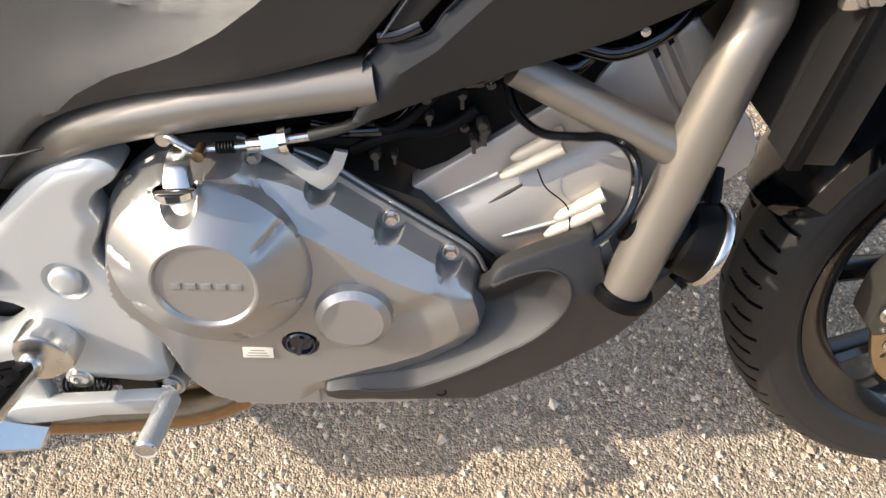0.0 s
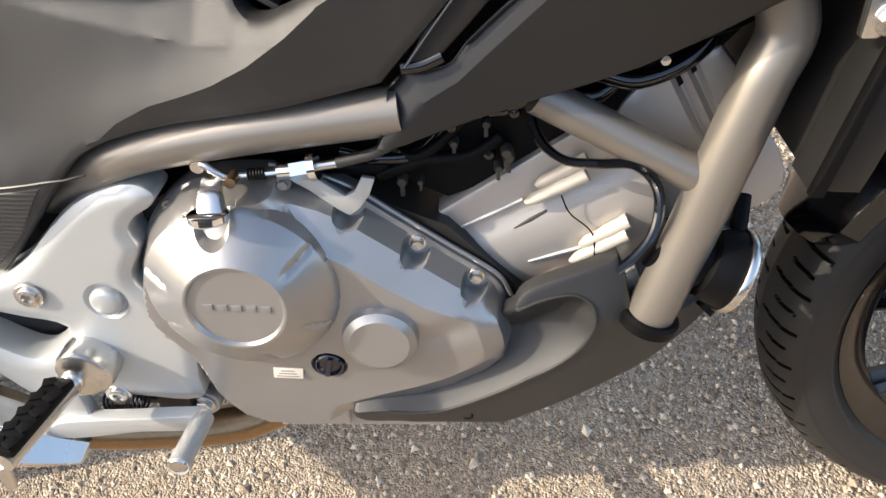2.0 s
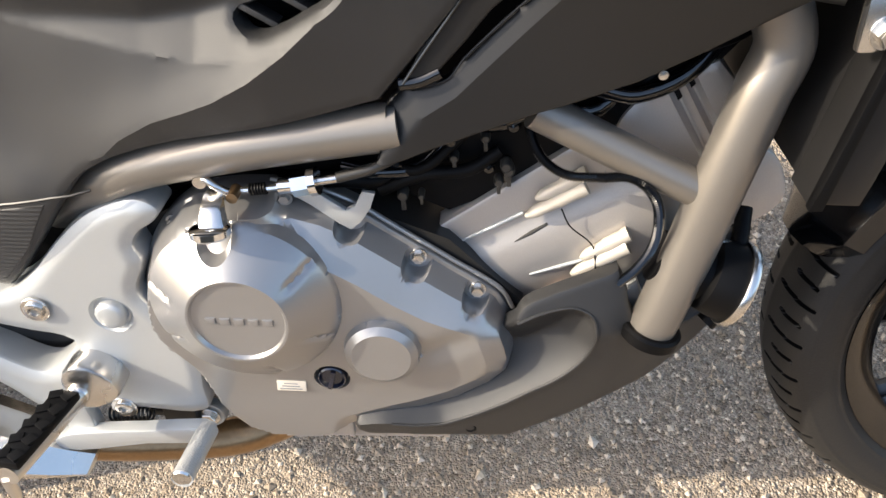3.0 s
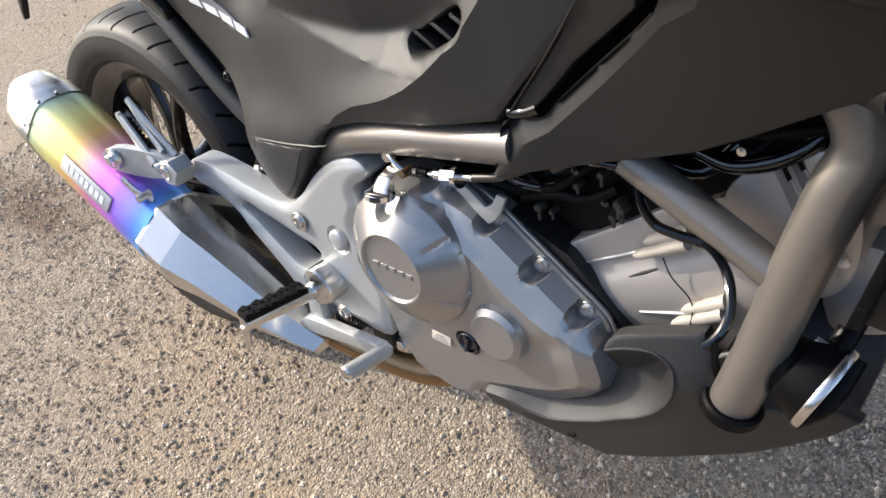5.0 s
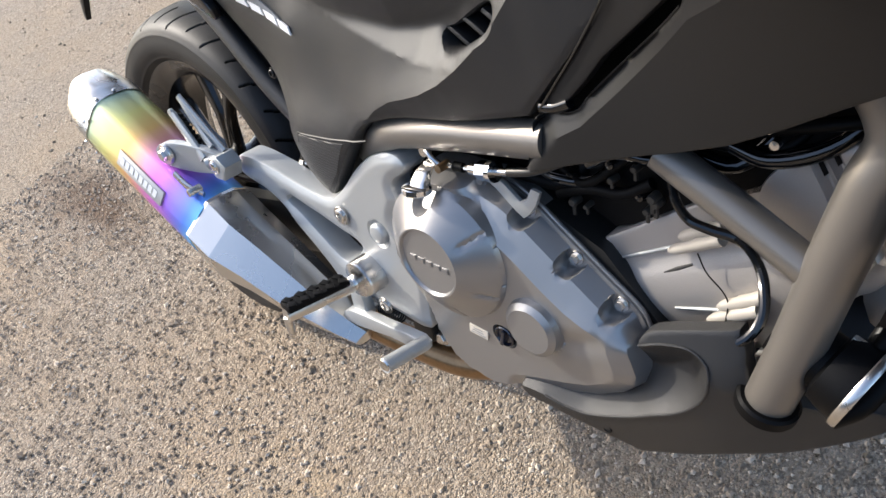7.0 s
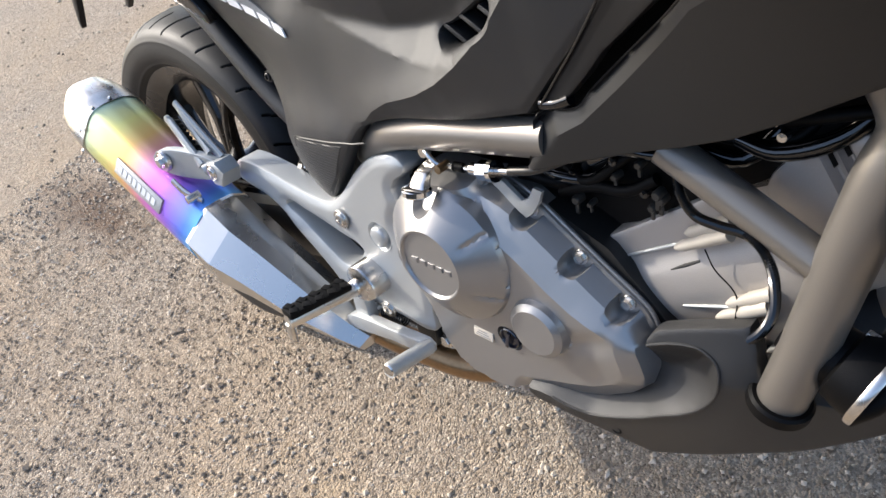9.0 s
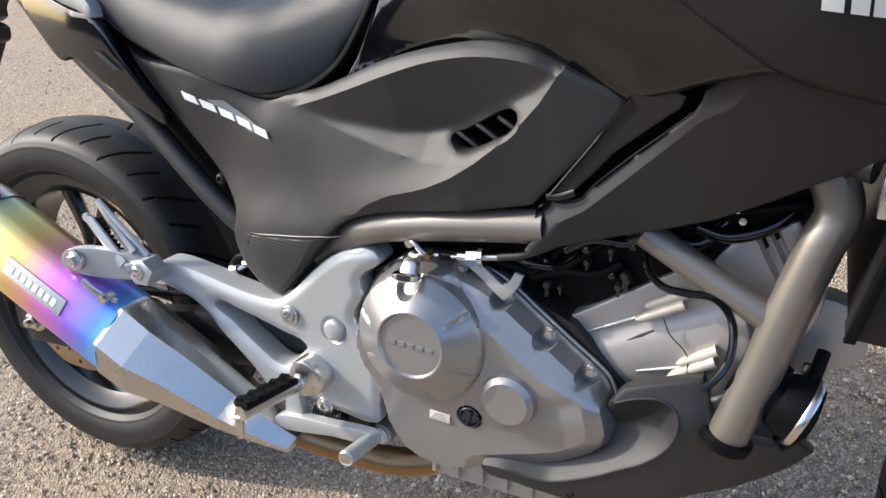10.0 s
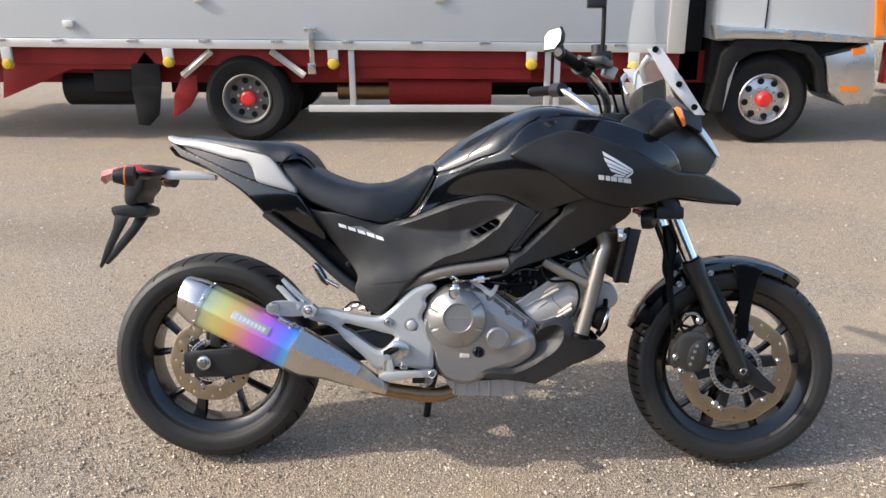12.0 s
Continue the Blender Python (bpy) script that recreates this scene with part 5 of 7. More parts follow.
pedal = part("brake_pedal", join(prism([(0.508, 0.292), (0.530, 0.302), (0.600, 0.307), (0.660, 0.311), (0.669, 0.305), (0.667, 0.294), (0.655, 0.290), (0.600, 0.288), (0.545, 0.279), (0.512, 0.279)], -0.192, -0.181, 0.003, (), 2), prism([(0.525, 0.345), (0.545, 0.345), (0.552, 0.30), (0.545, 0.28), (0.520, 0.28)], -0.184, -0.172, 0.003)), PLATE, bike, "silver rear brake pedal")
TIP0, TIP1 = (0.6620, -0.1840, 0.3020), (0.6605, -0.2500, 0.3120)
part("knurled_tip", tube([TIP0, TIP1], 0.0100, 22, 2), KNURL, pedal, "knurled alloy pedal tip")
part("tip_end", lathe([(0, -0.0012), (0.0080, -0.0010), (0.0098, 0.0006), (0.0098, 0.002)], (0, 0, 0), 22, Matrix.Translation(TIP1)), STEEL, pedal)
part("pedal_switch", join(block((0.600, -0.150, 0.262), (0.635, -0.125, 0.300), 0.005), tube([(0.585, -0.14, 0.285), (0.60, -0.14, 0.285)], 0.008, 12)), SATIN_BLACK, bike)
# passenger footrest bracket
def hanger_depth(x, z):
    return -0.2055 - 0.30 * np.maximum(0, 0.3136 - x)


HANGER = [(0.2050, 0.4950), (0.2230, 0.5060), (0.2600, 0.5065), (0.2960, 0.5010), (0.3180, 0.4930), (0.3180, 0.4930), (0.3120, 0.4680), (0.2950, 0.4630), (0.2500, 0.4640), (0.2180, 0.4700), (0.2050, 0.4790)]
brk = part("passenger_peg_bracket", shell(HANGER, hanger_depth, 0.010, 0.004, 0.0015, (), 2), PLATE, bike, "silver alloy passenger footrest bracket", sharp=30)
part("hinge_block", join(prism([(0.302, 0.492), (0.326, 0.496), (0.340, 0.482), (0.330, 0.460), (0.304, 0.458), (0.298, 0.472)], -0.212, -0.185, 0.003)), PLATE, brk)
part("bracket_bolt", join(lathe([(0, -0.236), (0.0150, -0.2362), (0.0155, -0.235), (0.0155, -0.230)], (0.2244, 0, 0.4891), 26), bolt(0.2244, -0.236, 0.4891, 0.0085, 0.007, hexagon=True)), STEEL, brk)
part("pivot_pin", bolt(0.3148, -0.2125, 0.4801, 0.0085, 0.004, socket=False), STEEL, brk)
part("clamp_strap", join(tube([(0.238, -0.238, 0.462), (0.262, -0.236, 0.446), (0.288, -0.228, 0.436)], [0.006, 0.007, 0.005], 8, 4, flat=0.6), lathe([(0, -0.246), (0.006, -0.2455), (0.007, -0.24), (0.007, -0.225)], (0.277, 0, 0.443), 14)), STEEL, brk, "steel muffler clamp with bolt")
TIPA, TIPB = (0.2385, -0.1930, 0.5640), (0.2315, -0.2080, 0.5436)
ppeg = part("passenger_footrest", join(tube([TIPA, (0.3140, -0.1900, 0.4920)], [0.0060, 0.0085], 8, 2, flat=0.6), tube([TIPA, (0.2700, -0.1960, 0.5260), (0.3000, -0.1985, 0.5000)], [0.0052, 0.0058, 0.0068], 8, 4, flat=0.6),
                                       tube([(TIPB[0] + 0.004, TIPB[1], TIPB[2] - 0.001), (0.2910, -0.2105, 0.4850)], [0.0085, 0.0098], 10, 2, flat=0.55), tube([(0.314, -0.188, 0.488), (0.296, -0.212, 0.480)], 0.0088, 10, 2),
                                       lathe([(0, -0.003), (0.0062, -0.0025), (0.0066, 0), (0.0062, 0.0025), (0, 0.003)], TIPB, 14)), PLATE, bike, "folded silver passenger footrest")
for i in range(9):
    f = 0.06 + i * 0.095
    part("peg_rib", block((-0.0065, -0.0022, -0.0030), (0.0065, 0.0022, 0.0030), 0.0008, Matrix.Translation((0.2395 + 0.0545 * f, -0.2035 - 0.002 * f, 0.5440 - 0.0560 * f)) @ pose(0, 0, 0, 0, 20, 60)), BLACK_DEEP, ppeg)
part("left_passenger_footrest", join(tube([(0.2470, 0.2000, 0.5719), (0.2601, 0.2000, 0.5608), (0.2824, 0.2000, 0.5235), (0.2973, 0.2000, 0.5049)], [0.010, 0.016, 0.016, 0.008], 12, 4, flat=0.7), tube([(0.2824, 0.2000, 0.5235), (0.3344, 0.1800, 0.5001)], 0.008, 10, 1)), STEEL, bike, "folded left passenger footrest")

# -- exhaust --
A, B = np.array((0.0164, -0.2080, 0.4976)), np.array((0.2727, -0.2080, 0.3730))
AX = (B - A) / np.linalg.norm(B - A)
UP = np.cross(AX, (0, 1, 0))
UP = UP if UP[2] > 0 else -UP
HEX = [(0.0, 0.061), (0.020, 0.060), (0.034, 0.054), (0.044, 0.040), (0.0575, 0.008), (0.0575, 0.008), (0.0585, 0.0), (0.0585, 0.0), (0.046, -0.036), (0.034, -0.053), (0.018, -0.060), (0.0, -0.061), (-0.020, -0.059), (-0.042, -0.045), (-0.054, -0.015), (-0.054, 0.015), (-0.042, 0.045), (-0.020, 0.059)]
FACETS = [(0.0, 0.061), (0.024, 0.060), (0.0595, 0.016), (0.0400, -0.047), (0.014, -0.061), (-0.020, -0.059), (-0.042, -0.045), (-0.054, -0.015), (-0.054, 0.015), (-0.042, 0.045), (-0.020, 0.059)]


def section(c, k, kv=None, slant=0.0, crisp=False):
    kv = kv or k
    pts = [np.array((u * k, v * kv)) for u, v in FACETS] if crisp else [np.array(p) for p in curve([(u * k, v * kv) for u, v in HEX], 3, True)]
    return [tuple(np.array(c) + np.array((0, -1, 0)) * p[0] + UP * p[1] + AX * (slant * p[1])) for p in pts]


muf = part("muffler", loft([section(A, 1.0), section(A + (B - A) * 0.25, 1.012), section(A + (B - A) * 0.6, 1.012), section(B, 1.0)]), TITANIUM, bike, "rainbow heat-coloured titanium muffler", sharp=50)
part("end_cap", loft([section(A + AX * 0.006, 1.025), section(A - AX * 0.004, 1.03), section(A - AX * 0.012, 1.02, slant=-0.05), section(A - AX * 0.050, 0.90, 0.86, slant=-0.20), section(A - AX * 0.055, 0.86, 0.82, slant=-0.20), section(A - AX * 0.048, 0.78, 0.76, slant=-0.20), section(A - AX * 0.010, 0.62)]), POLISHED, muf, "polished steel muffler end cap")
part("cap_band", loft([section(A + AX * 0.016, 1.03), section(A + AX * 0.0155, 1.038), section(A + AX * 0.0055, 1.038), section(A + AX * 0.005, 1.03)]), POLISHED, muf)
for u, v in ((0.030, 0.060), (0.056, 0.028), (0.059, -0.012), (0.046, -0.043), (0.0, 0.0645)):
    part("rivet", lathe([(0, -0.003), (0.0022, -0.0025), (0.0032, 0)], (0, 0, 0), 10, Matrix.Translation(Vector(A + AX * 0.011 + np.array((0, -1, 0)) * u + UP * v)) @ Vector((0, -u, v)).to_track_quat("-Y", "Z").to_matrix().to_4x4()), STEEL, muf)
rot_m = Matrix((AX, (0, 1, 0), UP)).transposed().to_4x4()
badge_m = Matrix.Translation(Vector(A + (B - A) * 0.55 + np.array((0, -0.0525, 0)) + UP * 0.0235)) @ rot_m @ pose(0, 0, 0, -23, 0, 0)
badge = part("badge_plate", block((-0.056, -0.0022, -0.0125), (0.056, 0.0015, 0.0125), 0.0008, badge_m), BADGE, muf, "brushed badge plate on the muffler")
for i in range(8):
    part("badge_bar", block((-0.047 + i * 0.0117, -0.0030, -0.0065), (-0.0385 + i * 0.0117, -0.0018, 0.0055), 0.0, badge_m), SILVER_MARK, badge)
SH = [(B - AX * 0.004, 1.03, 1.03), (B + AX * 0.002, 1.05, 1.05), (B + AX * 0.05, 1.04, 1.0)]
rings = [section(c, k, kv, crisp=True) for c, k, kv in SH]
for c, k, kv in (((0.3699, -0.2030, 0.3333), 0.93, 0.80), ((0.4477, -0.1930, 0.2952), 0.78, 0.56), ((0.5067, -0.1800, 0.2638), 0.58, 0.33), ((0.5315, -0.1720, 0.2508), 0.50, 0.24)):
    rings.append(section(c, k, kv, crisp=True))
shield = part("muffler_shield", loft(rings), POLISHED, bike, "polished stainless exhaust heat shield", sharp=6)
part("shield_bolt", bolt(0.426, -0.207, 0.289, 0.009, 0.005), STEEL, shield)
part("link_pipe", tube([(0.4881, -0.1600, 0.2554), (0.5835, -0.1400, 0.2337), (0.6802, -0.1150, 0.2237), (0.80, -0.06, 0.262), (0.86, -0.02, 0.28)], [0.020, 0.021, 0.021, 0.020, 0.018], 18, 6), BROWN_PIPE, bike, "heat-browned exhaust pipe")
part("header_pipe", tube([(0.9872, -0.1180, 0.4037), (1.0120, -0.1220, 0.4199), (1.0431, -0.1180, 0.4197)], 0.010, 12, 5), PINK_METAL, bike, "copper-tinted exhaust header")
part("side_stand", flip_y(tube([(0.66, -0.12, 0.27), (0.63, -0.20, 0.13), (0.61, -0.278, -0.055)], [0.014, 0.012, 0.012], 12, 3)), SATIN_BLACK, bike, "black side stand folded out")
part("stand_foot", flip_y(block((0.585, -0.315, -0.083), (0.640, -0.265, -0.068), 0.003)), SATIN_BLACK, bike)
part("stand_spring", tube([(0.80, -0.09, 0.248), (0.79, -0.095, 0.230), (0.782, -0.09, 0.216)], [0.008, 0.009, 0.006], 10, 4), BLACK_DEEP, bike)

# -- oil filter --
fm = Matrix.Translation((1.122, -0.148, 0.460)) @ Vector((0.93, -0.10, -0.35)).to_track_quat("Y", "Z").to_matrix().to_4x4()
filt = part("oil_filter", lathe([(0, -0.052), (0.022, -0.052), (0.024, -0.040), (0.021, -0.037), (0.021, -0.030), (0.027, -0.028), (0.028, -0.018), (0.025, -0.016), (0.025, -0.008), (0.031, -0.005), (0.0335, 0.006), (0.0345, 0.018), (0.0345, 0.022)], (0, 0, 0), 36, fm), BLACK_DEEP, bike, "black ribbed oil filter with steel rim")
part("rim_ring", lathe([(0.0345, 0.018), (0.0368, 0.0175), (0.0378, 0.019), (0.0378, 0.0235), (0.0368, 0.025), (0.0345, 0.025)], (0, 0, 0), 44, fm, True), STEEL, filt, "bright rolled steel rim")
part("filter_cap", lathe([(0, 0.020), (0.018, 0.022), (0.0335, 0.025)], (0, 0, 0), 36, fm), CASTING, filt)
for a in (1.9, 2.7, 3.5):
    part("filter_nut", lathe([(0, -0.010), (0.0050, -0.010), (0.0056, -0.008), (0.0056, 0.004)], (0, 0, 0), 6, fm @ Matrix.Translation((0.0275 * math.cos(a), 0.004, 0.0275 * math.sin(a)))), STEEL, filt)
part("filter_bracket", prism([(1.0485, 0.4258), (1.0648, 0.4384), (1.0749, 0.4125), (1.0585, 0.3994)], -0.132, -0.11, 0.003), PLATE, bike)
for i, (p, r) in enumerate((((1.1126, -0.1500, 0.4347), 0.008), ((1.1217, -0.1500, 0.4531), 0.007), ((1.1236, -0.1500, 0.4091), 0.009))):
    part("filter_hose", tube([p, (p[0] + 0.02, p[1] + 0.01, p[2] + 0.02), (p[0] + 0.03, p[1] + 0.04, p[2] + 0.05)], r, 10, 4), BLACK_DEEP if i else SATIN_BLACK, bike)

# -- under cowl --
UC = [(0.8060, 0.2890), (0.8172, 0.3185), (0.8506, 0.3374), (0.8930, 0.3520), (0.9241, 0.3732), (0.9382, 0.3937), (0.9465, 0.4089), (0.9560, 0.4270), (0.9640, 0.4400), (0.9779, 0.4474), (1.0096, 0.4581), (1.0437, 0.4677), (1.0437, 0.4677), (1.0522, 0.4500), (1.0545, 0.4370), (1.0615, 0.4200), (1.0740, 0.4070), (1.0840, 0.4010), (1.1000, 0.3950), (1.1188, 0.3850), (1.1420, 0.3830), (1.1622, 0.3621), (1.1622, 0.3621), (1.1410, 0.3465), (1.0977, 0.3320), (1.0498, 0.3190), (1.0030, 0.2940), (0.9506, 0.2680), (0.9506, 0.2680), (0.9033, 0.2760), (0.8500, 0.2830)]
SCOOP = np.array([(0.7980, 0.2965), (0.8180, 0.3000), (0.8330, 0.3010), (0.8490, 0.2995), (0.8660, 0.2980), (0.8935, 0.3000), (0.9440, 0.3235), (0.9720, 0.3420), (0.9900, 0.3530), (1.0080, 0.3690), (1.0215, 0.3890), (1.0270, 0.4090), (1.0250, 0.4260), (1.0170, 0.4345), (1.0040, 0.4390), (0.9810, 0.4350), (0.9590, 0.4260), (0.9500, 0.4290), (0.9051, 0.4072), (0.8207, 0.3522), (0.7950, 0.3350), (0.7930, 0.3150)])
RIM = [tuple(p) for p in curve([np.array(q) for q in SCOOP[:17]], 5)]
SP = even(np.array(RIM + [tuple(q) for q in SCOOP[17:]]), 0.006)
SHOULDER = [(0.9538, 0.4134), (1.0018, 0.4130), (1.0353, 0.4115), (1.0595, 0.4075), (1.0832, 0.4086), (1.1147, 0.4186)]


def cowl_depth(x, z):
    s = inside(x, z, SP)
    inner = 0.048 * (1 - np.exp(-np.min([line_gap(x, z, (RIM[i], RIM[i + 1])) for i in range(len(RIM) - 1)], axis=0) * 1.35 / 0.048))
    y = -0.178 + np.where(s, inner, 0)
    y = y + 0.30 * np.maximum(0, z - np.interp(x, [p[0] for p in SHOULDER], [p[1] for p in SHOULDER]))
    return y + 0.35 * np.maximum(0, 0.335 - z + 0.55 * np.clip(x - 0.86, 0, 0.20)) ** 1.4 + 0.45 * (x - 1.065 + np.sqrt((x - 1.065) ** 2 + 0.0012))


cowl = part("under_cowl", shell(UC, cowl_depth, 0.012, 0.0045, 0.003, (), 4, [RIM]), MATTE, bike, "matte black belly cowl with scoop", sharp=30)
part("scoop_rim", tube([(x, float(cowl_depth(np.array([x]), np.array([z]))[0]) - 0.0002, z) for x, z in RIM[12:]], 0.0015, 8, smooth=False), MATTE, cowl)
part("under_cowl_left", flip_y(shell(UC, lambda x, z: cowl_depth(x, z), 0.012, 0.012, 0.003, (), 3)), MATTE, bike)
part("cowl_floor", loft([[(x, -w, z), (x, -w * 0.6, z - 0.012), (x, w * 0.6, z - 0.012), (x, w, z), (x, w * 0.6, z - 0.004), (x, -w * 0.6, z - 0.004)] for x, z, w in ((0.84, 0.288, 0.15), (0.95, 0.300, 0.15), (1.06, 0.338, 0.13), (1.155, 0.362, 0.08))]), MATTE, bike)
for x, z in ((0.915, 0.287),):
    y = float(cowl_depth(np.array([x]), np.array([z]))[0]) + 0.0012
    part("cowl_fastener", lathe([(0, y - 0.0002), (0.0030, y - 0.0006), (0.0045, y - 0.0018), (0.0055, y - 0.0012), (0.006, y + 0.004)], (x, 0, z), 18), BLACK_DEEP, cowl)

# -- radiator --
RAD = [(1.1911, 0.7131), (1.1911, 0.7131), (1.2294, 0.7087), (1.2294, 0.7087), (1.1973, 0.5615), (1.1973, 0.5615), (1.1604, 0.5643), (1.1604, 0.5643)]
rad = part("radiator", join(prism(RAD, -0.205, -0.170, 0.004), prism([(x * 0.9 + 0.117, z * 0.9 + 0.063) for x, z in RAD], -0.170, 0.17, 0.002)), PAINT, bike, "black radiator with side tank")
part("side_guard", prism([(1.1912, 0.7165), (1.1912, 0.7165), (1.1988, 0.7150), (1.1988, 0.7150), (1.1683, 0.5636), (1.1683, 0.5636), (1.1591, 0.5635), (1.1591, 0.5635)], -0.213, -0.205, 0.002), BLACK_DEEP, rad)
part("radiator_bolt", join(bolt(1.180, -0.205, 0.689, 0.008, 0.010, hexagon=True), block((1.165, -0.205, 0.676), (1.180, -0.196, 0.712), 0.002)), STEEL, rad)
part("radiator_hose", tube([(1.06, -0.13, 0.70), (1.11, -0.165, 0.718), (1.16, -0.185, 0.715)], 0.015, 16, 5), SATIN_BLACK, bike)

# -- side covers --
SIDE = [(0.2798, 0.8042), (0.3114, 0.7632), (0.3942, 0.7494), (0.4579, 0.7371), (0.5150, 0.7232), (0.5769, 0.7331), (0.6117, 0.7443), (0.6953, 0.7779), (0.7895, 0.7988), (0.8523, 0.7975), (0.9074, 0.7743), (0.9500, 0.7494), (0.9238, 0.7131), (0.8928, 0.6767), (0.8587, 0.6369), (0.8587, 0.6369), (0.7910, 0.6222), (0.7120, 0.6088), (0.6566, 0.5973), (0.6296, 0.5859), (0.6090, 0.5682), (0.5820, 0.5376), (0.5533, 0.5037), (0.5150, 0.4632), (0.5022, 0.4615), (0.4734, 0.4740), (0.4478, 0.4995), (0.4350, 0.5315), (0.4431, 0.5668), (0.4256, 0.5986), (0.3779, 0.6620), (0.3303, 0.7253), (0.2987, 0.7758)]
VENT = [(0.7649, 0.6995), (0.7809, 0.7072), (0.8066, 0.7222), (0.8224, 0.7310), (0.8327, 0.7345), (0.8412, 0.7315), (0.8425, 0.7234), (0.8331, 0.7123), (0.8140, 0.7012), (0.7947, 0.6911), (0.7811, 0.6870), (0.7706, 0.6899)]
SEAM = [(0.4815, 0.5463), (0.6249, 0.5667)]


LIPS = np.array(curve([(0.56, 0.728), (0.61, 0.744), (0.66, 0.762), (0.70, 0.777), (0.75, 0.793), (0.80, 0.801), (0.85, 0.799), (0.88, 0.789), (0.91, 0.774), (0.96, 0.745)], 5))
LIPX, LIPZ = list(LIPS[:, 0]), list(LIPS[:, 1])
FOLD = [(0.590, 0.535), (0.614, 0.566), (0.637, 0.592), (0.666, 0.615), (0.695, 0.630), (0.721, 0.638), (0.744, 0.646), (0.772, 0.660), (0.800, 0.679), (0.829, 0.703), (0.848, 0.722), (0.868, 0.746), (0.886, 0.774)]
FOLDY = [-0.179, -0.181, -0.184, -0.188, -0.191, -0.193, -0.1945, -0.1955, -0.196, -0.196, -0.196, -0.196, -0.197]
UNDER = np.array(FOLD + [(0.905, 0.81), (1.0, 0.81), (1.0, 0.5), (0.58, 0.5)])
SHELF = [(0.540, 0.711), (0.605, 0.699), (0.647, 0.689), (0.694, 0.678), (0.735, 0.671), (0.768, 0.673)]
SHELFY = [-0.163, -0.169, -0.174, -0.1785, -0.183, -0.188]
RIDGE = SHELF + FOLD[8:]
RIDGEY = SHELFY + FOLDY[8:]
OVER = np.array(RIDGE + [(0.905, 0.81), (1.0, 0.95), (0.50, 0.95), (0.50, 0.716)])
SIDEF = Sheet([(x, z, y) for (x, z), y in zip(FOLD + SHELF, FOLDY + SHELFY)] + [
    (0.28, 0.79, -0.165), (0.36, 0.68, -0.152), (0.40, 0.715, -0.166), (0.42, 0.60, -0.142), (0.46, 0.60, -0.156), (0.49, 0.55, -0.171), (0.51, 0.47, -0.164), (0.44, 0.51, -0.152), (0.55, 0.505, -0.174),
    (0.52, 0.69, -0.165), (0.515, 0.722, -0.158), (0.50, 0.60, -0.164), (0.57, 0.565, -0.180), (0.58, 0.600, -0.173), (0.58, 0.635, -0.169), (0.58, 0.668, -0.168), (0.66, 0.645, -0.180), (0.705, 0.656, -0.184)], 2e-6)


def side_depth(x, z):
    """Side cover: a smooth flank; a shelf that rises to the vent; an upper face under a pale chamfered lip; past the fold it turns in towards the frame tube."""
    g = path_gap(x, z, FOLD)
    low = np.interp(x, [p[0] for p in FOLD], FOLDY) + np.interp(x, [0.60, 0.70, 0.78, 0.90], [0.9, 0.60, 0.32, 0.25]) * g
    flank = SIDEF(x, z)
    shelf = np.interp(x, [p[0] for p in RIDGE], RIDGEY) + np.interp(x, [0.54, 0.62, 0.70, 0.90], [0.15, 0.45, 0.62, 0.80]) * path_gap(x, z, RIDGE)
    up = z - np.interp(x, LIPX, LIPZ) + 0.0145
    face = np.interp(x, [0.54, 0.62, 0.70, 0.86, 0.93], [-0.160, -0.180, -0.194, -0.198, -0.190]) + np.where(up < 0, -0.42 * up, 0.75 * up)
    upper = -0.002 * np.logaddexp(-shelf / 0.002, -face / 0.002)
    w = step_up(x, 0.52, 0.60)
    y = np.where(inside(x, z, OVER), flank * (1 - w) + upper * w, flank)
    return np.where(inside(x, z, UNDER), low, y)


side = part("side_cover", shell(SIDE, side_depth, 0.016, 0.0036, 0.006, [VENT], 4, [FOLD, SHELF, [(x, z - 0.0145) for x, z in zip(LIPX, LIPZ)]]), MATTE, bike, "matte black side cover with vent", sharp=28)
part("heel_seam", tube([(x, float(side_depth(np.array([x]), np.array([z]))[0]) - 0.0003, z) for x, z in [(SEAM[0][0] - 0.012, SEAM[0][1] - 0.018), SEAM[0]] + [(SEAM[0][0] + (SEAM[1][0] - SEAM[0][0]) * i / 9, SEAM[0][1] + (SEAM[1][1] - SEAM[0][1]) * i / 9) for i in range(1, 10)]], 0.0012, 6, smooth=False), SATIN_BLACK, side)
part("side_cover_left", flip_y(shell(SIDE, side_depth, 0.012, 0.014, 0.005, (), 3)), MATTE, bike)
part("vent_well", prism([(0.715, 0.665), (0.86, 0.70), (0.86, 0.745), (0.715, 0.70)], -0.130, -0.115, 0.002), BLACK_DEEP, side)
for i in range(4):
    x = 0.752 + i * 0.026
    part("vent_slat", block((-0.0022, -0.010, -0.016), (0.0022, 0.006, 0.016), 0.0008, Matrix.Translation((x, -0.152 - i * 0.003, 0.688 + i * 0.0095)) @ pose(0, 0, 0, 0, -58, 0)), MATTE, side)
for i in range(5):
    a, b = 0.392 + i * 0.0262, 0.0205
    z0 = 0.7185 - i * 0.0082
    decal("model_block", [(a, z0 + 0.002), (a + b, z0 - 0.0042), (a + b + 0.0035, z0 - 0.0140), (a + 0.0035, z0 - 0.0082)], side_depth, WHITE_MARK, side)
decal("model_flash", [(0.43, 0.712), (0.455, 0.712), (0.50, 0.688), (0.515, 0.676), (0.49, 0.678), (0.45, 0.700)], lambda x, z: side_depth(x, z) + 0.0006, GREY_MARK, side)
part("cover_screw", bolt(0.415, -0.140, 0.603, 0.0055, 0.004), SATIN_BLACK, side)
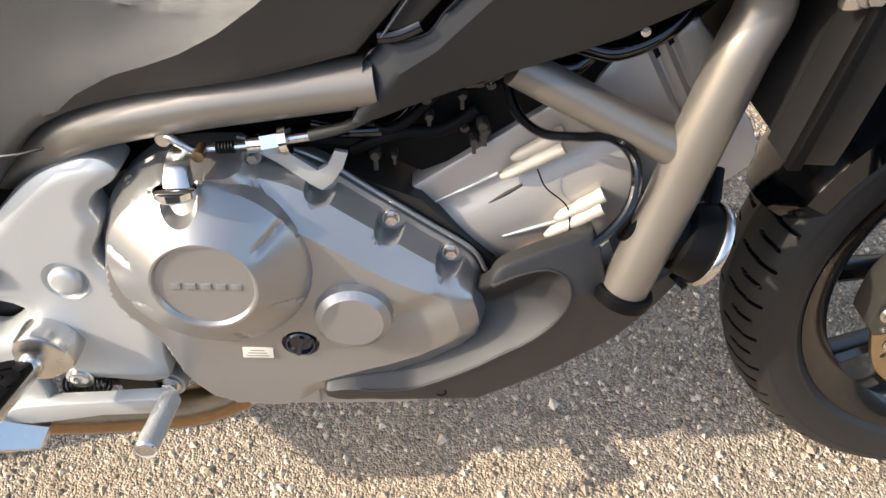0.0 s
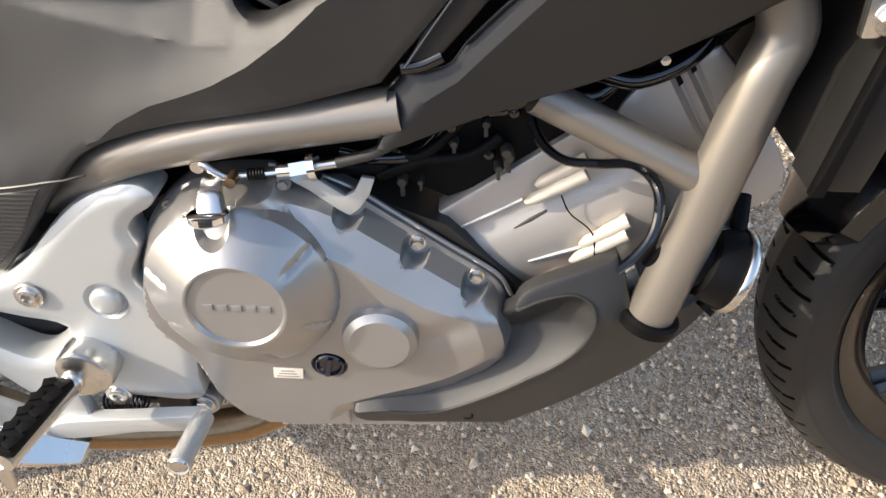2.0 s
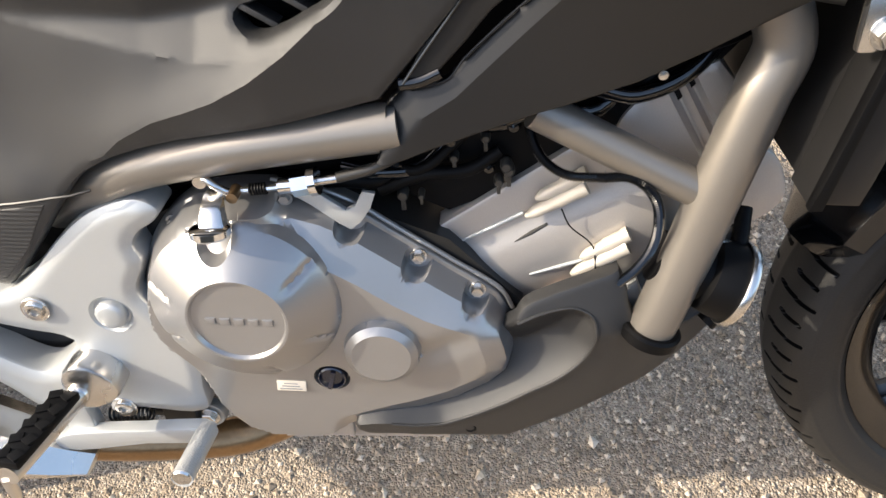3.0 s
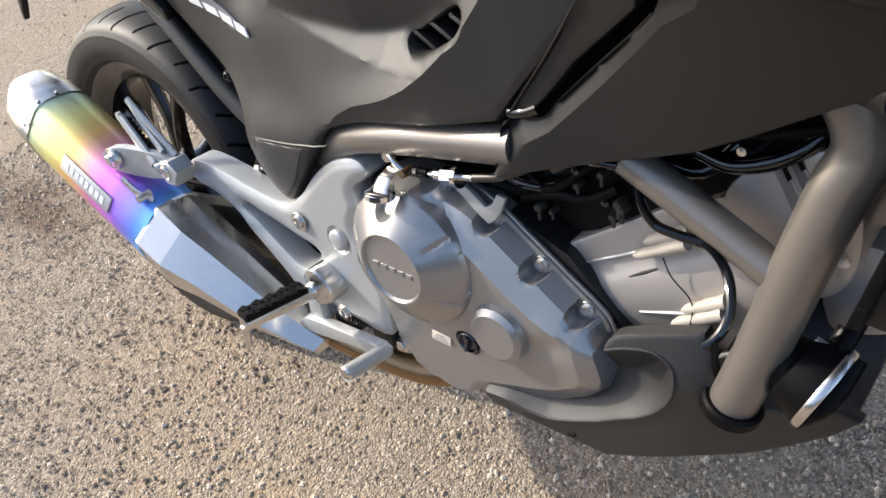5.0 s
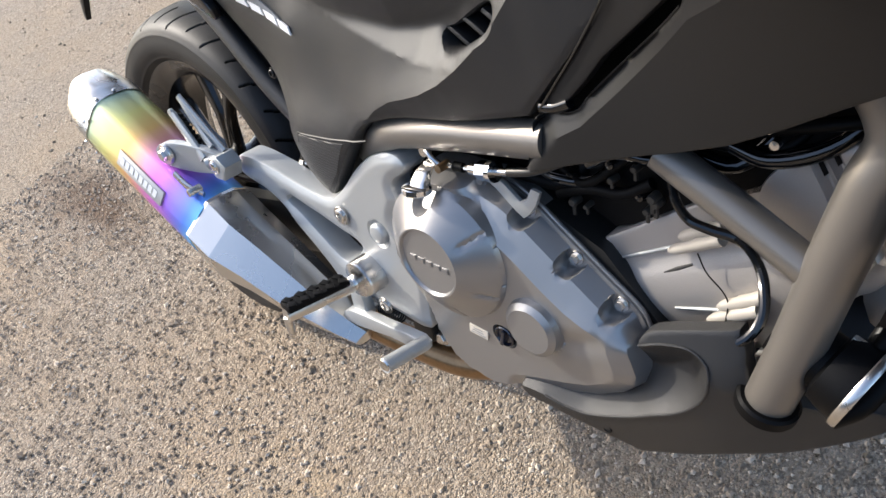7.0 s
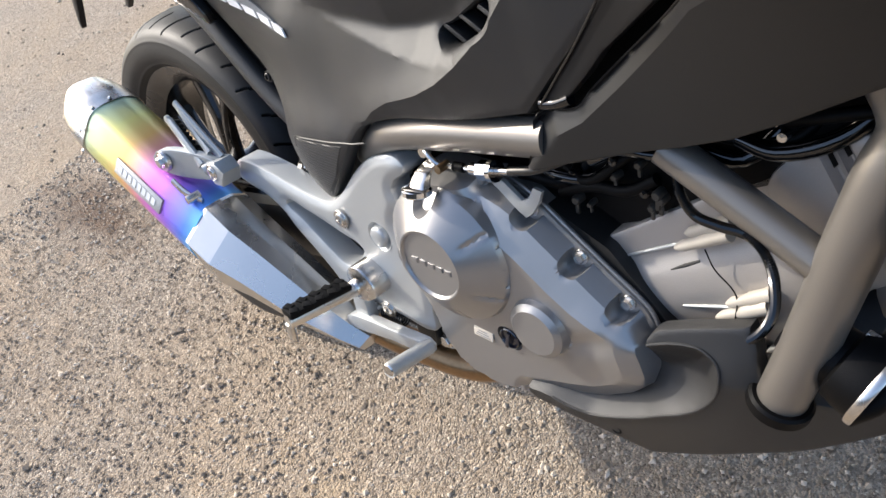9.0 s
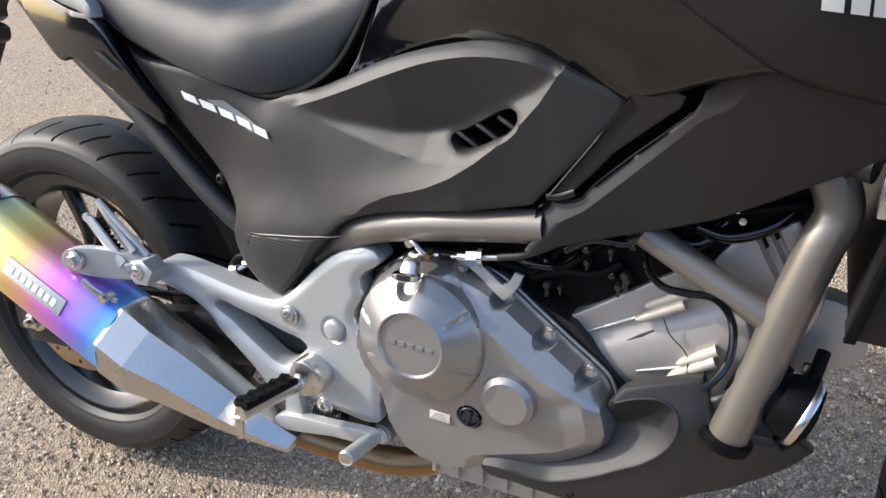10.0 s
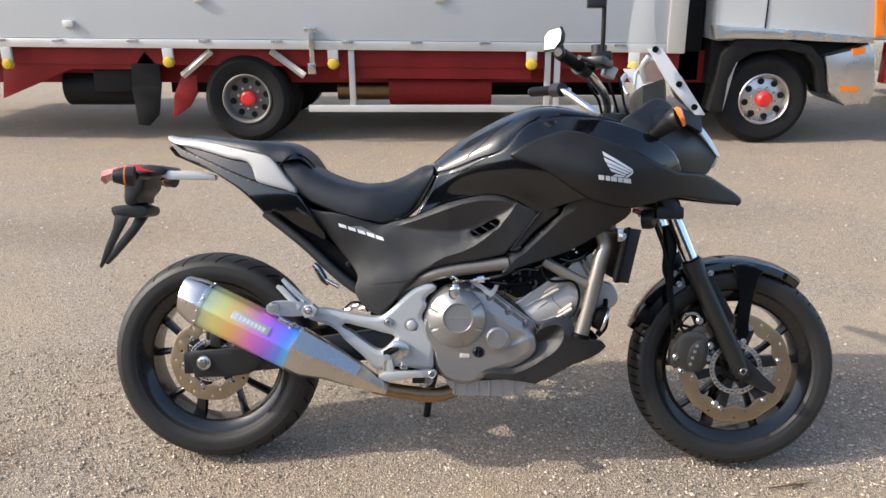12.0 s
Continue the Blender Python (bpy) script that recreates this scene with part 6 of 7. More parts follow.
part("heel_texture", shell([(0.470, 0.5425), (0.586, 0.5565), (0.552, 0.508), (0.513, 0.470), (0.478, 0.492)], lambda x, z: side_depth(x, z) - 0.0008 - 0.0003 * np.sin(z * 2 * math.pi / 0.0044), 0.002, 0.0013, 0.001, (), 0), MATTE, side, "ribbed heel guard")

# -- tank cover, shroud, cowl --
TANK = [(0.6655, 0.8564), (0.7054, 0.8688), (0.7881, 0.9027), (0.8414, 0.9211), (0.8717, 0.9470), (0.9018, 0.9835), (0.9335, 1.0032), (1.0153, 1.0139), (1.1061, 1.0095), (1.1819, 0.9916), (1.2578, 0.9631), (1.3190, 0.9210), (1.3415, 0.8651), (1.2693, 0.7934), (1.1713, 0.7685), (1.0842, 0.7910), (1.0300, 0.7800), (0.9900, 0.7640), (0.9560, 0.7530), (0.9459, 0.7520), (0.9042, 0.7732), (0.8503, 0.7959), (0.7889, 0.7971), (0.6967, 0.7767), (0.6149, 0.7439), (0.6272, 0.7748), (0.6472, 0.8149)]
tank = part("tank_cover", shell(TANK, lambda x, z: BODY(x, z) - 0.002 + 0.012 * (1 - step_up(z - np.interp(x, LIPX, LIPZ), 0.0, 0.07)) * (1 - step_up(x, 0.90, 1.02)), 0.012, 0.006, 0.006, (), 4), GLOSS, bike, "gloss black tank cover", sharp=60)
part("tank_cover_left", flip_y(shell(TANK, body(0.002), 0.012, 0.016, 0.006, (), 3)), GLOSS, bike)
SHROUD = [(0.8700, 0.9146), (0.9393, 0.9525), (1.0107, 0.9772), (1.0455, 0.9758), (1.0789, 0.9660), (1.1481, 0.9414), (1.2169, 0.9150), (1.3254, 0.8689), (1.4273, 0.8625), (1.4997, 0.8302), (1.5563, 0.7946), (1.5503, 0.7763), (1.4384, 0.7860), (1.3378, 0.7968), (1.2724, 0.7841), (1.1961, 0.7672), (1.1372, 0.7761), (1.0811, 0.7910), (1.0269, 0.8241), (0.9551, 0.8707), (0.8732, 0.9009)]
shroud = part("side_shroud", shell(SHROUD, lambda x, z: BODY(x, z) - 0.012 + 0.006 * step_up(z, 0.93, 0.97), 0.016, 0.0055, 0.007, (), 4), PAINT, bike, "satin black front side shroud with beak", sharp=60)
part("side_shroud_left", flip_y(shell(SHROUD, body(0.010), 0.016, 0.014, 0.007, (), 3)), MATTE, bike)
part("beak_core", loft([[(x, -w, z - 0.012), (x, -w * 0.8, z + 0.004), (x, 0, z + 0.012), (x, w * 0.8, z + 0.004), (x, w, z - 0.012), (x, 0, z - 0.02)] for x, z, w in ((1.36, 0.845, 0.13), (1.45, 0.83, 0.08), (1.53, 0.802, 0.028), (1.555, 0.792, 0.012))]), PAINT, bike, "satin black beak")
for pts in ([(1.1085, 0.918), (1.192, 0.8705), (1.1927, 0.8641), (1.1877, 0.8667), (1.1126, 0.9063)], [(1.1125, 0.9012), (1.1884, 0.8654), (1.1846, 0.8622), (1.1166, 0.8894)], [(1.1194, 0.8862), (1.1824, 0.8608), (1.1767, 0.8576), (1.1245, 0.877)], [(1.1261, 0.8731), (1.1751, 0.8563), (1.1706, 0.853), (1.1323, 0.8652)], [(1.1348, 0.8521), (1.1453, 0.8574), (1.1695, 0.8523), (1.1668, 0.849)], [(1.192, 0.8705), (1.1931, 0.8603), (1.1789, 0.8485), (1.1693, 0.8484), (1.1887, 0.8628)]):
    decal("wing_feather", pts, lambda x, z: BODY(x, z) - 0.013, SILVER_MARK, shroud)
for pts in ([(1.0985, 0.8545), (1.1131, 0.8528), (1.1139, 0.8435), (1.0993, 0.8451)], [(1.1175, 0.8523), (1.1294, 0.8509), (1.1302, 0.8417), (1.1183, 0.843)], [(1.1319, 0.8507), (1.148, 0.8488), (1.1489, 0.8396), (1.1327, 0.8414)], [(1.1511, 0.8485), (1.164, 0.847), (1.1649, 0.8378), (1.152, 0.8392)], [(1.1664, 0.8467), (1.1877, 0.8443), (1.1886, 0.8352), (1.1673, 0.8375)]):
    decal("name_block", [(x, z + 0.0008) for x, z in pts[:2]] + [(x, z - 0.0020) for x, z in pts[2:]], lambda x, z: BODY(x, z) - 0.013, SILVER_MARK, shroud)
CHAMFER = [(0.8538, 0.5826), (0.8894, 0.6241), (0.9131, 0.6387), (0.9508, 0.6748), (0.9938, 0.7177), (1.0179, 0.7425), (1.0452, 0.7594), (1.0664, 0.7944)]
SLOT_EDGE = [(0.8520, 0.5870), (0.8612, 0.6100), (0.8625, 0.6320), (0.8740, 0.6440), (0.8880, 0.6435), (0.9075, 0.6500), (0.9200, 0.6650), (0.9570, 0.7005), (0.9890, 0.7290), (1.0109, 0.7496), (1.0190, 0.7700), (1.0267, 0.7845)]
LOW = [(1.0500, 0.8120), (1.0865, 0.7909), (1.1434, 0.7758), (1.2002, 0.7669), (1.1870, 0.7407), (1.1143, 0.6939), (1.0381, 0.6484), (0.9612, 0.6213), (0.8918, 0.5974), (0.8593, 0.5850)] + SLOT_EDGE
BEVEL = np.array(CHAMFER + SLOT_EDGE[::-1])


def low_depth(x, z):
    """Lower shroud: its slot side bevelled inward."""
    return BODY(x, z) + 0.004 + np.where(inside(x, z, BEVEL), 0.42 * path_gap(x, z, CHAMFER), 0)


low = part("lower_shroud", shell(LOW, low_depth, 0.010, 0.0040, 0.0015, (), 2, [CHAMFER[1:-1]]), PAINT, bike, "satin black lower shroud with bevelled edge", sharp=20)
part("lower_shroud_left", flip_y(shell(LOW, body(-0.004), 0.010, 0.016, 0.005, (), 3)), GLOSS, bike)
part("shroud_edge", tube([(x, float(BODY(np.array([x]), np.array([z]))[0]) + 0.0048 + 0.42 * float(path_gap(np.array([x]), np.array([z]), CHAMFER)[0]), z) for x, z in SLOT_EDGE[4:-2]], 0.0011, 8, 5), PAINT, bike)
BAND = [(0.8755, 0.6500), (0.9020, 0.6585), (0.9389, 0.7010), (0.9875, 0.7425), (1.0040, 0.7640), (0.9620, 0.7700), (0.9540, 0.7570), (0.9130, 0.7005)]
part("rear_strip", shell(BAND, lambda x, z: BODY(x, z) + 0.003, 0.012, 0.0045, 0.0015, (), 2), PAINT, bike, "satin black band beside the slot")
part("band_edge", tube([(x, float(BODY(np.array([x]), np.array([z]))[0]) + 0.0015, z) for x, z in ((0.8765, 0.6505), (0.8945, 0.6755), (0.9130, 0.7005), (0.9330, 0.7285), (0.9540, 0.7565))], 0.0013, 8, 5), GLOSS, bike)
part("band_lip", tube([(x, float(BODY(np.array([x]), np.array([z]))[0]) + 0.0055, z) for x, z in ((0.8740, 0.6490), (0.8880, 0.6510), (0.9030, 0.6575))], 0.0052, 14, 6), GLOSS, bike, "rounded lower end of the band")
# top lid between the sides
LIDP = [[(0.6531, 0.8880), (0.7090, 0.9344), (0.7887, 0.9838), (0.8680, 1.0235), (0.9312, 1.0473), (1.0025, 1.0521), (1.0739, 1.0380), (1.1247, 1.0208), (1.1929, 0.9988)]][0]
EDGE = [(0.6675, 0.8634), (0.7110, 0.8728), (0.7884, 0.9040), (0.8501, 0.9303), (0.8882, 0.9719), (0.9263, 1.0041), (0.9953, 1.0149), (1.0642, 1.0166), (1.1132, 1.0121)]
EX, EZ = np.array([p[0] for p in EDGE]), np.array([p[1] for p in EDGE])
rings = []
for x, z in [tuple(p) for p in curve([np.array(p) for p in LIDP], 4)]:
    ze = float(np.interp(x, EX, EZ))
    w = 0.10 + 0.085 * min(1, max(0, (x - 0.66) / 0.18))
    ze = min(ze, z - 0.004)
    prof = [(-w, ze - 0.01), (-w, ze), (-w * 0.97, ze + (z - ze) * 0.35), (-w * 0.80, ze + (z - ze) * 0.80), (-w * 0.55, z), (-w * 0.3, z + 0.008), (0, z + 0.012)]
    prof += [(-a, b) for a, b in prof[-2::-1]]
    rings.append([(x, a, b) for a, b in prof] + [(x, w * 0.9, ze - 0.03), (x, -w * 0.9, ze - 0.03)])
lid = part("luggage_lid", loft(rings), GLOSS, bike, "gloss black storage lid", sharp=45)
decal("lid_panel", [(0.7191, 0.9174), (0.7570, 0.9522), (0.8358, 0.9916), (0.9064, 1.0231), (0.9018, 1.0137), (0.8359, 0.9791), (0.7571, 0.9333)], lambda x, z: -0.150 + 0 * x, MATTE, lid)
part("lid_seam", tube([(0.6657, -0.1850, 0.8620), (0.7064, -0.1920, 0.8712), (0.7883, -0.1980, 0.9036), (0.8419, -0.2030, 0.9218), (0.8738, -0.2050, 0.9493), (0.9044, -0.1980, 0.9866), (0.9420, -0.1850, 1.0108), (0.9828, -0.1600, 1.0350)], 0.0022, 8, 6), BLACK_DEEP, lid)
# front cowl round the headlight
COWL = [(1.1666, 0.9960), (1.2186, 1.0377), (1.2784, 1.0751), (1.3198, 1.0656), (1.3576, 1.0279), (1.4041, 1.0137), (1.4478, 0.9666), (1.4744, 0.9242), (1.4640, 0.8950), (1.4395, 0.8635), (1.3565, 0.8564), (1.3139, 0.8862), (1.2468, 0.9369), (1.1881, 0.9823)]
fc = part("front_cowl", shell(COWL, lambda x, z: BODY(x, z) + 0.020 - 0.015 * np.exp(-((z - 0.93) / 0.05) ** 2), 0.012, 0.007, 0.006, (), 4), MATTE, bike, "dark headlight cowl", sharp=60)
part("front_cowl_left", flip_y(shell(COWL, body(-0.02), 0.012, 0.014, 0.006, (), 3)), MATTE, bike)
part("headlight", loft([[(x - 0.9 * abs(y) * abs(y) / 0.12, y, z) for y in np.linspace(-w, w, 9)] + [(x - 0.04 - 0.9 * y * y / 0.12, y, z) for y in np.linspace(w, -w, 9)] for x, z, w in ((1.405, 1.015, 0.060), (1.435, 0.985, 0.055), (1.468, 0.945, 0.046), (1.488, 0.905, 0.032), (1.480, 0.885, 0.02))]), CLEAR_LENS, bike, "clear headlight lens")
part("instrument_hood", loft([[(x, -w, z - 0.05), (x, -w * 0.9, z - 0.01), (x, -w * 0.4, z), (x, w * 0.4, z), (x, w * 0.9, z - 0.01), (x, w, z - 0.05)] for x, z, w in ((1.22, 1.01, 0.16), (1.28, 1.045, 0.17), (1.34, 1.06, 0.15), (1.41, 1.03, 0.12))]), MATTE, bike)
for s in (1, -1):
    f = flip_y if s < 0 else (lambda g: g)
    ind = part("front_indicator", f(tube([(1.2515, -0.1500, 0.9620), (1.2722, -0.1850, 0.9777), (1.2932, -0.2150, 0.9948), (1.3057, -0.2350, 1.0063), (1.3117, -0.2400, 1.0088)], [0.018, 0.020, 0.026, 0.029, 0.028], 18, 4)), SATIN_BLACK, bike, "black front indicator body")
    part("lens", f(tube([(1.3103, -0.2400, 1.0080), (1.3200, -0.2420, 1.0130), (1.3241, -0.2430, 1.0144)], [0.029, 0.027, 0.018], 18, 2)), AMBER_LENS, ind, "amber indicator lens")
    part("headlight_strip", f(shell([(1.3604, 1.0315), (1.3773, 1.0310), (1.4266, 0.9925), (1.4576, 0.9554), (1.4828, 0.9128), (1.4714, 0.9160), (1.4337, 0.9582), (1.3950, 0.9979)], lambda x, z: BODY(x, z) - 0.004, 0.03, 0.006, 0.002, (), 3)), CLEAR_LENS, bike, "pale headlight edge")
# windscreen
SCR, SCT = [(1.3942, 1.0237), (1.3339, 1.1107), (1.2691, 1.2020), (1.2584, 1.2716), (1.2600, 1.3319), (1.2701, 1.4219)], [0.160, 0.170, 0.172, 0.168, 0.155, 0.125]
rings = []
for (x, z), w in zip(SCR, SCT):
    ys = np.linspace(-1, 1, 15)
    rings.append([(x + 0.028 * (1 - abs(v) ** 2.2), v * w, z) for v in ys] + [(x - 0.004 + 0.028 * (1 - abs(v) ** 2.2), v * w, z) for v in ys[::-1]])
scr = part("windscreen", loft(rings), WINDSCREEN, bike, "tall clear windscreen")
for s in (-1, 1):
    part("screen_edge_bar", loft([[(x + dx, s * (w + dy), z) for dx, dy in ((-0.036 + k, -0.008), (0.010, -0.008), (0.010, 0.004), (-0.036 + k, 0.004))] for (x, z), w, k in zip(SCR[:3], SCT, (0.02, 0.0, 0.010))]), SCREEN_EDGE, scr, "frosted screen mounting edge")
    for i, t in ((0, 0.22), (0, 0.93), (1, 0.96)):
        x, z = [SCR[i][k] + (SCR[i + 1][k] - SCR[i][k]) * t for k in (0, 1)]
        part("screen_bolt", lathe([(0, -0.005), (0.008, -0.005), (0.009, 0)], (x - 0.010, s * 0.175, z), 14), BLACK_DEEP, scr)
    part("screen_stay", tube([(SCR[1][0] - 0.085, s * 0.12, SCR[1][1] + 0.005), (SCR[1][0] - 0.10, s * 0.14, SCR[1][1] + 0.045), (SCR[2][0] - 0.02, s * 0.16, SCR[2][1] - 0.02)], 0.0055, 10, 3, flat=1.5), PLATE, bike, "silver windscreen stay")
mt = part("meter", loft([[(x, y, z) for y, z in ((-w, z0), (-w, z1), (w, z1), (w, z0))] for x, w, z0, z1 in (((1.2420, 0.0000, 1.1290)[0], 0.055, 1.045, 1.09), ((1.2520, 0.0000, 1.1290)[0], 0.075, 1.03, 1.115), ((1.3131, 0.0000, 1.1290)[0], 0.075, 1.03, 1.135), ((1.3246, 0.0000, 1.1290)[0], 0.05, 1.05, 1.11))]), CALIPER, bike, "dark instrument unit with pale rim")
part("pale_rim", tube([(1.2293, -0.0700, 1.1158), (1.2349, -0.0700, 1.1541), (1.2710, -0.0700, 1.1859), (1.2916, -0.0700, 1.1938)], 0.005, 8, 3), PLATE, mt)

# -- handlebar --
RG, LG = np.array((0.9828, -0.3850, 1.1481)), np.array((0.9772, 0.3850, 1.1591))
bar = part("handlebar", join(tube([tuple(RG), tuple(RG + (0.075, 0.14, -0.012)), (1.125, -0.16, 1.085), (1.155, -0.06, 1.045), (1.155, 0.06, 1.045), (1.125, 0.16, 1.085), tuple(LG + (0.075, -0.14, -0.012)), tuple(LG)], 0.0112, 14, 6)), STEEL, bike, "silver handlebar")
for p, s in ((RG, 1), (LG, -1)):
    d = np.array((0.075, 0.14 * s, -0.012)) / 0.16
    part("grip", tube([tuple(p - d * 0.004), tuple(p + d * 0.125)], 0.0165, 16, 2), BLACK_DEEP, bar, "black rubber grip")
    part("bar_end", tube([tuple(p - d * 0.018), tuple(p - d * 0.014), tuple(p - d * 0.002)], [0.010, 0.0145, 0.0155], 16, 2, smooth=False), SATIN_BLACK, bar)
    part("switch_box", tube([tuple(p + d * 0.125), tuple(p + d * 0.175)], 0.023, 12, 2), SATIN_BLACK, bar)
    part("lever", tube([tuple(p + d * 0.16 + (0.03, 0, 0.0)), tuple(p + d * 0.10 + (0.055, 0, -0.004)), tuple(p + d * 0.0 + (0.045, 0, -0.008))], [0.008, 0.006, 0.006], 10, 4), STEEL if s < 0 else SATIN_BLACK, bar, "brake or clutch lever")
part("master_cylinder", join(block((0.0, -0.03, -0.012), (0.05, 0.045, 0.012), 0.006, Matrix.Translation(tuple(RG + (0.09, 0.13, 0.0))) @ pose(0, 0, 0, 0, 0, -30)), lathe([(0, -0.02), (0.020, -0.02), (0.021, 0.018), (0, 0.02)], (0, 0, 0), 20, Matrix.Translation(tuple(RG + (0.12, 0.17, 0.035))) @ pose(0, 0, 0, 90, 0, 0))), SATIN_BLACK, bike, "black brake master cylinder")
part("fluid_cup", lathe([(0, -0.014), (0.019, -0.014), (0.021, 0.014), (0, 0.016)], (0, 0, 0), 20, Matrix.Translation((1.1318, -0.2100, 1.1319)) @ pose(0, 0, 0, 90, 20, 0)), PLATE, bike, "white brake fluid reservoir")
for p, q in (((1.0911, -0.1000, 1.1304), (1.1321, -0.0500, 1.0733)), ((1.1553, -0.0500, 1.1380), (1.1865, -0.0200, 1.0688)), ((1.1917, 0.0000, 1.1619), (1.2170, 0.0100, 1.0724)), ((1.1474, 0.0500, 1.1362), (1.1724, 0.0400, 1.0675))):
    part("control_cable", tube([p, (p[0] + 0.012, p[1], p[2] - 0.03), q, (q[0] + 0.03, 0, q[2] - 0.09)], 0.004, 8, 4), BLACK_DEEP, bike)
part("top_yoke", block((1.13, -0.11, 1.0), (1.20, 0.11, 1.035), 0.010), SATIN_BLACK, bike, "black fork yoke")
mst = part("right_mirror", join(tube([(1.1063, -0.2500, 1.1666), (1.1049, -0.2700, 1.2210), (1.1030, -0.2900, 1.2955), (1.1026, -0.3100, 1.3609)], 0.0062, 12, 4), block((-0.02, -0.02, -0.012), (0.022, 0.02, 0.012), 0.006, Matrix.Translation((1.1063, -0.2500, 1.1666))), loft([[(x, y - 0.34, z + 1.40) for x, z in disc(1.085, 0, r, 16)] for y, r in ((-0.055, 0.03), (-0.045, 0.05), (0.045, 0.05), (0.055, 0.03))])), SATIN_BLACK, bike, "black mirror on a stalk")
part("phone_clamp", block((-0.020, -0.012, -0.014), (0.026, 0.012, 0.010), 0.004, Matrix.Translation((1.0784, -0.2900, 1.2970))), SATIN_BLACK, mst)
LM = np.array((1.0442, 0.4000, 1.3407))
MN, MU, MV = np.array((-0.752, -0.652, 0.1)), np.array((0.655, -0.756, 0.0)), np.array((0.076, 0.066, 0.995))
HEXM = ((-0.95, -0.95), (-1.0, 0.45), (-0.55, 0.95), (0.75, 1.05), (1.0, 0.55), (0.95, -0.30), (0.35, -1.0))
lmr = part("left_mirror", join(loft([[tuple(LM - MN * d + MU * u * 0.042 * k + MV * v * 0.037 * k) for u, v in HEXM] for d, k in ((-0.003, 1.0), (0.006, 1.04), (0.022, 0.85), (0.032, 0.5))]), tube([tuple(LM - MN * 0.028), tuple(LM + (0.045, 0.01, -0.06)), tuple(LM + (0.085, -0.05, -0.10))], [0.012, 0.009, 0.008], 12, 4)), SATIN_BLACK, bike, "black left mirror")
part("glass", ([tuple(LM + MN * 0.0036 + MU * u * 0.038 + MV * v * 0.033) for u, v in HEXM], [tuple(range(7))]), MIRROR_GLASS, lmr)

# -- fork, front mudguard, caliper --
FT, FM_, FB = np.array((1.3377, -0.1000, 0.7518)), np.array((1.3938, -0.1000, 0.6166)), np.array((1.5454, -0.1000, 0.2978))
FD = (FB - FT) / np.linalg.norm(FB - FT)
for s in (1, -1):
    f = flip_y if s < 0 else (lambda g: g)
    leg = part("fork_leg", f(join(tube([tuple(FM_), tuple(FM_ + FD * 0.012), tuple(FM_ + FD * 0.05), tuple(FB - FD * 0.05), tuple(FB + FD * 0.012)], [0.030, 0.031, 0.0275, 0.0265, 0.022], 24, 2, smooth=False))), SATIN_BLACK, bike, "satin black fork leg")
    part("fork_tube", f(tube([tuple(FT - FD * 0.02), tuple(FM_ + FD * 0.01)], 0.0205, 24, 2)), CHROME, leg, "chromed fork tube")
    part("dust_seal", f(tube([tuple(FM_ - FD * 0.006), tuple(FM_ + FD * 0.004)], 0.026, 24, 1)), BLACK_DEEP, leg)
    part("yoke_clamp", f(tube([tuple(FT - FD * 0.16), tuple(FT - FD * 0.005)], 0.031, 18, 1)), SATIN_BLACK, leg)
part("lower_yoke", block((1.285, -0.13, 0.735), (1.365, 0.13, 0.772), 0.010), SATIN_BLACK, bike)
part("axle_clamp", join(tube([(1.542, -0.118, 0.303), (1.542, -0.075, 0.303)], 0.024, 20, 1), prism([(1.5150, 0.3446), (1.5586, 0.3353), (1.6411, 0.2558), (1.6321, 0.2376), (1.5981, 0.2470), (1.5281, 0.2823)], -0.115, -0.09, 0.003)), SATIN_BLACK, bike, "black axle clamp")
part("front_axle", bolt(1.543, -0.118, 0.303, 0.010, 0.006), STEEL, bike)


def arch(x0, z0, R, half, a0, a1, lip, n=26):
    rings = []
    for i in range(n + 1):
        a = radians(a0 + (a1 - a0) * i / n)
        prof = [(-half, R - lip), (-half * 0.97, R - lip * 0.45), (-half * 0.75, R - 0.008), (-half * 0.35, R - 0.001), (0, R), (half * 0.35, R - 0.001), (half * 0.75, R - 0.008), (half * 0.97, R - lip * 0.45), (half, R - lip)]
        prof += [(y * 0.95, r - 0.004) for y, r in prof[::-1]]
        k = 1.0 if i < n - 4 else 1 - 0.10 * (i - n + 4)
        rings.append([(x0 + r * math.cos(a), y * k, z0 + r * math.sin(a)) for y, r in prof])
    return loft(rings)


fen = part("front_mudguard", join(arch(1.54, 0.300, 0.327, 0.070, 122, 53, 0.034), arch(1.54, 0.300, 0.322, 0.068, 122, 160, 0.040)), GLOSS, bike, "gloss black front mudguard")
part("mudguard_stay", shell([(1.5198, 0.6063), (1.6068, 0.5939), (1.5950, 0.5645), (1.5807, 0.5054), (1.5701, 0.4313), (1.5683, 0.3868), (1.5392, 0.3865), (1.5360, 0.4392), (1.5421, 0.5050), (1.5305, 0.5704)], lambda x, z: -0.080 + 0 * x, 0.006, 0.006, 0.003, (), 3), GLOSS, fen, "gloss black mudguard stay")
part("fork_brace", prism([(1.4423, 0.5863), (1.4619, 0.5734), (1.5265, 0.4560), (1.5240, 0.4313), (1.5074, 0.4476), (1.4466, 0.5455)], -0.086, -0.078, 0.002), SATIN_BLACK, fen)
for p in ((1.4532, -0.0920, 0.5806), (1.3657, -0.0920, 0.5488), (1.5520, -0.0920, 0.3835)):
    part("mudguard_bolt", bolt(p[0], -0.090, p[2], 0.0065, 0.005), STEEL, fen)
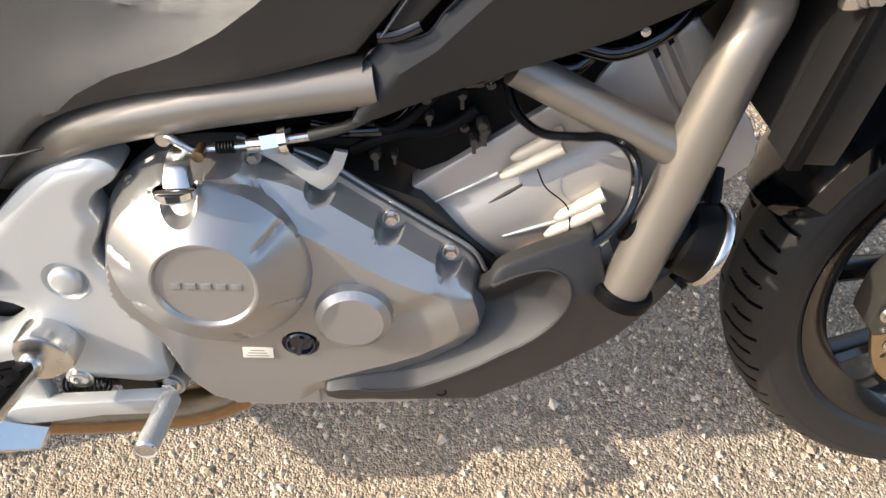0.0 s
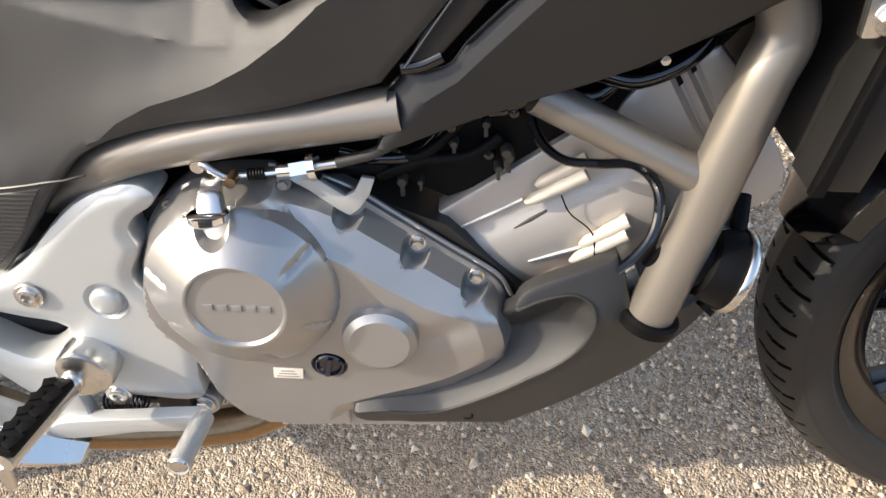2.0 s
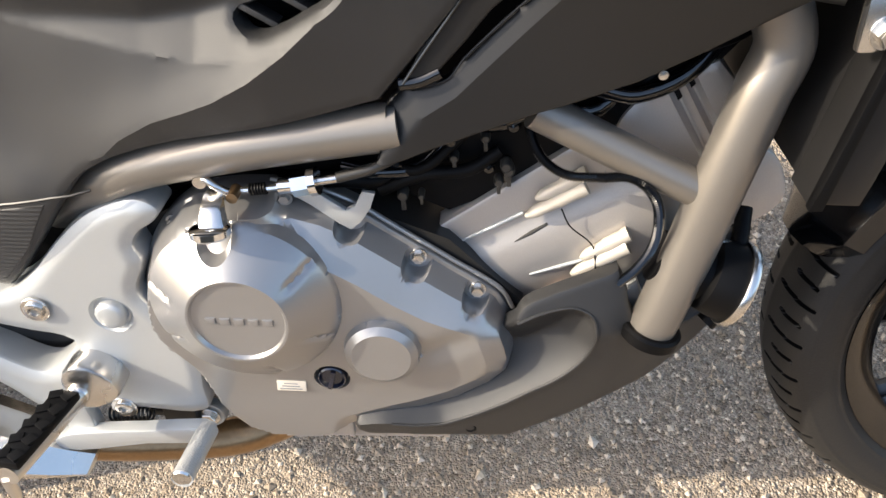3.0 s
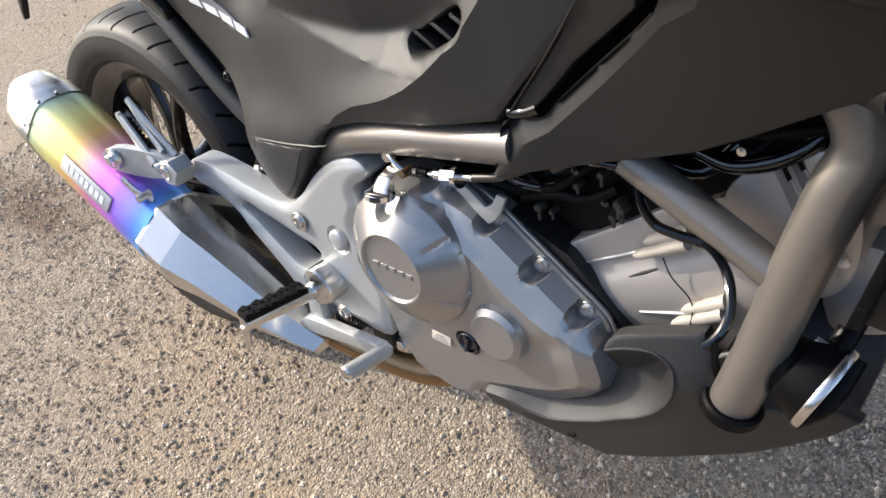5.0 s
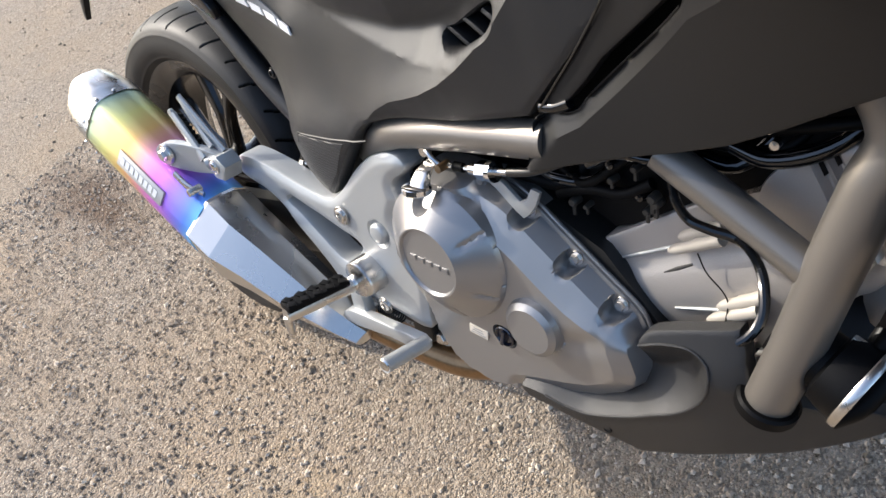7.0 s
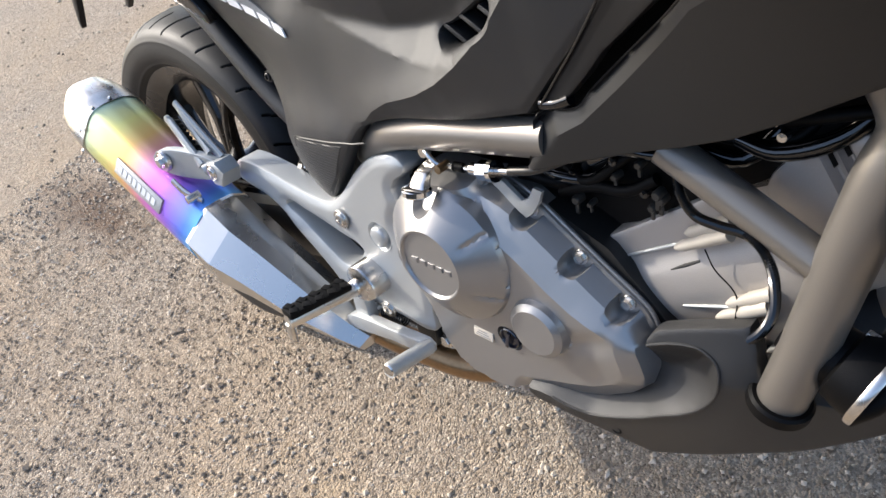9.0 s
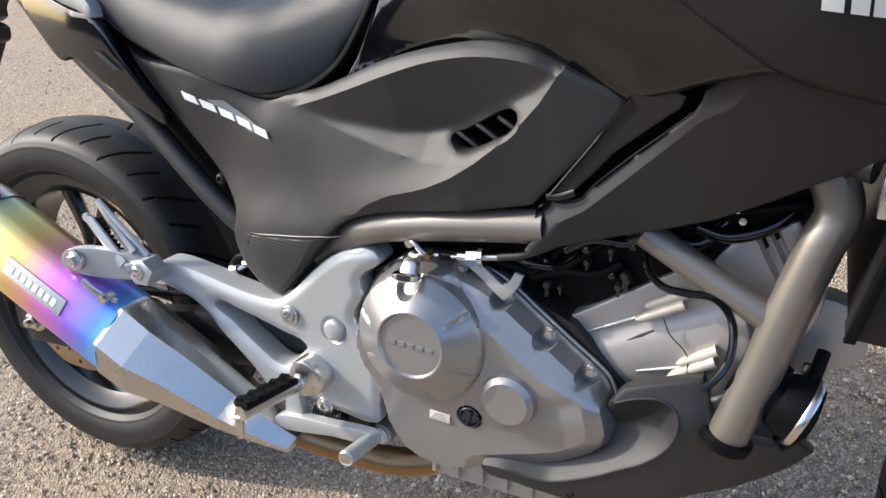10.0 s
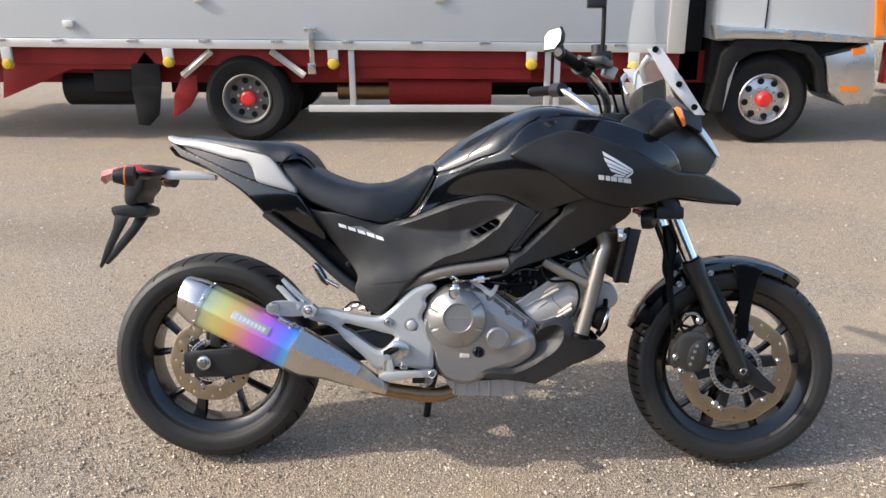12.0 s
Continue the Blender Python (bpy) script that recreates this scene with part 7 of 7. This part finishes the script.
cal = part("front_caliper", join(prism([(1.3539, 0.3764), (1.3676, 0.4060), (1.3994, 0.4178), (1.4284, 0.4100), (1.4434, 0.3856), (1.4418, 0.3283), (1.4232, 0.3035), (1.3864, 0.2997), (1.3585, 0.3191)], -0.125, -0.085, 0.006, (), 3), prism([(1.3865, 0.3572), (1.4018, 0.3835), (1.4240, 0.3936), (1.4341, 0.3741), (1.4258, 0.3281), (1.4039, 0.3049), (1.3861, 0.3112)], -0.134, -0.120, 0.004, (), 3)), CALIPER, bike, "dark front brake caliper")
part("caliper_body", prism([(1.3399, 0.3457), (1.3486, 0.3836), (1.3849, 0.4119), (1.4244, 0.4336), (1.4409, 0.4174), (1.4014, 0.3924), (1.3700, 0.3625), (1.3632, 0.3131), (1.3440, 0.3096)], -0.118, -0.085, 0.004, (), 3), CALIPER, cal)
for p in ((1.3897, -0.1360, 0.3251), (1.3955, -0.1360, 0.3430), (1.4014, -0.1360, 0.3609), (1.4073, -0.1360, 0.3772)):
    part("caliper_mark", block((-0.004, -0.001, -0.004), (0.004, 0.001, 0.004), 0.0, Matrix.Translation((p[0], -0.1345, p[2]))), GREY_MARK, cal)
for p in ((1.4165, -0.1200, 0.4473), (1.4486, -0.1200, 0.3762), (1.4432, -0.1200, 0.3403), (1.3691, -0.1200, 0.3017), (1.3521, -0.1200, 0.3424), (1.4661, -0.1200, 0.2079)):
    part("caliper_bolt", bolt(p[0], -0.122, p[2], 0.0075, 0.006), STEEL, cal)
for i, pts in enumerate(([(1.3290, -0.1000, 0.6517), (1.3354, -0.1150, 0.5560), (1.3477, -0.1200, 0.4596), (1.3774, -0.1150, 0.4103)],
                         [(1.3162, -0.1000, 0.6516), (1.3282, -0.1150, 0.5236), (1.3560, -0.1200, 0.4434), (1.3929, -0.1150, 0.4267)],
                         [(1.2907, -0.1000, 0.7161), (1.3212, -0.1150, 0.6204), (1.3325, -0.1200, 0.4919), (1.3458, -0.1150, 0.3936)],
                         [(1.3701, -0.1000, 0.4158), (1.3761, -0.1150, 0.4591), (1.4064, -0.1200, 0.4667), (1.4213, -0.1150, 0.4401)])):
    part("brake_line", tube(pts, 0.0042, 8, 6), BLACK_DEEP if i < 3 else STEEL, bike)
part("wiring_harness", tube([(1.3302, -0.0700, 0.7152), (1.3376, -0.0850, 0.6508), (1.3315, -0.0900, 0.5859), (1.3453, -0.0900, 0.5452)], [0.014, 0.020, 0.016, 0.010], 10, 5), BLACK_DEEP, bike)
part("horn", join(lathe([(0, -0.05), (0.024, -0.05), (0.028, -0.04), (0.028, -0.02), (0, -0.02)], (0, 0, 0), 22, Matrix.Translation((1.2374, -0.1000, 0.7351)) @ pose(0, 0, 0, 0, 0, 60)), tube([(1.2215, -0.1200, 0.7611), (1.2471, -0.1200, 0.7517)], 0.007, 8, 1)), SATIN_BLACK, bike, "black horn")
part("horn_tag", block((-0.008, -0.002, -0.003), (0.010, 0.002, 0.003), 0.001, Matrix.Translation((1.2263, -0.1500, 0.7569))), RED_LENS, bike)

# -- seat and tail --
SEAT_T = [(0.1622, 0.9098), (0.2289, 0.9165), (0.2870, 0.9003), (0.3118, 0.8790), (0.3449, 0.8627), (0.3946, 0.8432), (0.4609, 0.8303), (0.5271, 0.8372), (0.5766, 0.8571), (0.6227, 0.8851), (0.6556, 0.8885)]
SEAT_B = [(0.1828, 0.8548), (0.2630, 0.8138), (0.3030, 0.7885), (0.3912, 0.7523), (0.4553, 0.7351), (0.5130, 0.7242), (0.5594, 0.7341), (0.5993, 0.7582), (0.6231, 0.7901), (0.6594, 0.8536)]
STx, STz, SBx, SBz = [np.array([p[k] for p in q]) for q, k in ((SEAT_T, 0), (SEAT_T, 1), (SEAT_B, 0), (SEAT_B, 1))]
rings = []
for x in np.linspace(0.215, STx[-1], 34):
    zt, zb = float(np.interp(x, STx, STz)), float(np.interp(x, SBx, SBz))
    u = (x - 0.215) / (STx[-1] - 0.215)
    w = 0.165 - 0.045 * step_up(u, 0.55, 1.0) + 0.01 * math.sin(u * math.pi)
    zb = min(zb, zt - 0.02)
    h = zt - zb
    prof = [(-w * 0.985, zb), (-w, zb + h * 0.2), (-w * 0.97, zb + h * 0.55), (-w * 0.86, zb + h * 0.85), (-w * 0.65, zt - 0.003), (-w * 0.35, zt + 0.002), (0, zt + 0.003)]
    prof += [(-a, b) for a, b in prof[-2::-1]]
    rings.append([(x, a, b) for a, b in prof])
seat = part("rider_seat", loft(rings), SEAT_VINYL, bike, "black vinyl rider seat", sharp=70)
PS = [(-0.0494, 0.9741), (0.0428, 0.9644), (0.1266, 0.9564), (0.2102, 0.9533), (0.2468, 0.9484), (0.2768, 0.9321), (0.2966, 0.9025), (0.3098, 0.8794)]
PSx, PSz = np.array([p[0] for p in PS]), np.array([p[1] for p in PS])
PB = [(-0.0211, 0.9582), (0.0678, 0.9377), (0.1324, 0.9252), (0.1808, 0.9126), (0.2129, 0.8904), (0.2371, 0.8936), (0.2775, 0.9033), (0.3016, 0.8875), (0.3288, 0.8716)]
PBx, PBz = np.array([p[0] for p in PB]), np.array([p[1] for p in PB])
rings = []
for x in np.linspace(PSx[0], PSx[-1], 26):
    zt, zb = float(np.interp(x, PSx, PSz)), min(float(np.interp(x, PBx, PBz)), float(np.interp(x, PSx, PSz)) - 0.006)
    u = (x - PSx[0]) / (PSx[-1] - PSx[0])
    w = 0.085 + 0.075 * step_up(u, 0, 0.6) - 0.03 * step_up(u, 0.85, 1.0)
    h = zt - zb
    prof = [(-w, zb), (-w * 0.98, zb + h * 0.4), (-w * 0.85, zb + h * 0.8), (-w * 0.5, zt), (0, zt + 0.004)]
    prof += [(-a, b) for a, b in prof[-2::-1]]
    rings.append([(x, a, b) for a, b in prof])
part("passenger_seat", loft(rings), SEAT_VINYL, bike, "black vinyl passenger seat", sharp=70)
part("seat_seam", tube([(0.2286, -0.1650, 0.8830), (0.2468, -0.1600, 0.9022), (0.2670, -0.1500, 0.9139), (0.2936, -0.1400, 0.9050), (0.3184, -0.1200, 0.8772)], 0.0025, 8, 6), BLACK_DEEP, seat)
part("seat_base_trim", tube([(0.2285, -0.1580, 0.8833), (0.2823, -0.1650, 0.8042), (0.3934, -0.1630, 0.7493), (0.4567, -0.1600, 0.7337), (0.5139, -0.1580, 0.7213), (0.5628, -0.1520, 0.7310), (0.6037, -0.1450, 0.7565), (0.6271, -0.1380, 0.7885), (0.6617, -0.1300, 0.8541)], 0.0045, 8, 6), BLACK_DEEP, seat)
GRAB = [(-0.1339, 0.9715), (-0.0902, 0.9668), (-0.0175, 0.9591), (0.0710, 0.9371), (0.1353, 0.9246), (0.1834, 0.9136), (0.2154, 0.8899), (0.2503, 0.8456), (0.2790, 0.8059), (0.2469, 0.8121), (0.1954, 0.8246), (0.1601, 0.8372), (0.1475, 0.8706), (0.1284, 0.8912), (0.0785, 0.9006), (-0.0180, 0.9273), (-0.0906, 0.9430), (-0.1180, 0.9525)]
both("grab_rail", shell(GRAB, lambda x, z: BODY(x, z) - 0.006 + 0.45 * np.maximum(0, z - 0.945), 0.022, 0.006, 0.007, (), 3), RAIL_SILVER, "silver grey grab rail")
both("tail_gloss_panel", shell([(-0.1066, 0.9541), (-0.0180, 0.9305), (0.0786, 0.9022), (0.1300, 0.8912), (0.1507, 0.8674), (0.1617, 0.8356), (0.1021, 0.8529), (-0.0105, 0.8939), (-0.0747, 0.9303)], lambda x, z: BODY(x, z) + 0.010, 0.008, 0.008, 0.002, (), 3), GLOSS)
TAIL = [(-0.1165, 0.9493), (-0.0747, 0.9303), (-0.0103, 0.9035), (0.1022, 0.8561), (0.1600, 0.8356), (0.2308, 0.8152), (0.2790, 0.8027), (0.3077, 0.7630), (0.3364, 0.7200), (0.3555, 0.6752), (0.3265, 0.6863), (0.2783, 0.7116), (0.2173, 0.7529), (0.1882, 0.7463), (0.1577, 0.7718), (0.1177, 0.8067), (0.0616, 0.8432), (-0.0187, 0.8859), (-0.0751, 0.9065), (-0.0974, 0.9255)]
both("tail_cowl", shell(TAIL, lambda x, z: BODY(x, z) - 0.006, 0.010, 0.007, 0.003, (), 4), GLOSS, "gloss black tail cowl")
part("tail_top", loft([[(x, -w, z - 0.012), (x, -w * 0.6, z), (x, w * 0.6, z), (x, w, z - 0.012), (x, w * 0.7, z - 0.03), (x, -w * 0.7, z - 0.03)] for x, z, w in ((-0.128, 0.972, 0.045), (-0.11, 0.971, 0.055), (-0.02, 0.955, 0.085), (0.10, 0.93, 0.12))]), SATIN_BLACK, bike)
part("tail_floor", loft([[(x, -w, z), (x, 0, z - 0.02), (x, w, z), (x, 0, z + 0.02)] for x, z, w in ((-0.13, 0.935, 0.05), (0.0, 0.88, 0.10), (0.16, 0.80, 0.13), (0.32, 0.70, 0.14), (0.42, 0.62, 0.12))]), BLACK_DEEP, bike)
for x in (0.262, 0.268):
    decal("tail_scratch", [(x + 0.012, 0.764), (x + 0.014, 0.763), (x + 0.040, 0.742), (x + 0.038, 0.743)], lambda u, v: BODY(u, v) - 0.007, GREY_MARK, bike)
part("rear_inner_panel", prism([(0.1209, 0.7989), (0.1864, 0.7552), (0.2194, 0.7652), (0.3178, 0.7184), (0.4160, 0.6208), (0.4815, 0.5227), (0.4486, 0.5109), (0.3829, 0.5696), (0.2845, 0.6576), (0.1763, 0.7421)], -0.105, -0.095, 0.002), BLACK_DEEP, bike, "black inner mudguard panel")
part("light_stay", join(prism([(-0.1566, 0.8697), (-0.0463, 0.8685), (0.0044, 0.8570), (0.0041, 0.8420), (-0.1316, 0.8431), (-0.1552, 0.8530)], -0.05, -0.03, 0.002), prism([(-0.1967, 0.8731), (-0.0816, 0.8718), (-0.0287, 0.8598), (-0.0290, 0.8441), (-0.1706, 0.8453), (-0.1953, 0.8556)], 0.03, 0.05, 0.002)), PLATE, bike, "silver tail light stay")
tl = part("tail_light", prism([(-0.2831, 0.8745), (-0.2609, 0.8712), (-0.2009, 0.8865), (-0.1465, 0.8800), (-0.1365, 0.8667), (-0.1589, 0.8532), (-0.1983, 0.8463), (-0.2058, 0.8144), (-0.2268, 0.7890), (-0.2307, 0.7688), (-0.2649, 0.7720), (-0.2670, 0.8309), (-0.2837, 0.8459)], -0.060, 0.060, 0.008, (), 3), SATIN_BLACK, bike, "black tail light housing")
RL = [(-0.3478, 0.8502), (-0.3389, 0.8605), (-0.3160, 0.8658), (-0.2810, 0.8744), (-0.2373, 0.8797), (-0.1679, 0.8749), (-0.1472, 0.8681)]
part("red_lens", loft([[(x, y, z + dz) for y, dz in ((-w, -0.010), (-w * 0.85, 0.006), (0, 0.010), (w * 0.85, 0.006), (w, -0.010), (0, -0.022))] for (x, z), w in zip(RL, (0.030, 0.050, 0.060, 0.066, 0.068, 0.060, 0.05))]), RED_LENS, tl, "red tail light lens")
for s in (1, -1):
    f = flip_y if s < 0 else (lambda g: g)
    ri = part("rear_indicator", f(join(tube([(-0.195, -0.05, 0.855), (-0.200, -0.13, 0.852)], 0.012, 12, 2), lathe([(0, -0.05), (0.018, -0.045), (0.027, -0.015), (0.029, 0.012), (0, 0.015)], (0, 0, 0), 22, Matrix.Translation((-0.205, -0.150, 0.850)) @ pose(0, 0, 0, 0, 0, -75)))), SATIN_BLACK, bike, "black rear indicator body")
    part("lens", f(lathe([(0.028, 0.010), (0.0285, 0.014), (0.022, 0.018), (0, 0.020)], (0, 0, 0), 22, Matrix.Translation((-0.205, -0.150, 0.850)) @ pose(0, 0, 0, 0, 0, 105))), AMBER_LENS, ri)
part("plate_bracket", join(prism([(-0.3128, 0.7596), (-0.2936, 0.7648), (-0.2484, 0.7685), (-0.2105, 0.7619), (-0.2003, 0.7517), (-0.2111, 0.7329), (-0.2493, 0.7292), (-0.2978, 0.7290), (-0.3097, 0.7408)], -0.045, 0.045, 0.003, (), 3), prism([(-0.2913, 0.7384), (-0.2522, 0.7319), (-0.2843, 0.6745), (-0.3165, 0.6118), (-0.3379, 0.5795), (-0.3430, 0.5828), (-0.3262, 0.6371), (-0.3008, 0.6963)], -0.065, -0.055, 0.002), prism([(-0.2841, 0.7288), (-0.2447, 0.7290), (-0.2853, 0.6739), (-0.3499, 0.6024), (-0.3739, 0.5790), (-0.3846, 0.5825), (-0.3435, 0.6469), (-0.2991, 0.7004)], 0.055, 0.065, 0.002)), SATIN_BLACK, bike, "black number plate bracket")
